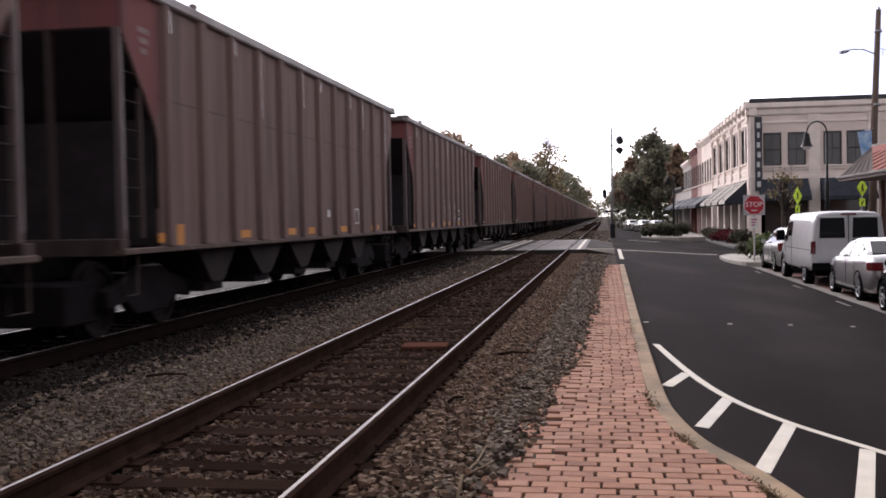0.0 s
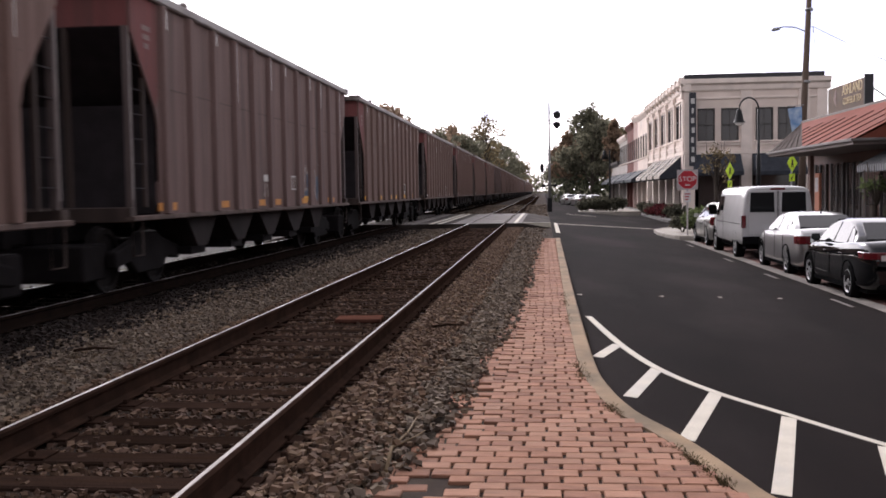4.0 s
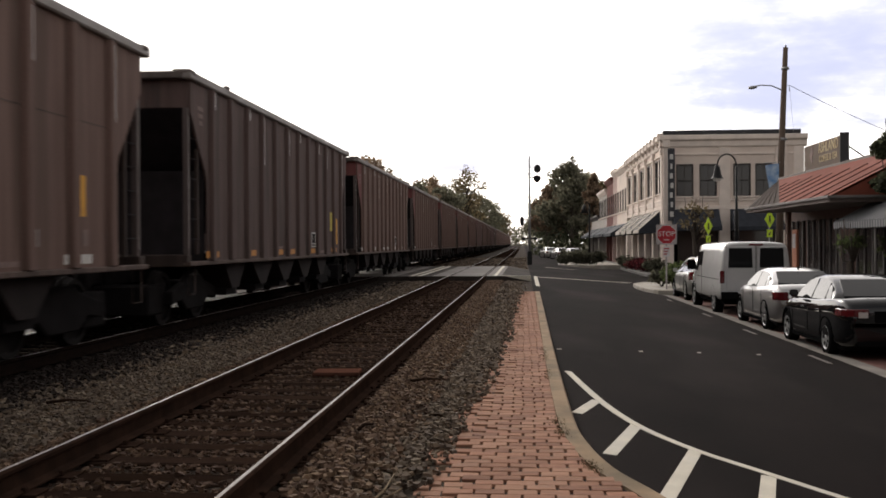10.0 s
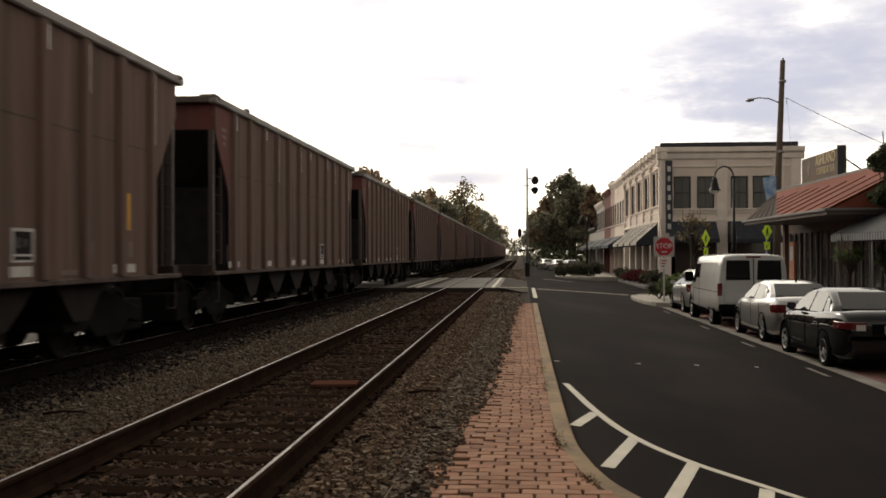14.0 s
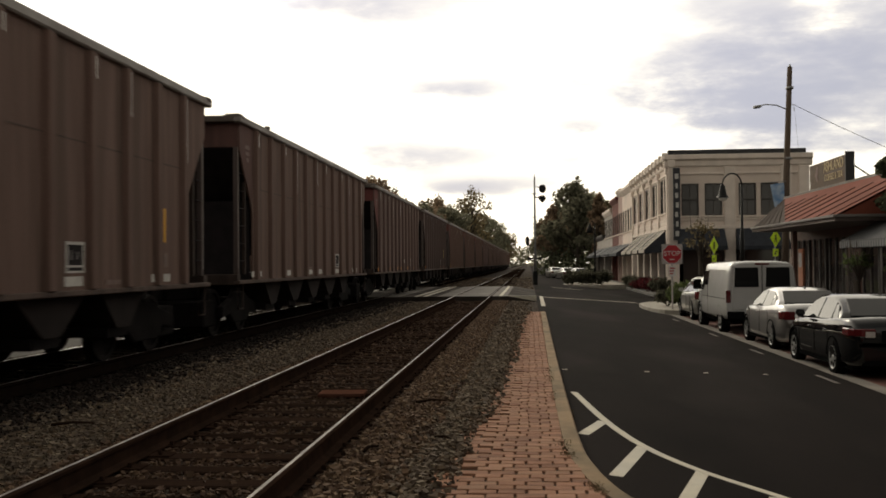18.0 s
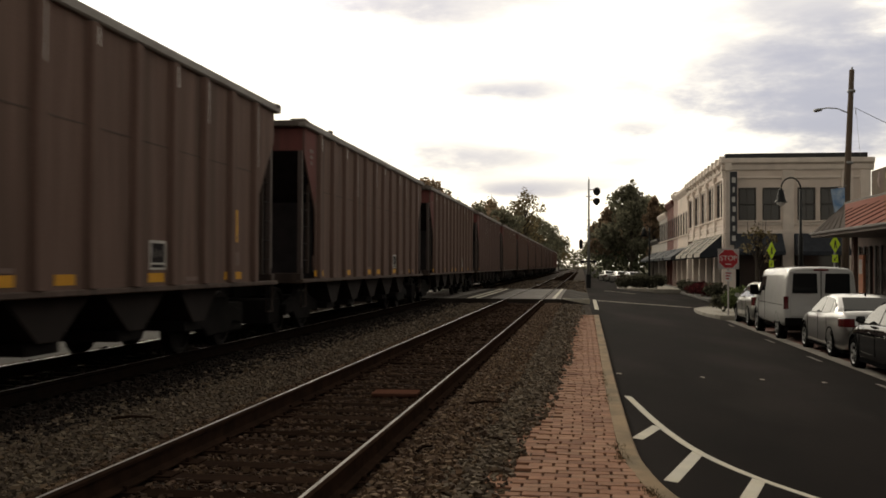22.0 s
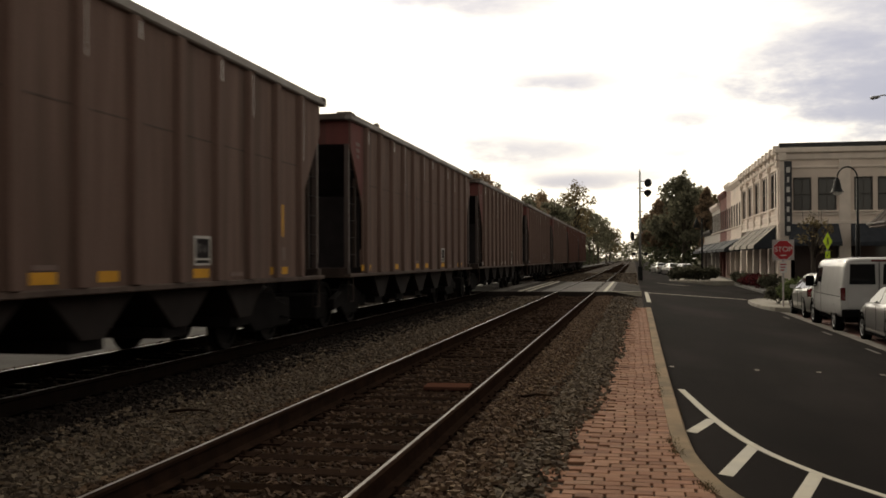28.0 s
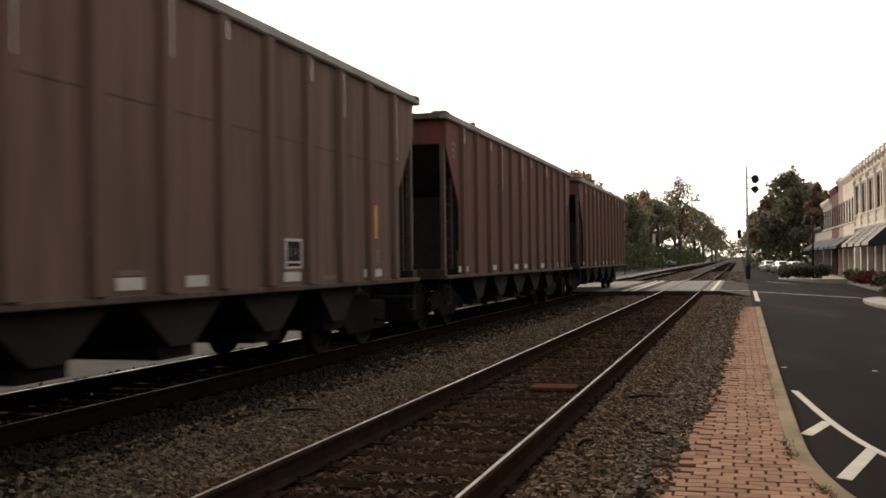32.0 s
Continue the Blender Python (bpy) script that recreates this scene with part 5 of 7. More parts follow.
for i in range(12):
    y = BY + 0.2 + 2.05 * i
    part("bracket", Shape().prism([(BX - 0.05, 7.6), (BX - 0.42, 8.1), (BX - 0.42, 8.5), (BX - 0.05, 8.5)], "y", y - 0.16, y + 0.16), M["stucco_trim"], corner, bevel=0.02)
for z0, z1, d in ((7.05, 7.18, 0.09), (4.05, 4.2, 0.085), (3.5, 3.72, 0.12)):
    part("band", Shape().box(BX - d, 18.1, BY - d, BY - 0.003, z0, z1), M["stucco_trim"], corner, bevel=0.015)
    part("band", Shape().box(BX - d, BX - 0.003, BY, 92.0, z0, z1), M["stucco_trim"], corner, bevel=0.015)
for x0, x1 in ((BX, BX + 0.6), (12.75, 13.4), (16.35, 17.0), (17.5, 18.1)):
    part("pilaster", Shape().box(x0 - 0.06, x1, BY - 0.1, BY + 0.33, SZ, 7.55), M["stucco_trim"], corner, bevel=0.02)
for i in range(6):
    y = BY + 0.4 + 4.55 * i
    part("pilaster", Shape().box(BX - 0.16, BX + 0.33, y - 0.3, y + 0.3, SZ, 7.55), M["stucco_trim"], corner, bevel=0.02)
    part("pilaster_cap", Shape().box(BX - 0.24, BX + 0.33, y - 0.36, y + 0.36, 7.15, 7.5), M["stucco_trim"], corner, bevel=0.02)
for x in SOUTH_W:
    sash(corner, x, BY, 4.43, 0.96, 1.94, "s")
for i in range(5):
    y = BY + 0.4 + 4.55 * i + 2.27
    for dy in (-0.95, 0.95):
        sash(corner, BX, y + dy, 4.7, 0.95, 2.15, "w")
    part("spandrel", Shape().box(BX - 0.05, BX - 0.003, y - 1.7, y + 1.7, 3.8, 4.12), M["stucco_trim"], corner, bevel=0.015)
# storefronts
part("shop_front", Shape().box(BX + 0.9, 12.9, BY + 0.3, BY + 0.36, SZ + 0.5, 3.3), M["pane_dark"], corner)
part("shop_front", Shape().box(13.6, 16.5, BY + 0.3, BY + 0.36, SZ + 0.5, 3.3), M["pane_dark"], corner)
part("stall_riser", Shape().box(BX + 0.6, 17.5, BY + 0.2, BY + 0.4, SZ, SZ + 0.5), M["shop_dark"], corner)
part("shop_wall", Shape().box(17.0, 17.5, BY + 0.02, BY + 0.35, SZ + 0.5, 3.5), M["stucco"], corner)
for i in range(5):
    y = BY + 0.4 + 4.55 * i
    part("shop_front", Shape().box(BX + 0.2, BX + 0.26, y + 0.3, y + 4.25, SZ + 0.5, 3.4), M["pane_dark"], corner)
    part("stall_riser", Shape().box(BX + 0.1, BX + 0.3, y + 0.3, y + 4.25, SZ, SZ + 0.5), M["shop_dark"], corner)
    for k in (1, 2):
        part("mullion", Shape().box(BX + 0.12, BX + 0.3, y + 0.3 + 1.3 * k - 0.05, y + 0.3 + 1.3 * k + 0.05, SZ + 0.5, 3.4), M["stucco_trim"], corner)
awning(corner, pose(11.15, BY - 0.13, 2.35), 3.0, 1.2, 1.15, 0.25, M["awning_dark"])
awning(corner, pose(15.0, BY - 0.13, 2.35), 3.2, 1.2, 1.15, 0.25, M["awning_dark"])
for i in range(4):
    y = BY + 0.4 + 4.55 * i + 2.27
    # dark cheeks paint the shaded sides of the pale awnings
    a = awning(corner, pose(BX - 0.17, y, 2.2, 0, 0, -90), 3.5, 1.4, 1.25, 0.22, M["awning_pale"], cheek=M["awning_dark"])
    for x in (-0.62, 0.62):
        part("stripe", Shape().prism([(-0.03, 1.25), (-1.42, 0.016), (-1.42, -0.0), (-0.03, 1.23)], "x", x - 0.16, x + 0.16), M["awning_dark"], a, "dark awning stripe")

# blade sign at the corner, its letters as plain bars
M["blade_board"] = material("blade_board", (0.05, 0.05, 0.058), (0.035, 0.035, 0.04), rough=0.7, scale=3, fine=60, bump=0.05)
blade = thing("blade_sign", "tall dark vertical blade sign with pale letters", "sign", pose(9.55, 67.35, 2.75))
part("board", Shape().box(-0.22, 0.22, -0.07, 0.07, 0, 4.7), M["blade_board"], blade, bevel=0.02)
for i in range(7):
    part("letter_bar", Shape().box(-0.11 + 0.04 * (i % 2), 0.12 - 0.03 * (i % 3), -0.085, -0.07, 0.26 + 0.62 * i, 0.60 + 0.62 * i), M["mark_white"], blade)
for z in (0.5, 4.2):
    part("bracket", Shape().box(-0.03, 0.03, 0.07, 0.56, z, z + 0.05), M["black_iron"], blade)

# the row behind the corner building
for y0, y1, top, wall, trim, label in ((92.05, 102.0, 8.25, "stucco", "stucco_trim", "pale two-storey brick shop building with a moulded cornice"),
                                       (102.05, 106.5, 8.5, "pink_brick", "stucco_trim", "pinkish brick two-storey shop building"),
                                       (106.55, 114.5, 8.0, "dark_brick", "dark_brick", "dark red brick two-storey shop building"),
                                       (114.55, 126.0, 7.2, "pale_wall", "stucco_trim", "pale rendered two-storey shop building"),
                                       (126.05, 142.0, 4.6, "pale_wall", "frame_dark", "low pale shop building with a dark awning")):
    b = thing("shop_building", label, "building", pose(0, 0, 0), "row of shop buildings")
    n = max(2, int((y1 - y0) / 2.2))
    ws = [y0 + (i + 0.5) * (y1 - y0) / n for i in range(n)] if top > 5 else []
    part("wall", pierced(y0, y1, 3.0, top, BX, BX + 0.35, [(w - 0.45, w + 0.45, 4.3, 6.2) for w in ws], "y"), M[wall], b)
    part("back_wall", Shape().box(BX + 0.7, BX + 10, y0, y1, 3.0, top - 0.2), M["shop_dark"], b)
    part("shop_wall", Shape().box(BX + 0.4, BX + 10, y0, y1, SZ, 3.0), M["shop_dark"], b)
    for y in (y0 + 0.25, (y0 + y1) / 2, y1 - 0.25):
        part("pier", Shape().box(BX - 0.08, BX + 0.38, y - 0.22, y + 0.22, SZ, 3.2), M[wall], b)
    part("cornice", Shape().prism([(BX - 0.02, top - 0.5), (BX - 0.3, top - 0.1), (BX - 0.3, top + 0.15), (BX + 0.5, top + 0.15), (BX + 0.5, top)], "y", y0, y1), M[trim], b, bevel=0.02)
    for w in ws:
        sash(b, BX, w, 4.3, 0.9, 1.9, "w")
    awning(b, pose(BX - 0.02, (y0 + y1) / 2, 2.2, 0, 0, -90), (y1 - y0) * 0.85, 1.4, 0.9, 0.25, M["awning_dark"])

# ---- cafe with the red metal roof ----
M["red_metal"] = material("red_metal", (0.195, 0.058, 0.038), (0.15, 0.046, 0.031), spec=0.08, rough=0.7, rough2=0.85, scale=1.5, fine=60, bump=0.06, dist=0.002, stain=(0.20, 0.05, 0.035), stain_scale=0.8)
M["fascia"] = material("fascia", (0.17, 0.15, 0.14), (0.12, 0.108, 0.10), rough=0.7, scale=2, fine=60, bump=0.1)
M["brown_wood"] = material("brown_wood", (0.15, 0.082, 0.063), (0.105, 0.058, 0.046), rough=0.7, scale=4, streak=(6, 6, 0.6), fine=60, bump=0.2, dist=0.004)
M["sign_brown"] = material("sign_brown", (0.085, 0.05, 0.028), (0.06, 0.037, 0.022), rough=0.7, scale=3, fine=60, bump=0.1)
M["sign_gold"] = material("sign_gold", (0.55, 0.44, 0.26), (0.44, 0.35, 0.2), rough=0.6, scale=3, fine=60, bump=0.05)
cafe = thing("cafe_building", "one-storey brown cafe with a red standing-seam metal roof", "building", pose(0, 0, 0))
EZ, R1, RX, RZ = 2.62, 47.3, 11.5, 4.17
HIP = 34.92          # where the eave leaves the red slope for the bare metal hip


def roof_sheet(corners):
    return Shape().rings([list(corners), [(x, y, z - 0.06) for x, y, z in corners]], smooth=False)


# seams of the red slope carry their shadow as a dark colour
M["seam_shadow"] = material("seam_shadow", (0.085, 0.034, 0.026), (0.055, 0.025, 0.02), rough=0.9, spec=0.05, scale=3, fine=60, bump=0.1)
M["bare_metal"] = material("bare_metal", (0.105, 0.088, 0.08), (0.07, 0.06, 0.056), spec=0.02, rough=0.9, scale=1.5, fine=60, bump=0.06, dist=0.002, stain=(0.09, 0.07, 0.06), stain_scale=1.5)
part("roof", roof_sheet([(8.5, 29.3, EZ), (8.5, HIP, EZ), (RX, R1, RZ), (RX, 29.3, RZ)]), M["red_metal"], cafe, "red standing-seam metal roof slope")
part("hip_roof", roof_sheet([(8.5, HIP + 0.004, EZ), (8.5, 40.0, EZ), (RX, R1 + 0.02, RZ - 0.01)]), M["bare_metal"], cafe, "grey bare metal hip of the roof")
y = 29.9
while y < R1 - 1.0:
    k = max(0.0, (y - HIP) / (R1 - HIP))         # seams beyond the eave's end start on the hip
    k1 = max(k, min(1.0, 0.72 + 0.03 * math.sin(y * 5)))
    part("seam", Shape().tube([(8.5 + (RX - 8.5) * k, y, EZ + (RZ - EZ) * k + 0.015), (8.5 + (RX - 8.5) * k1, y, EZ + (RZ - EZ) * k1 + 0.015)], 0.015, 4), M["seam_shadow"], cafe)
    y += 1.55
for i in range(1, 6):
    part("seam", Shape().tube([(8.5, HIP + (40.0 - HIP) * i / 6, EZ + 0.012), (RX, R1, RZ)], 0.015, 4), M["bare_metal"], cafe)
part("fascia", Shape().box(8.42, 8.5, 29.22, 40.0, EZ - 0.06, EZ + 0.02), M["fascia"], cafe, "pale roof edge", bevel=0.01)
part("fascia", Shape().box(8.5, 11.4, 29.2, 29.28, EZ - 0.06, EZ + 0.02), M["fascia"], cafe, bevel=0.01)
part("soffit", Shape().box(8.5, 10.6, 29.3, 40.0, EZ - 0.16, EZ - 0.062), M["shop_dark"], cafe)
part("gable", Shape().prism([(8.5, EZ), (RX, RZ), (RX, EZ)], "y", 29.30, 29.36), M["red_metal"], cafe)
part("gable", Shape().box(RX, 13.2, 29.29, 29.36, EZ, RZ), M["red_metal"], cafe)
part("ridge_cap", Shape().box(RX - 0.06, RX + 0.1, 29.3, R1, RZ - 0.05, RZ + 0.06), M["fascia"], cafe, bevel=0.01)
part("wall", Shape().box(10.6, 10.9, 29.3, 42.6, SZ, EZ), M["brown_wood"], cafe)
part("end_wall", Shape().box(10.9, 20.0, 29.4, 29.6, SZ, 4.0), M["brown_wood"], cafe)
part("rear_roof", Shape().box(RX + 0.1, 20.0, 29.3, 46.0, RZ - 0.15, RZ - 0.02), M["roof_cap"], cafe)
part("wall", Shape().box(18.95, 20.0, 29.6, 46.0, SZ, 4.3), M["brown_wood"], cafe)
part("end_wall", Shape().box(10.9, 18.95, 42.3, 42.6, SZ, 3.4), M["brown_wood"], cafe)
for y in (30.9, 32.6, 36.2, 38.2, 40.4):
    w = part("window", Shape().box(10.53, 10.6, y - 0.75, y + 0.75, SZ + 0.75, 2.1), M["pane_dark"], cafe)
    for dy in (-0.75, 0.0, 0.75):
        part("frame", Shape().box(10.49, 10.60, y + dy - 0.05, y + dy + 0.05, SZ + 0.7, 2.15), M["frame_dark"], w)
dr = part("door", Shape().box(10.5, 10.58, 33.9, 34.9, SZ, SZ + 2.1), M["frame_dark"], cafe, "dark glazed door")
part("pane", Shape().box(10.48, 10.5, 34.05, 34.75, SZ + 0.9, SZ + 1.95), M["pane"], dr)
part("kick_plate", Shape().box(10.48, 10.5, 34.0, 34.8, SZ + 0.75, SZ + 0.83), M["fascia"], dr)
part("porch_post", Shape().box(9.45, 9.6, 37.7, 38.0, SZ, EZ - 0.2), M["brown_wood"], cafe)
notice = thing("notice_panel", "tall orange-red notice panel beside the cafe", "sign", pose(9.55, 37.0, SZ))
M["notice"] = material("notice", (0.34, 0.12, 0.06), (0.24, 0.09, 0.05), rough=0.7, scale=5, fine=60, bump=0.05)
part("panel", Shape().box(-0.04, 0.04, -0.3, 0.3, 0.1, 2.4), M["notice"], notice, bevel=0.01)
part("poster", Shape().box(-0.05, -0.042, -0.2, 0.2, 1.75, 2.25), M["mark_faded"], notice)
part("poster", Shape().box(-0.05, -0.042, -0.22, 0.2, 0.5, 0.95), M["mark_faded"], notice)

signb = thing("cafe_sign", "brown rooftop sign board with gold lettering on braces", "sign", pose(11.55, 40.75, 4.24))
part("board", Shape().box(0, 0.22, -2.25, 2.55, 0, 1.0), M["sign_brown"], signb, bevel=0.015)
part("side_panel", Shape().box(-0.02, 0.3, -2.33, -2.26, -0.05, 1.1), M["roof_cap"], signb)
for y in (-1.2, 1.2):
    part("brace", Shape().tube([(0.25, y, 0.95), (1.5, y - 0.4, -0.05)], 0.03, 6), M["black_iron"], signb)


def words(text, size, m, mat, parent, name="lettering", depth=0.006):
    cu = bpy.data.curves.new(name, "FONT")
    cu.body, cu.size, cu.extrude, cu.align_x, cu.align_y = text, size, depth, "CENTER", "CENTER"
    tmp = bpy.data.objects.new(name, cu)
    me = bpy.data.meshes.new_from_object(tmp)
    bpy.data.objects.remove(tmp)
    me.materials.clear()
    me.materials.append(mat)
    return part(name, me, None, parent, at=m)


words("ASHLAND", 0.56, pose(-0.008, -0.75, 0.74, 90, 0, -90), M["sign_gold"], signb)
words("COFFEE & TEA", 0.36, pose(-0.008, -0.75, 0.32, 90, 0, -90), M["sign_gold"], signb)
part("emblem", Shape().prism([(1.45 + (0.30 - 0.12 * (a % 3)) * math.cos(a * 0.7), 0.55 + (0.38 - 0.14 * (a % 2)) * math.sin(a * 0.7)) for a in range(9)], "x", -0.012, 0.0), M["mark_dim"], signb)

# ---- shop with the striped awning ----
shop = thing("awning_shop", "low pale shop building behind a grey striped awning", "building", pose(0, 0, 0))
M["siding"] = material("siding", (0.50, 0.49, 0.47), (0.42, 0.41, 0.40), rough=0.8, scale=1.5, fine=60, bump=0.1)
M["canvas"] = material("canvas", (0.075, 0.075, 0.08), (0.055, 0.055, 0.06), rough=0.85, scale=2, fine=160, bump=0.2, dist=0.002)
M["canvas_stripe"] = material("canvas_stripe", (0.20, 0.20, 0.205), (0.15, 0.15, 0.155), rough=0.85, scale=2, fine=160, bump=0.2, dist=0.002)
part("wall", Shape().box(11.2, 11.5, 2.0, 29.2, 3.2, 4.7), M["siding"], shop)
part("wall", Shape().box(11.2, 11.5, 2.0, 29.2, SZ, 3.2), M["shop_dark"], shop)
part("roof", Shape().box(11.1, 20, 2.0, 29.2, 4.7, 4.9), M["roof_cap"], shop)
part("wall", Shape().box(18.95, 20.0, 2.0, 29.2, SZ, 4.7), M["siding"], shop)
part("wall", Shape().box(11.5, 18.95, 2.0, 2.3, SZ, 4.7), M["siding"], shop)
can = Shape().prism([(11.2, 3.12), (9.0, 1.92), (9.0, 1.88), (11.2, 3.06)], "y", 14.0, 30.6)
aw = part("awning", can, M["canvas"], shop, "dark grey striped canvas awning")
y = 14.1
while y < 30.55:
    part("stripe", Shape().prism([(11.2, 3.126), (9.0, 1.926), (9.0, 1.918), (11.2, 3.118)], "y", y, y + 0.045), M["canvas_stripe"], aw)
    y += 0.36
tabs = Shape()
for i in range(166):
    y = 14.0 + 0.1 * i
    tabs.prism([(y, 1.9), (y + 0.1, 1.9), (y + 0.1, 1.74), (y + 0.05, 1.70), (y, 1.74)], "x", 8.985, 9.0, m=i % 2)
tagged(part("valance", tabs, [M["canvas"], M["canvas_stripe"]], aw, "scalloped striped valance"), "", "", "", "stuff")
for y in (30.58,):
    part("awning_cheek", Shape().prism([(11.2, 3.06), (9.0, 1.88), (9.0, 1.72), (11.2, 1.72)], "y", y - 0.01, y + 0.01), M["canvas"], aw)
shopsign = thing("shop_sign", "pale wall sign with dark lettering above the awning", "sign", pose(11.19, 28.2, 3.5))
part("board", Shape().box(-0.04, 0.0, -2.0, 1.0, -0.25, 0.5), M["siding"], shopsign)
for j in range(2):
    for i in range(9):
        part("letter_bar", Shape().box(-0.055, -0.04, -1.9 + 0.31 * i, -1.7 + 0.31 * i, 0.18 - 0.33 * j, 0.4 - 0.33 * j), M["awning_dark"], shopsign)
for y in (16, 19.5, 23, 26.5):
    w = part("shop_window", Shape().box(11.12, 11.2, y - 1.2, y + 1.2, SZ + 0.6, 1.7), M["pane_dark"], shop)
    for dy in (-1.2, 0, 1.2):
        part("frame", Shape().box(11.09, 11.2, y + dy - 0.04, y + dy + 0.04, SZ + 0.6, 1.75), M["fascia"], w)
for y in (30.4, 27.4, 24.6, 21.8):
    part("awning_pole", Shape().tube([(9.1, y, SZ), (9.1, y, 1.9)], 0.03, 8), M["fascia"], shop)

# unseen plain walls added to close the street and shape light and reflections
close = thing("rear_buildings", "unseen plain brick walls added to close the street", "building", pose(0, 0, 0))
part("wall", Shape().box(11.2, 16, -45, 1.9, SZ, 6.5), M["dark_brick"], close)
part("wall", Shape().box(-34, -27, -120, 36, -1.0, 6.0), M["dark_brick"], close)
part("wall", Shape().box(-27, 11, -52, -46, -1.0, 6.0), M["dark_brick"], close)


# ---- signs, lamps, poles ----
M["stop_red"] = material("stop_red", (0.42, 0.025, 0.035), (0.34, 0.02, 0.03), rough=0.5, scale=3, fine=60, bump=0.03)
M["sign_white"] = material("sign_white", (0.68, 0.67, 0.65), (0.58, 0.57, 0.55), rough=0.5, scale=3, fine=60, bump=0.03)
M["sign_dull"] = material("sign_dull", (0.44, 0.40, 0.39), (0.36, 0.33, 0.32), rough=0.6, scale=3, fine=60, bump=0.03)
M["lime"] = material("lime", (0.62, 0.86, 0.02), (0.52, 0.72, 0.02), rough=0.5, scale=3, fine=60, bump=0.03)
M["galv"] = material("galv", (0.34, 0.34, 0.34), (0.26, 0.26, 0.26), rough=0.5, metal=0.6, scale=4, fine=80, bump=0.08)
M["pole_wood"] = material("pole_wood", (0.12, 0.085, 0.065), (0.08, 0.058, 0.045), rough=0.9, scale=5, streak=(8, 8, 0.5), fine=50, bump=0.5, dist=0.006)
M["banner"] = material("banner", (0.07, 0.19, 0.40), (0.42, 0.50, 0.60), rough=0.7, scale=2.6, fine=60, bump=0.05)
M["lens"] = material("lens", (0.03, 0.02, 0.02), (0.02, 0.015, 0.015), rough=0.2, scale=5, fine=80, bump=0.0)

stop = thing("stop_sign", "red octagonal stop sign on a white square backing and post", "stop sign", pose(5.71, 41.7, -0.52))
part("post", Shape().box(-0.032, 0.032, 0.02, 0.085, -0.2, 2.6), M["sign_dull"], stop, bevel=0.01)
part("backing", Shape().box(-0.41, 0.41, 0.0, 0.015, 1.79, 2.59), M["sign_dull"], stop)
ang = [math.pi / 8 + i * math.pi / 4 for i in range(8)]
part("rim", Shape().prism([(0.405 * math.cos(a), 2.19 + 0.405 * math.sin(a)) for a in ang], "y", -0.012, -0.002), M["sign_white"], stop)
part("panel", Shape().prism([(0.385 * math.cos(a), 2.19 + 0.385 * math.sin(a)) for a in ang], "y", -0.018, -0.012), M["stop_red"], stop)
words("STOP", 0.275, pose(0, -0.02, 2.21, 90, 0, 0), M["sign_white"], stop, depth=0.003)
part("letter_bar", Shape().box(-0.11, 0.11, -0.022, -0.018, 1.96, 1.995), M["sign_white"], stop)
pl = part("plaque", Shape().box(-0.13, 0.13, -0.012, 0.0, 1.3, 1.72), M["sign_white"], stop)
for i in range(3):
    part("letter_bar", Shape().box(-0.11, 0.11 - 0.04 * i, -0.016, -0.012, 1.6 - 0.11 * i, 1.65 - 0.11 * i), M["stop_red"], pl)

for x, y, zc, turn in ((9.70, 55.0, 2.2, 52), (11.70, 50.0, 2.44, 45)):
    c = thing("crossing_sign", "fluorescent yellow-green diamond sign with a black symbol and arrow plaque", "road sign", pose(x, y, SIDE_Z, 0, 0, turn), "pedestrian crossing signs")
    h0 = zc - SIDE_Z
    k = 1.0 if y > 52 else 0.93
    part("post", Shape().box(-0.03, 0.03, 0.0, 0.06, -0.2, h0 + 0.4), M["galv"], c)
    part("diamond", Shape().prism([(-0.46 * k, h0), (0, h0 - 0.46 * k), (0.46 * k, h0), (0, h0 + 0.46 * k)], "y", -0.02, -0.005), M["lime"], c)
    part("symbol", Shape().prism([(-0.05, h0 - 0.2), (0.0, h0 - 0.02), (0.05, h0 - 0.2), (0.11, h0 - 0.2), (0.06, h0 + 0.05), (0.07, h0 + 0.17), (-0.06, h0 + 0.17), (-0.06, h0 + 0.05), (-0.11, h0 - 0.2)], "y", -0.026, -0.02), M["black_iron"], c)
    pq = part("plaque", Shape().box(-0.23, 0.23, -0.02, -0.005, h0 - 0.86, h0 - 0.5), M["lime"], c)
    part("arrow", Shape().prism([(0.13, h0 - 0.6), (0.10, h0 - 0.56), (-0.05, h0 - 0.71), (-0.05, h0 - 0.62), (-0.14, h0 - 0.78), (0.04, h0 - 0.78), (-0.02, h0 - 0.74)], "y", -0.026, -0.02), M["black_iron"], pq)

lamp = thing("street_lamp", "black gooseneck street lamp with a bell shade", "street lamp", pose(9.75, 48.0, SIDE_Z))
part("base", Shape().tube([(0, 0, 0), (0, 0, 0.5), (0, 0, 0.9), (0, 0, 1.0)], [0.2, 0.18, 0.11, 0.09], 14), M["black_iron"], lamp)
part("post", Shape().tube([(0, 0, 0.9), (0, 0, 3.4), (0, 0, 3.45), (0, 0, 5.5)], [0.11, 0.10, 0.06, 0.05], 14), M["black_iron"], lamp)
part("neck", Shape().tube([(-0.43 + 0.43 * math.cos(a * math.pi / 12), 0, 5.5 + 0.52 * math.sin(a * math.pi / 12)) for a in range(13)] + [(-0.86, 0, 5.35)], 0.036, 10), M["black_iron"], lamp)
bell = [(0.05, 5.55), (0.08, 5.48), (0.13, 5.45), (0.13, 5.33), (0.16, 5.27), (0.18, 5.1), (0.24, 4.96), (0.29, 4.9)]
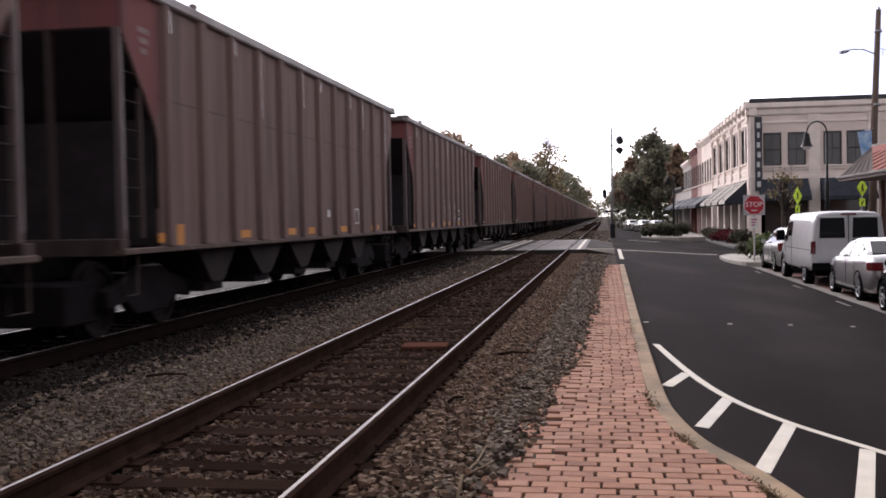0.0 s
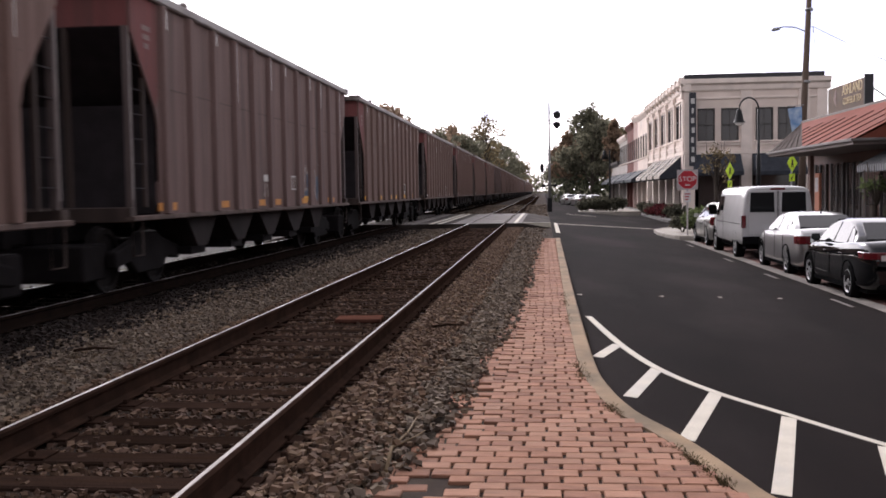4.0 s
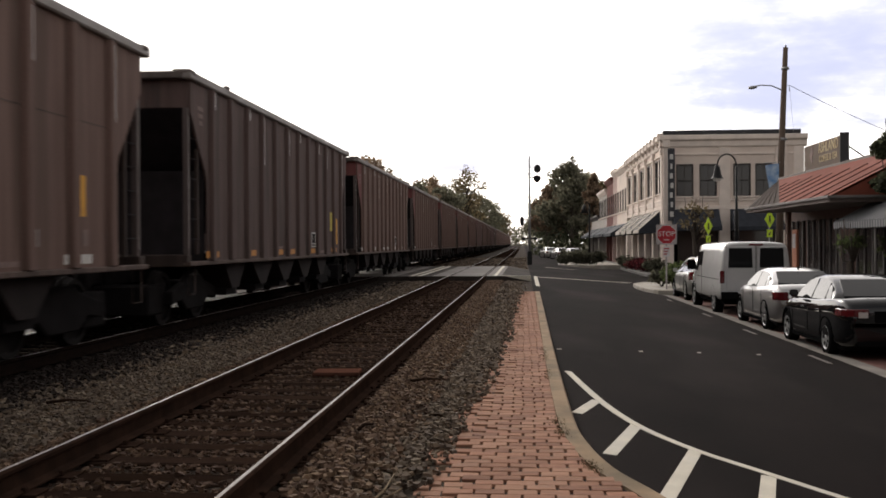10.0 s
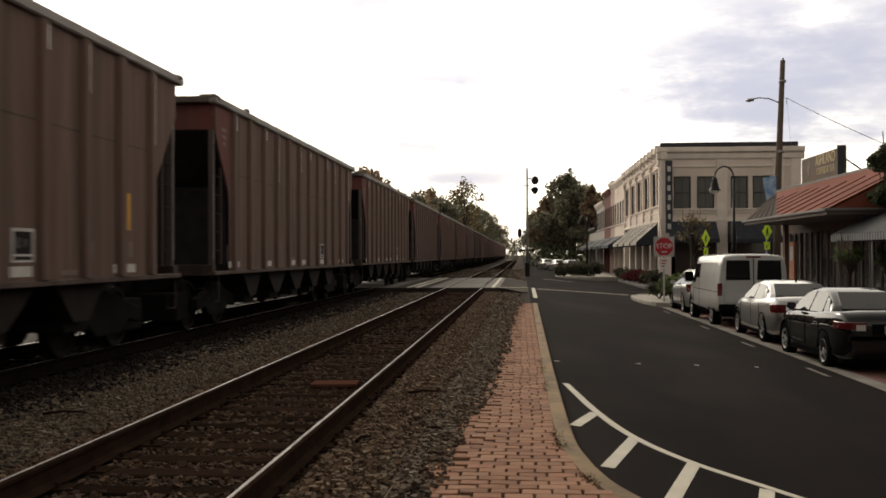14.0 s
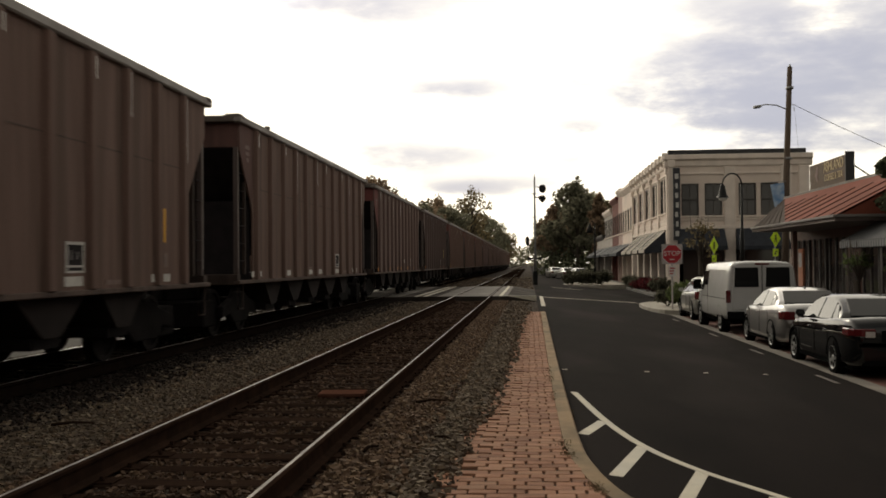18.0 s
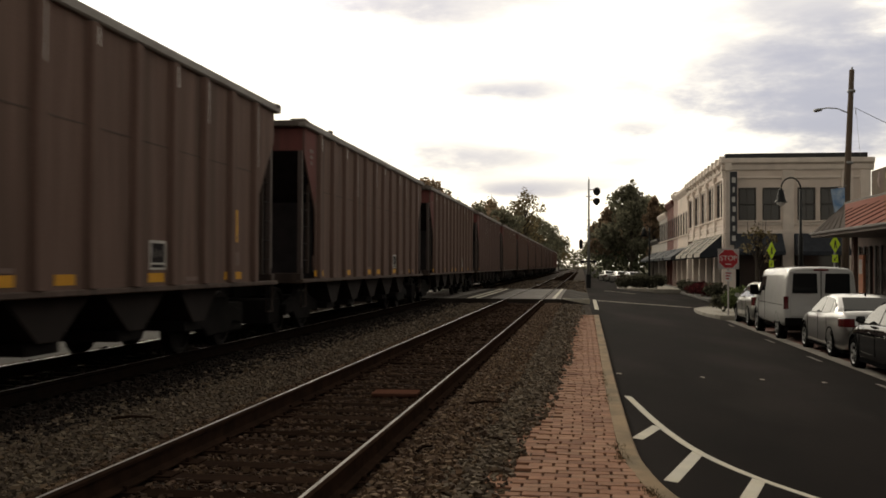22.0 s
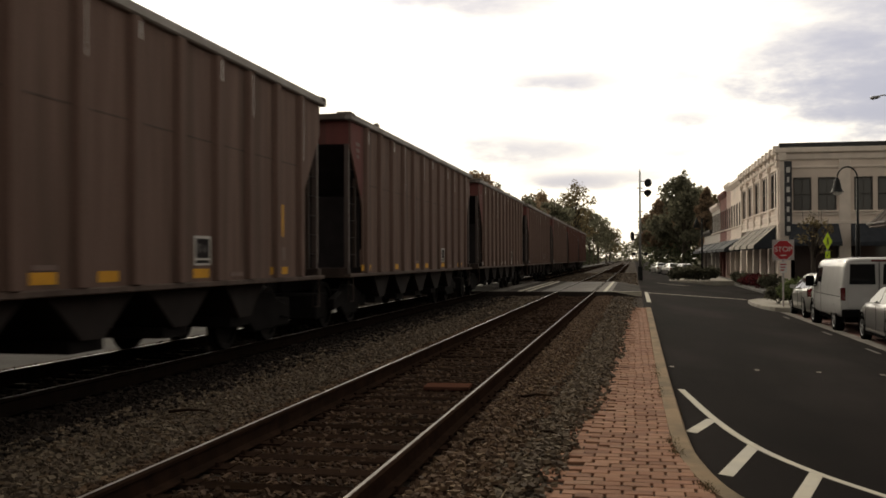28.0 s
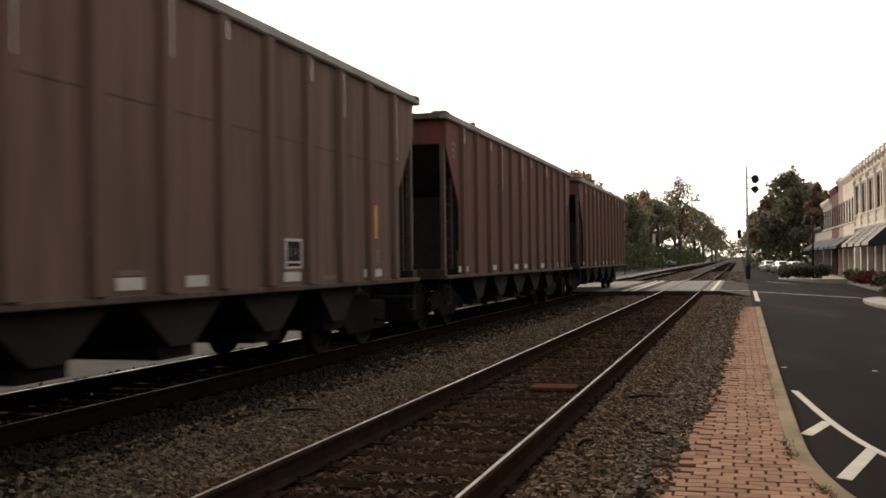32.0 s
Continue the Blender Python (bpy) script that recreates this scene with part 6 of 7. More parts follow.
part("shade", Shape().rings([[(-0.86 + r * math.cos(a * math.pi / 10), r * math.sin(a * math.pi / 10), z) for a in range(20)] for r, z in bell], caps=False), M["black_iron"], lamp, "black bell shade")
part("glass", Shape().rings([[(-0.86 + r * math.cos(a * math.pi / 10), r * math.sin(a * math.pi / 10), z) for a in range(20)] for r, z in ((0.23, 4.95), (0.18, 4.82), (0.08, 4.76))]), M["sign_white"], lamp)

pole = thing("utility_pole", "tall brown wooden utility pole with a cobra-head lamp", "utility pole", pose(12.6, 52.0, SIDE_Z))
part("pole", Shape().tube([(0, 0, -0.3), (0.14, 0, 6), (0.38, 0, 11.6)], [0.19, 0.16, 0.12], 12), M["pole_wood"], pole)
part("arm", Shape().tube([(0.3, 0, 9.45), (-0.3, 0, 9.72), (-0.8, 0, 9.76), (-1.15, 0, 9.70)], 0.03, 8), M["galv"], pole)
part("lamp_head", Shape().rings([[(x, w * math.cos(a * math.pi / 6), z + hh * math.sin(a * math.pi / 6)) for a in range(12)] for x, w, z, hh in ((-1.0, 0.05, 9.70, 0.05), (-1.1, 0.12, 9.67, 0.08), (-1.3, 0.15, 9.64, 0.09), (-1.42, 0.08, 9.63, 0.06))]), M["galv"], pole)
part("insulator", Shape().tube([(0.38, 0, 11.5), (0.39, 0, 11.72)], 0.05, 8), M["galv"], pole)
for z in (10.5, 7.0):
    part("clamp", Shape().tube([(0.034 * z, 0, z), (0.034 * z, 0, z + 0.12)], 0.19, 10), M["galv"], pole)
bn = thing("banner_flag", "blue and white cloth banner hanging from the pole", "banner", pose(12.62, 51.8, 4.2))
part("rod", Shape().tube([(0.05, 0, 1.1), (-0.75, -0.02, 1.05)], 0.015, 6), M["galv"], bn)
cloth = Shape()
cloth.rings([[(-0.02, 0.05, z), (-0.2 - 0.1 * (1 - z), 0.0, z), (-0.42 - 0.08 * z, 0.08, z - 0.05), (-0.68 + 0.16 * (0.9 - z), 0.02, z - 0.08 * z)] for z in (1.02, 0.75, 0.45, 0.1, -0.2, -0.45)], close=False, caps=False)
part("cloth", cloth, M["banner"], bn)

wire = thing("wire", "thin dark overhead wire running from the pole over the cafe", "wire")
WIRE_A, WIRE_B = Vector((13.16, 52.0, 9.11)), Vector((18.2, 45.0, 4.86))
part("strand", Shape().tube([tuple(WIRE_A.lerp(WIRE_B, i / 12) - Vector((0, 0, 0.5 * (i / 12) * (1 - i / 12)))) for i in range(13)], 0.014, 5), M["black_iron"], wire)
part("insulator", Shape().tube([(WIRE_A.x - 0.35, 52.0, WIRE_A.z - 0.02), (WIRE_A.x, 52.0, WIRE_A.z), (WIRE_A.x, 52.0, WIRE_A.z - 0.3)], 0.02, 6), M["galv"], wire)
part("down_lead", Shape().tube([(WIRE_A.x, 52.0, WIRE_A.z), (WIRE_A.x + 0.2, 52.0, WIRE_A.z - 2.3)], 0.006, 4), M["galv"], wire)

# signal mast at the crossing
mast = thing("crossing_signal", "tall grey crossing signal mast with round signal heads", "railway signal", pose(0.42, 75.0, -0.22))
part("mast", Shape().tube([(0, 0, 0), (0, 0, 4), (0, 0, 7.85)], [0.11, 0.085, 0.06], 10), M["galv"], mast)
part("base_box", Shape().box(-0.17, 0.17, -0.16, 0.16, 0, 1.0), M["black_iron"], mast, bevel=0.03)
part("finial", Shape().tube([(0, 0, 7.8), (0, 0, 8.05)], [0.05, 0.01], 6), M["galv"], mast)
for dx, z, tilt in ((0.58, 7.0, 0), (0.56, 6.3, 55)):
    hd = part("signal_head", Shape().prism([(0.26 * math.cos(a * math.pi / 8), 0.30 * math.sin(a * math.pi / 8)) for a in range(16)], "y", -0.05, 0.05), M["black_iron"], mast, at=pose(dx, 0, z, tilt, 0, 0))
    part("hood", Shape().tube([(0, -0.05, 0), (0, -0.3, 0)], 0.12, 10), M["black_iron"], hd)
    part("arm", Shape().box(-dx, -0.05, -0.025, 0.025, 0.1, 0.15), M["black_iron"], hd)
for z in (6.6, 4.9, 3.4):
    part("bracket", Shape().box(-0.22, 0.22, -0.03, 0.03, z, z + 0.06), M["galv"], mast)
lt = part("flasher_arm", Shape().box(-0.55, 0.55, -0.06, 0.0, 1.85, 1.95), M["black_iron"], mast)
for x in (-0.42, 0.42):
    part("flasher", Shape().prism([(x + 0.13 * math.cos(a * math.pi / 8), 1.9 + 0.13 * math.sin(a * math.pi / 8)) for a in range(16)], "y", -0.12, -0.06), M["black_iron"], lt)
sig2 = thing("signal_head", "black signal head on a bracket beside the mast", "railway signal", pose(-0.13, 75.0, -0.2))
part("post", Shape().tube([(0.55, 0, 3.3), (0, 0, 3.3), (0, 0, 2.9)], 0.035, 8), M["galv"], sig2)
part("head", Shape().prism([(0.0, 2.75), (0.16, 3.0), (0.14, 3.35), (0.0, 3.55), (-0.16, 3.35), (-0.14, 3.0)], "y", -0.12, 0.12), M["black_iron"], sig2, bevel=0.03)
lp2 = thing("street_lamp", "slim black lamp post on the planted island", "street lamp", pose(5.35, 84.5, -0.42))
part("post", Shape().tube([(0, 0, 0), (0, 0, 4.9)], [0.09, 0.06], 10), M["black_iron"], lp2)
part("lamp_head", Shape().tube([(-0.4, 0, 4.2), (-0.4, 0, 4.75), (-0.4, 0, 4.95)], [0.3, 0.16, 0.05], 10), M["black_iron"], lp2)
part("arm", Shape().tube([(0, 0, 4.9), (-0.2, 0, 5.15), (-0.4, 0, 4.95)], 0.03, 6), M["black_iron"], lp2)


# ---- cars ----
def paint_mat(name, c, metal=0.6, rough=0.3, coat=0.8, spec=0.4):
    return material(name, c, tuple(v * 0.9 for v in c), rough=rough, metal=metal, scale=2, fine=200, bump=0.02, dist=0.001, coat=coat, spec=spec)


M["paint_black"] = paint_mat("paint_black", (0.006, 0.0066, 0.0072), 0.0, 0.6, 1.0, 0.0)
M["paint_silver"] = paint_mat("paint_silver", (0.50, 0.49, 0.485), 0.9, 0.28, 1.0)
M["paint_van"] = paint_mat("paint_van", (0.46, 0.45, 0.44), 0.0, 0.5, 1.0)
M["paint_pale"] = paint_mat("paint_pale", (0.50, 0.50, 0.47), 0.85, 0.3, 1.0)
M["paint_blue"] = paint_mat("paint_blue", (0.10, 0.13, 0.18), 0.5, 0.3)
M["car_glass"] = glass_material("car_glass", (0.012, 0.0125, 0.013), 0.03, 0.1)
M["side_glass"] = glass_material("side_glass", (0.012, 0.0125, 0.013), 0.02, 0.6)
M["tyre"] = material("tyre", (0.010, 0.010, 0.010), (0.007, 0.007, 0.007), spec=0.0, rough=0.85, scale=6, fine=120, bump=0.2)
M["alloy"] = material("alloy", (0.34, 0.335, 0.33), (0.25, 0.25, 0.245), rough=0.25, metal=0.1, scale=6, fine=100, bump=0.03)
M["tail_red"] = material("tail_red", (0.12, 0.007, 0.010), (0.085, 0.006, 0.008), rough=0.2, scale=4, fine=60, bump=0.0, coat=1.0)
M["trim_black"] = material("trim_black", (0.009, 0.009, 0.0095), (0.006, 0.006, 0.006), spec=0.0, rough=0.6, scale=4, fine=80, bump=0.05)
M["clear_lens"] = material("clear_lens", (0.55, 0.5, 0.47), (0.45, 0.41, 0.39), rough=0.2, scale=4, fine=60, bump=0.0, coat=1.0)


def loft(stations):
    """Rings along y from half profiles [(x, z), ...] that run from the sill to the roof's middle."""
    rings = []
    for y, half in stations:
        ring = [(-x, y, z) for x, z in half] + [(x, y, z) for x, z in reversed(half) if x > 1e-4]
        rings.append(ring)
    return Shape().rings(rings)


def wheel_at(parent, x, y, r, w, rim="alloy"):
    sgn = math.copysign(1, x)
    t = part("wheel", Shape().rings([[(x + sgn * dx, y + rr * math.cos(a * math.pi / 12), r + rr * math.sin(a * math.pi / 12)) for a in range(24)] for dx, rr in ((-w, r * 0.7), (-w, r * 0.97), (-w * 0.7, r), (-0.03, r), (0.0, r * 0.96), (0.0, r * 0.68), (-0.03, r * 0.66))], smooth=False, caps=False), M["tyre"], parent)
    part("rim", Shape().rings([[(x + sgn * dx, y + rr * math.cos(a * math.pi / 12), r + rr * math.sin(a * math.pi / 12)) for a in range(24)] for dx, rr in ((-0.02, r * 0.68), (0.004, r * 0.66), (-0.01, r * 0.58), (-0.03, r * 0.2), (0.0, r * 0.14))], smooth=False), M[rim], t)
    for k in range(7):
        a = k * 2 * math.pi / 7
        part("rim_slot", Shape().prism([(y + r * q * math.cos(a + da), r + r * q * math.sin(a + da)) for q, da in ((0.28, -0.1), (0.55, -0.17), (0.55, 0.17), (0.28, 0.1))], "x", x + sgn * -0.012, x + sgn * -0.004), M["trim_black"], t)
    # black ring stands for the shade inside the wheel well
    part("arch", Shape().rings([[(x + sgn * dx, y + rr * math.cos(a * math.pi / 14), r + 0.02 + rr * math.sin(a * math.pi / 14)) for a in range(15)] for dx, rr in ((-0.1, r * 1.17), (0.012, r * 1.17), (0.016, r * 1.12), (-0.02, r * 1.04))], close=False, caps=False), M["trim_black"], t)


def sedan(at, paint, label, tail=1, deck=1.06, name="car", wagon=False):
    """A four-door saloon, 4.8 m long, its tail at y = 0; a wagon carries its roof back over the tail."""
    c = thing(name, label, "car", at, "parked cars")

    def low(y, w, zl, zt, crown=0.02):
        return (y, [(w * 0.90, zl), (w * 0.97, zl + 0.07), (w * 0.998, zl + 0.24), (w, zl + (zt - zl) * 0.45), (w * 0.998, zl + (zt - zl) * 0.66), (w * 0.988, zl + (zt - zl) * 0.76), (w * 0.955, zt - 0.05), (w * 0.925, zt - 0.01), (w * 0.86, zt), (w * 0.5, zt + crown), (0, zt + crown * 1.3)])

    d = deck
    body = loft([low(0.0, 0.70, 0.42, 0.78), low(0.04, 0.80, 0.32, d - 0.09), low(0.16, 0.86, 0.25, d), low(0.6, 0.895, 0.22, d + 0.01), low(1.2, 0.91, 0.2, d - 0.02), low(1.8, 0.915, 0.19, d - 0.06), low(3.0, 0.915, 0.19, d - 0.09), low(3.5, 0.91, 0.19, d - 0.10), low(4.0, 0.885, 0.2, d - 0.17), low(4.45, 0.84, 0.22, d - 0.27), low(4.7, 0.74, 0.28, d - 0.40), low(4.8, 0.60, 0.36, d - 0.52)])
    body_ob = part("body", body, M[paint], c)
    zb = 0.93

    def side(z):
        return 0.86 - (z - zb) * 0.46

    def cab(y, zt):
        z1 = max(zt - 0.055, zb + 0.002)
        return (y, [(side(zb), zb), (side((zb + z1) / 2), (zb + z1) / 2), (side(z1), z1), (side(z1) - 0.09, zt), (0.3, zt + 0.02), (0, zt + 0.025)])

    roof = loft([cab(0.62, d - 0.02), cab(1.0, 1.17), cab(1.35, 1.325), cab(1.75, 1.425), cab(2.2, 1.45), cab(2.6, 1.43), cab(2.9, 1.335), cab(3.3, 1.12), cab(3.7, d - 0.10)])
    if wagon:
        roof = loft([cab(0.10, 1.10), cab(0.20, 1.30), cab(0.34, 1.50), cab(0.9, 1.56), cab(2.0, 1.57), cab(2.6, 1.52), cab(2.95, 1.36), cab(3.3, 1.14), cab(3.7, d - 0.10)])
    part("roof", roof, M[paint], c)
    for s in (-1, 1):
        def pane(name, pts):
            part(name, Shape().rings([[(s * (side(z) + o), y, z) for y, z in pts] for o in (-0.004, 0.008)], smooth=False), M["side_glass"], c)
        if wagon:
            pane("side_window", [(0.42, 1.06), (1.28, 1.03), (1.33, 1.43), (0.58, 1.42)])
            part("roof_rail", Shape().tube([(s * 0.56, 0.6, 1.57), (s * 0.57, 1.4, 1.61), (s * 0.56, 2.3, 1.59)], 0.02, 6), M["trim_black"], c)
        else:
            pane("side_window", [(0.98, 1.04), (1.30, 1.02), (1.33, 1.30), (1.20, 1.25)])
        pane("side_window", [(1.38, 1.015), (2.18, 1.0), (2.14, 1.385), (1.62, 1.365), (1.42, 1.32)])
        pane("side_window", [(2.26, 1.0), (3.28, 0.985), (3.20, 1.08), (2.80, 1.32), (2.58, 1.375), (2.24, 1.385)])
        part("mirror", loft([(3.0, [(0.04, 0.98), (0.10, 1.03), (0.08, 1.12), (0, 1.13)]), (3.12, [(0.03, 1.0), (0.07, 1.04), (0.06, 1.1), (0, 1.11)])]), M[paint], c, at=pose(s * 0.97, 0, 0))
        for y in (1.45, 2.5):
            part("door_handle", Shape().box(s * 0.915 - 0.012, s * 0.915 + 0.012, y, y + 0.17, 0.80, 0.825), M[paint], body_ob)
        for y in (1.34, 2.22, 3.36):
            part("door_gap", Shape().box(s * 0.918 - 0.003, s * 0.918 + 0.003, y - 0.006, y + 0.006, 0.36, 0.93), M["trim_black"], body_ob)
        part("sill_trim", Shape().box(s * 0.885 - 0.02, s * 0.885 + 0.02, 1.35, 3.4, 0.2, 0.27), M["trim_black"], body_ob)
        lo, hi = (0.78, 0.91) if tail == 1 else (0.76, 1.06 if wagon else 0.955)
        plan = [(0.46 if tail == 1 else 0.60, -0.022), (0.71, -0.022), (0.825, 0.03), (0.888, 0.15), (0.912, 0.42 if tail == 1 else 0.25), (0.8, 0.42 if tail == 1 else 0.25), (0.46 if tail == 1 else 0.60, 0.1)]
        tl = Shape().prism([(s * x, y) for x, y in plan], "z", lo, hi)
        t = part("tail_lamp", tl, M["tail_red"], c, "red tail lamp", bevel=0.012)
        if tail == 1:
            part("reverse_lens", Shape().box(s * 0.56 - 0.08, s * 0.56 + 0.08, -0.03, 0.03, 0.76, 0.86), M["clear_lens"], t)
        for y in (1.05, 3.82):
            wheel_at(c, s * 0.905, y, 0.325, 0.2)

    def slope(name, ya, za, yb, zt, wa, wb, m, lift=0.012):
        n = Vector((0, -(zt - za), (yb - ya))).normalized() * lift * (1 if yb > ya else -1)
        pts = [(-wa, ya, za), (wa, ya, za), (wb, yb, zt), (-wb, yb, zt)]
        part(name, Shape().rings([[tuple(Vector(p) + n * q) for p in pts] for q in (-1.5, 1)], smooth=False), m, c)

    if wagon:
        slope("rear_window", 0.12, 1.14, 0.31, 1.46, 0.68, 0.58, M["car_glass"], 0.02)
    else:
        slope("rear_window", 0.70, d + 0.03, 1.36, 1.375, 0.66, 0.55, M["car_glass"], 0.02)
    slope("windscreen", 3.62, d - 0.03, 2.88, 1.39, 0.70, 0.56, M["car_glass"], 0.02)
    part("number_plate", Shape().box(-0.15, 0.15, -0.02, 0.03, 0.70, 0.84), M["mark_faded"], c)
    for i in range(5):
        part("plate_bar", Shape().box(-0.13 + 0.055 * i, -0.095 + 0.055 * i, -0.024, -0.02, 0.74, 0.81), M["trim_black"], c)
    part("bumper_line", Shape().box(-0.74, 0.74, -0.012, 0.06, 0.58, 0.60), M["trim_black"], c)
    part("lower_valance", Shape().box(-0.66, 0.66, 0.03, 0.2, 0.24, 0.40), M["trim_black"], c, bevel=0.02)
    part("badge", Shape().prism([(0.07 * math.cos(a * 0.785), 0.91 + 0.035 * math.sin(a * 0.785)) for a in range(8)], "y", -0.006, 0.03), M["alloy"], c)
    part("plate_recess", Shape().box(-0.36, 0.36, -0.004, 0.02, 0.67, 0.875), M["trim_black"], c)
    if tail == 2:
        part("aerial", Shape().tube([(0, 1.45, 1.43), (0, 1.42, 1.52)], [0.03, 0.006], 6), M["trim_black"], c)
    part("underbody", Shape().box(-0.78, 0.78, 0.3, 4.5, 0.16, 0.3), M["trim_black"], c)
    return c


def van(at, label):
    c = thing("van", label, "van", at, "parked cars")

    def st(y, w, zl, belt, top, k=0.93):
        return (y, [(w * 0.93, zl), (w, zl + 0.12), (w * 1.0, (zl + belt) / 2), (w * 0.995, belt), (w * k * 0.985, belt + (top - belt) * 0.72), (w * k * 0.93, top - 0.07), (w * k * 0.80, top - 0.01), (w * 0.4, top + 0.02), (0, top + 0.025)])

    b = part("body", loft([st(0.0, 0.95, 0.62, 1.15, 2.02), st(0.03, 0.985, 0.5, 1.2, 2.06), st(0.2, 1.0, 0.45, 1.22, 2.09), st(2.0, 1.0, 0.42, 1.22, 2.10), st(3.7, 1.0, 0.42, 1.22, 2.09), st(4.0, 0.995, 0.42, 1.2, 2.05), st(4.35, 0.99, 0.42, 1.18, 1.75), st(4.72, 0.98, 0.42, 1.1, 1.25, 0.97), st(5.2, 0.95, 0.45, 0.95, 1.12, 0.97), st(5.45, 0.90, 0.5, 0.85, 0.98, 0.97)]), M["paint_van"], c)
    for x0, x1 in ((-0.83, -0.045), (0.045, 0.83)):
        dr = part("rear_door", Shape().box(x0, x1, -0.018, 0.04, 0.72, 1.98), M["paint_van"], c, bevel=0.012)
        win = Shape().prism([(x0 + 0.05, 1.37), (x1 - 0.05, 1.37), (x1 - 0.07, 1.93), (x0 + 0.07, 1.93)], "y", -0.03, -0.012)
        part("rear_window", win, M["car_glass"], dr, bevel=0.004)
    part("door_gap", Shape().box(-0.008, 0.008, -0.024, -0.0, 0.72, 1.98), M["trim_black"], c)
    part("door_handle", Shape().box(0.05, 0.16, -0.05, -0.02, 1.1, 1.16), M["trim_black"], c)
    for s in (-1, 1):
        part("tail_lamp", Shape().box(s * 0.93 - 0.07, s * 0.93 + 0.05, -0.02, 0.10, 0.92, 1.28), M["tail_red"], c, "dark red tail lamp", bevel=0.01)
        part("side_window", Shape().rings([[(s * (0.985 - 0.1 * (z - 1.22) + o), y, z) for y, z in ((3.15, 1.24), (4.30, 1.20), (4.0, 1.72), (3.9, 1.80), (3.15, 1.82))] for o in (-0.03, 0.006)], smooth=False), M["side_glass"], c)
        part("body_crease", Shape().box(s * 1.0 - 0.006, s * 1.0 + 0.004, 0.2, 4.0, 1.02, 1.035), M["trim_black"], b)
        part("mirror", Shape().box(s * 1.16 - 0.13, s * 1.16 + 0.13, 4.0, 4.1, 1.22, 1.55), M["trim_black"], c, bevel=0.03)
        part("mirror_arm", Shape().box(s * 1.0 - 0.06, s * 1.0 + 0.1, 4.03, 4.07, 1.3, 1.36), M["trim_black"], c)
        for y in (1.15, 4.65):
            wheel_at(c, s * 0.985, y, 0.37, 0.24)
        for y in (3.1, 4.2):
            part("door_gap", Shape().box(s * 1.002 - 0.003, s * 1.002 + 0.003, y - 0.006, y + 0.006, 0.5, 1.75), M["trim_black"], b)
    part("rear_bumper", Shape().box(-0.98, 0.98, -0.16, 0.05, 0.45, 0.68), M["trim_black"], c, bevel=0.03)
    part("high_stop_lamp", Shape().box(-0.2, 0.2, -0.012, 0.05, 2.0, 2.05), M["tail_red"], c)
    part("windscreen", Shape().rings([[(-0.84, 4.74 + o, 1.27 + o), (0.84, 4.74 + o, 1.27 + o), (0.76, 4.18 + o, 1.95 + o), (-0.76, 4.18 + o, 1.95 + o)] for o in (-0.03, 0.012)], smooth=False), M["car_glass"], c)
    part("underbody", Shape().box(-0.85, 0.85, 0.2, 5.2, 0.3, 0.5), M["trim_black"], c)
    part("number_plate", Shape().box(-0.17, 0.17, -0.175, -0.16, 0.5, 0.64), M["sign_white"], c)
    return c


CAR_X = 5.72 + 0.905
CZ = road_z(5.82) - 0.006
sedan(pose(CAR_X - 0.15, 18.45, CZ, 0, 0, 0), "paint_black", "glossy black four-door saloon car parked at the kerb", 1)
sedan(pose(CAR_X, 23.95, CZ, 0, 0, 0), "paint_silver", "silver four-door saloon car with a roof aerial", 2, 1.08)
van(pose(CAR_X - 0.02, 29.85, CZ), "white panel van with two dark rear windows")
sedan(pose(CAR_X + 0.1, 36.65, CZ), "paint_pale", "pale silver estate car parked in front of the van", 2, wagon=True)
# far parked cars
for x, y, z, turn, p, lab in ((5.9, 112, -0.68, 12, "paint_van", "white car parked beyond the planted island"),
                              (4.75, 117, -0.66, 12, "paint_silver", "silver car parked beyond the planted island"),
                              (3.5, 124, -0.62, 10, "paint_pale", "pale car parked along the far street"),
                              (-17.8, 232, -0.72, 50, "paint_van", "white car parked on the far side street"),
                              (-14.2, 230, -0.72, 50, "paint_blue", "dark blue car parked on the far side street"),
                              (-22.2, 234, -0.72, 50, "paint_van", "white car parked beside the far houses"),
                              (-19.5, 250, -0.72, 50, "paint_pale", "pale car parked on the far side of the tracks")):
    sedan(pose(x, y, z, 0, 0, turn), p, lab, 2)


# ---- planting and distance ----
shrub(pose(6.5, 43.2, -0.5), (0.8, 1.0, 0.6), M["leaf_green"], "bushy green ornamental grass at the kerb corner", 21, 2600, 0.09)
shrub(pose(5.9, 44.6, -0.5), (0.5, 0.6, 0.4), M["leaf_island"], "low dark green shrub at the kerb corner", 22, 800, 0.09)
shrub(pose(7.2, 42.0, -0.5), (0.8, 0.7, 0.5), M["leaf_green"], "low green shrub at the kerb corner", 23, 1000, 0.09)
for i, (x, y, r) in enumerate(((3.45, 84.9, 0.75), (4.2, 84.3, 0.95), (5.0, 84.0, 1.0), (5.8, 83.9, 0.95), (4.2, 88, 1.1), (5.2, 91, 1.1))):
    shrub(pose(x, y, -0.42), (r, r, 0.66), M["leaf_island"], "dark grey-green shrub on the planted island", 30 + i, 1300, 0.11)
for i, (x, y) in enumerate(((8.3, 66.8), (8.2, 69.5), (8.2, 72.0), (8.1, 75.0), (8.1, 78.5), (8.1, 83.0))):
    shrub(pose(x, y, SIDE_Z), (0.75, 0.9, 0.55), M["leaf_red"] if i in (1, 2, 3) else M["leaf_island"], "dark red leafy planter on the pavement" if i in (1, 2, 3) else "dark leafy planter on the pavement", 40 + i, 800, 0.11)
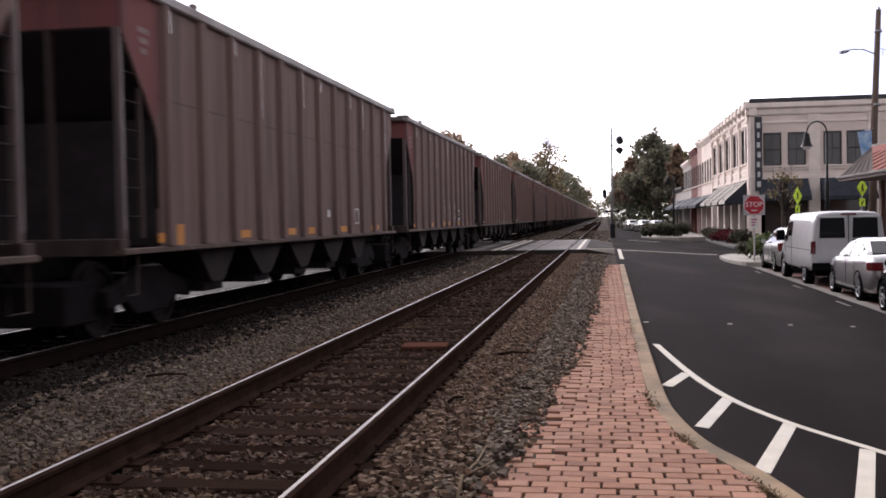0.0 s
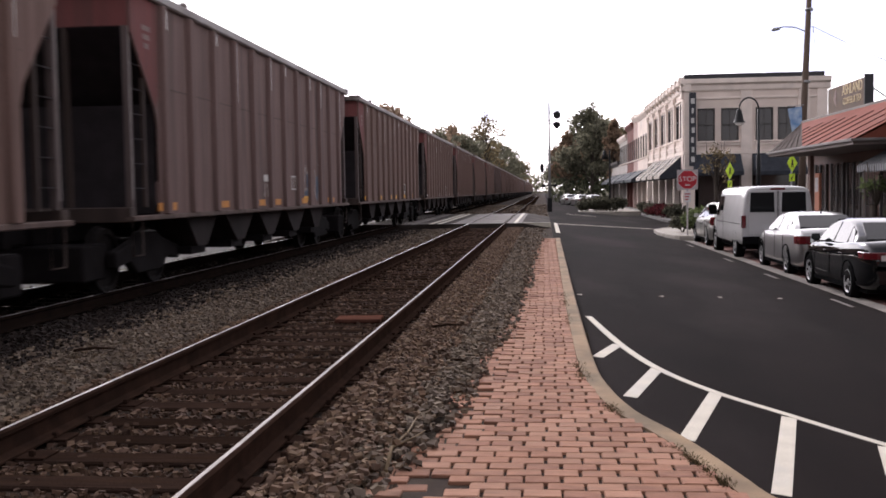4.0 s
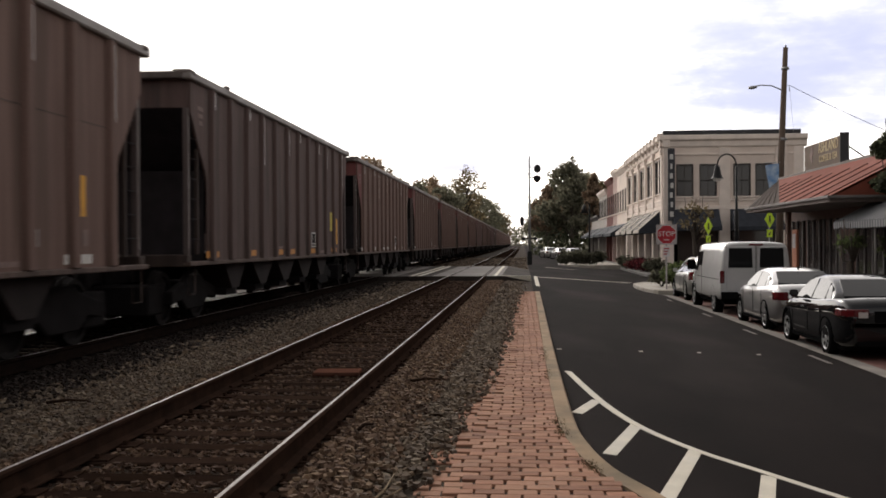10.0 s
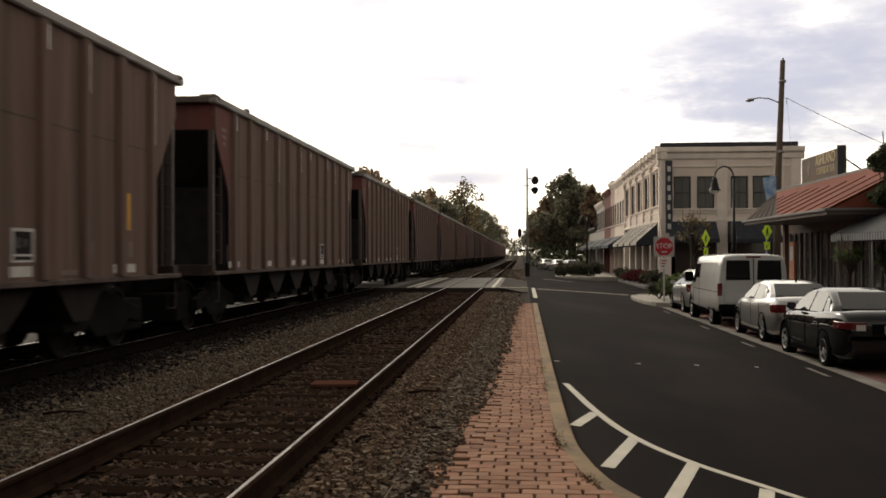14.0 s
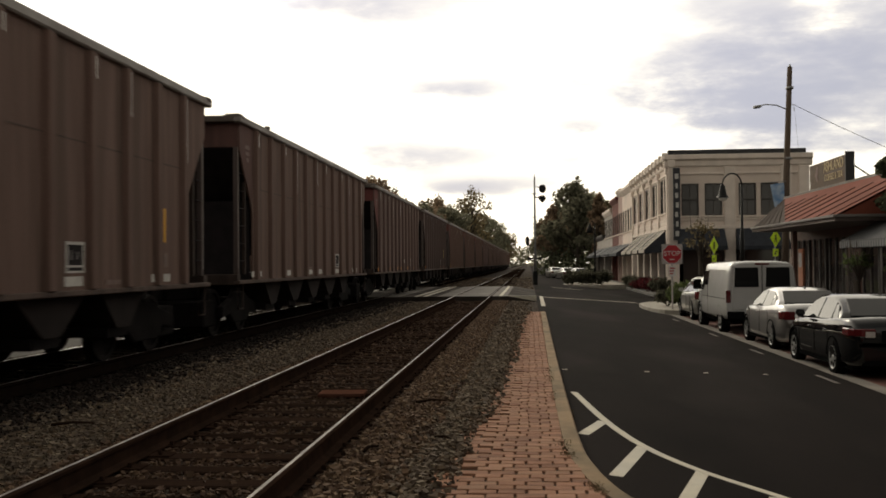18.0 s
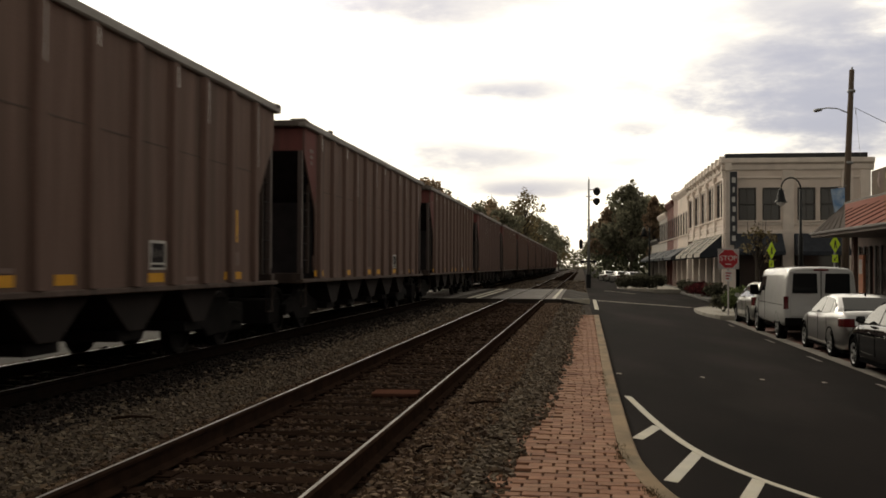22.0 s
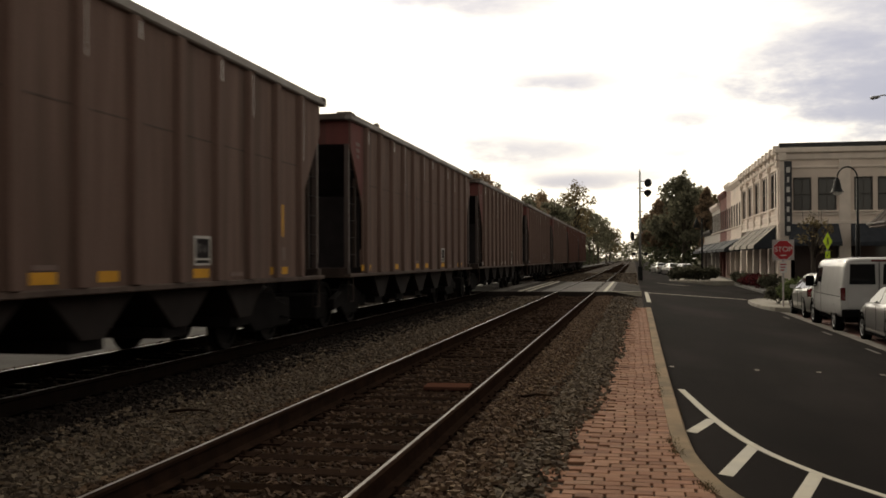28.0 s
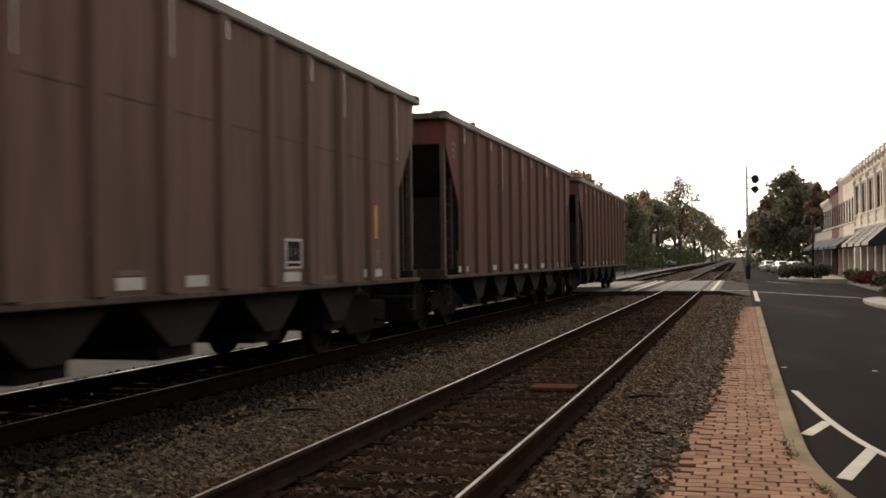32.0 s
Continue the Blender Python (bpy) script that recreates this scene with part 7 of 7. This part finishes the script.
tree(pose(10.25, 62.3, SIDE_Z), 4.9, 0.95, M["leaf_olive"], "thin young street tree before the corner building", 51, 330, 0.11, 0.35)
tree(pose(10.35, 28.7, SIDE_Z), 5.15, 1.0, M["leaf_pine"], "dense dark evergreen beside the cafe roof", 52, 6500, 0.10, 0.5)
for i, (x, y) in enumerate(((9.1, 29.2), (10.0, 29.0), (9.6, 26.5))):
    tree(pose(x, y, SIDE_Z), 2.35, 0.42, M["leaf_green"], "small leafy potted tree under the awning", 55 + i, 150, 0.08, 0.6, "potted trees")
for i, (x, y, r) in enumerate(((10.0, 28.2, 0.5), (10.2, 26.8, 0.5), (9.9, 31.6, 0.45))):
    shrub(pose(x, y, SIDE_Z), (r, r, 0.5), M["leaf_olive"], "leafy shrub in front of the shop", 60 + i, 500, 0.08)

BIG = ((6.9, 150, 14.7, 4.4, "leaf_dark"), (9.6, 141, 11.9, 1.9, "leaf_autumn"), (3.9, 158, 11.4, 2.9, "leaf_autumn"), (8.6, 166, 14.0, 5.0, "leaf_dark"), (12.5, 168, 12.5, 4.2, "leaf_olive"), (4.8, 190, 12.5, 5.0, "leaf_dark"), (15, 160, 11.0, 4.2, "leaf_autumn"), (5.0, 240, 13, 5, "leaf_dark"))
for i, (x, y, hh, sp, m) in enumerate(BIG):
    tree(pose(x, y, -0.8), hh, sp, M[m], "large dense street tree with dark autumn leaves", 70 + i, 6500, 0.30, 0.14)
LEFT = ((-20, 128, 11.5, 3.6, "leaf_autumn"), (-27, 190, 15.0, 4.2, "leaf_olive"), (-30, 225, 17.0, 5.0, "leaf_dark"), (-23, 262, 17.0, 5.0, "leaf_autumn"), (-26, 290, 19.0, 5.5, "leaf_olive"), (-26, 165, 12.5, 4.0, "leaf_olive"), (-24, 180, 12.0, 4.0, "leaf_autumn"), (-27, 200, 14.0, 4.5, "leaf_autumn"), (-22, 215, 13.5, 4.5, "leaf_dark"), (-25, 240, 15.0, 5.0, "leaf_autumn"),
        (-19.5, 255, 15.0, 5.0, "leaf_dark"), (-15.5, 275, 20.5, 5.6, "leaf_olive"), (-18, 300, 18, 6.0, "leaf_dark"), (-14.0, 330, 16, 6.0, "leaf_dark"), (-13.0, 380, 16, 6.0, "leaf_dark"), (-12, 450, 15, 6, "leaf_olive"), (-12.5, 540, 15, 6, "leaf_dark"), (-31, 150, 11, 4, "leaf_dark"), (-33, 175, 13, 4.5, "leaf_dark"))
for i, (x, y, hh, sp, m) in enumerate(LEFT):
    tree(pose(x, y, -0.9), hh * 1.18, sp * 1.1, M[m], "tall roadside tree with thinning autumn leaves", 90 + i, 1500 if i == 11 else 3000, 0.40, 0.2, "trees beyond the track")
tree(pose(23.5, 62, SIDE_Z), 8.5, 2.6, M["leaf_olive"], "leafy tree behind the cafe roof", 120, 2200, 0.2, 0.3)
tree(pose(26, 56, SIDE_Z), 9.0, 2.6, M["leaf_dark"], "leafy tree behind the cafe roof", 121, 2200, 0.2, 0.3)

far = leaf_cloud([((x, 620 + 40 * math.sin(x), 5), (9, 9, 7)) for x in range(-90, 100, 9)], 9000, 1.0, 7)
tagged(new("far_trees", mats(far, M["leaf_dark"])), "dark line of distant trees closing the view", "trees", "", "stuff")

# houses and posts beyond the left street
for i, (x, y, w, d, hh, wall) in enumerate(((-33, 186, 9, 9, 5.0, "pale_wall"), (-36, 212, 9, 10, 5.5, "siding"), (-30, 236, 8, 9, 5.0, "dark_brick"))):
    hs = thing("house", "gabled house half hidden behind the trees", "house", pose(x, y, -0.9), "houses beyond the track")
    part("wall", Shape().box(-w / 2, w / 2, -d / 2, d / 2, 0, hh), M[wall], hs)
    part("roof", Shape().prism([(-w / 2 - 0.4, hh), (w / 2 + 0.4, hh), (0, hh + 2.6)], "y", -d / 2 - 0.3, d / 2 + 0.3), M["roof_cap"], hs)
    for xx in (-2.2, 0, 2.2):
        part("window", Shape().box(xx - 0.45, xx + 0.45, -d / 2 - 0.03, -d / 2 + 0.02, 1.2, 2.6), M["pane"], hs)
    for yy in (-2.2, 2.2):
        part("window", Shape().box(w / 2 - 0.02, w / 2 + 0.03, yy - 0.45, yy + 0.45, 1.2, 2.6), M["pane"], hs)
post = thing("sign_post", "white post with a small white sign board", "sign", pose(-18.6, 232, -0.75))
part("post", Shape().box(-0.3, 0.3, -0.25, 0.25, 0, 7.4), M["sign_white"], post)
part("board", Shape().box(0.25, 2.2, -0.06, 0.06, 1.9, 3.3), M["sign_white"], post)
for i, (x, y) in enumerate(((-12.2, 168), (-12.2, 225), (-11.5, 300))):
    pp = thing("utility_pole", "grey-brown wooden utility pole beside the far street", "utility pole", pose(x, y, -0.9), "poles beside the track")
    part("pole", Shape().tube([(0, 0, 0), (0, 0, 8.0)], [0.16, 0.11], 8), M["pole_wood"], pp)
    part("crossarm", Shape().box(-0.9, 0.9, -0.06, 0.06, 7.2, 7.32), M["pole_wood"], pp)
strip_l = Shape().box(-12.3, -10.2, 61.0, 420, -1.2, -0.55)
setting("pavement_far_side", strip_l, M["paving"], "pale concrete pavement strip beyond the tracks", "pavement")

low_green = [((x, 150 + 4 * math.sin(x * 2), 0.9), (2.2, 3.0, 2.3)) for x in (2.8, 3.6, 5.0, 6.8, 8.4, 10.2, 12.0, 14.0)]
low_green += [((x, 153, 3.6), (2.0, 2.0, 2.4)) for x in (3.6, 5.2, 7.0, 8.8)]
for i in range(46):
    y = 150 + 6.5 * i
    for x in (-17.5 + 0.9 * math.sin(i), -22.0, -27.0):
        low_green.append(((x + 2 * math.sin(y * 1.7), y, 1.2 + 0.6 * math.sin(i * 1.3)), (2.8, 4.2, 2.8)))
under = leaf_cloud(low_green, 20000, 0.42, 17)
tagged(new("undergrowth", mats(under, M["leaf_pine"])), "dense dark undergrowth below the roadside trees", "shrubs", "", "stuff")


# ---- the brick walk, piece by piece ----
def brick_rows():
    r = random.Random(5)
    spots = []
    yy, row = 3.9 - 78 * 0.1255, 0
    while yy < 32.3:
        lo = float(left_edge(yy)) - 0.07 + 0.05 * math.sin(yy * 3.1) + r.uniform(-0.04, 0.04)
        hi = right_edge(yy - 0.05) - 0.004
        x = math.floor((lo - 3) / 0.2) * 0.2 + (0.1 if row % 2 else 0.0) + r.uniform(-0.02, 0.02)
        while x < hi:
            if x < lo:
                x0 = max(x, lo + r.uniform(-0.06, 0.04))
            else:
                x0 = x
            cut = min(r.uniform(0.179, 0.189), hi - x) - (x0 - x)
            if x + 0.14 > lo and cut > 0.05:
                edge = x - lo < 0.12
                if not (math.hypot((x + 0.1 + 0.57) / 0.11, (yy - 5.12) / 0.2) < 1):      # a patch of lost bricks
                    k = 3.0 if edge else 1.0
                    spots.append((x0 + cut / 2, yy, cut / 0.191, r.uniform(-0.003, 0.003) * k - (0.012 if edge else 0), r.uniform(-0.8, 0.8) * k, r.uniform(-0.8, 0.8), r.uniform(-0.9, 0.9) * k))
            x += 0.2
        yy += 0.1255
        row += 1
    return spots


spots = brick_rows()
walkway = thing("brick_walk", "red clay brick walk laid in running bond, ragged along the ballast", "brick paving", kind="structure")
brick_mesh = mats(Shape().box(-0.0955, 0.0955, -0.0590, 0.0590, -0.06, 0.0).mesh("brick", 0.005), M["brick"])
rest = Shape()
singles = 0
for x, yy, w, dz, rx, ry, rz in spots:
    m = pose(x, yy, -0.166 + dz, rx, ry, rz) @ Matrix.Diagonal((w, 1, 1, 1))
    if singles < 300 and yy > 4.6:
        part("brick", brick_mesh, None, walkway, at=m)
        singles += 1
    else:
        k = len(rest.v)
        for p in brick_mesh.vertices:
            rest.v.append(tuple(m @ p.co))
        for f in brick_mesh.polygons:
            rest.face([k + i for i in f.vertices])
tagged(part("bricks", rest, M["brick_many"], walkway), "", "", "", "stuff")


def motions():
    """The train rolls towards the camera and past it."""
    times = [0, 2, 4, 6, 8, 10, 12, 14, 16, 18, 20, 22, 24, 26, 28, 30, 32]
    for k, car in cars:
        walk(car, [(t, pose(FAR_C, 18.33 + slack(k) + CAR_L * k - train_way(t), 0)) for t in times])


motions()
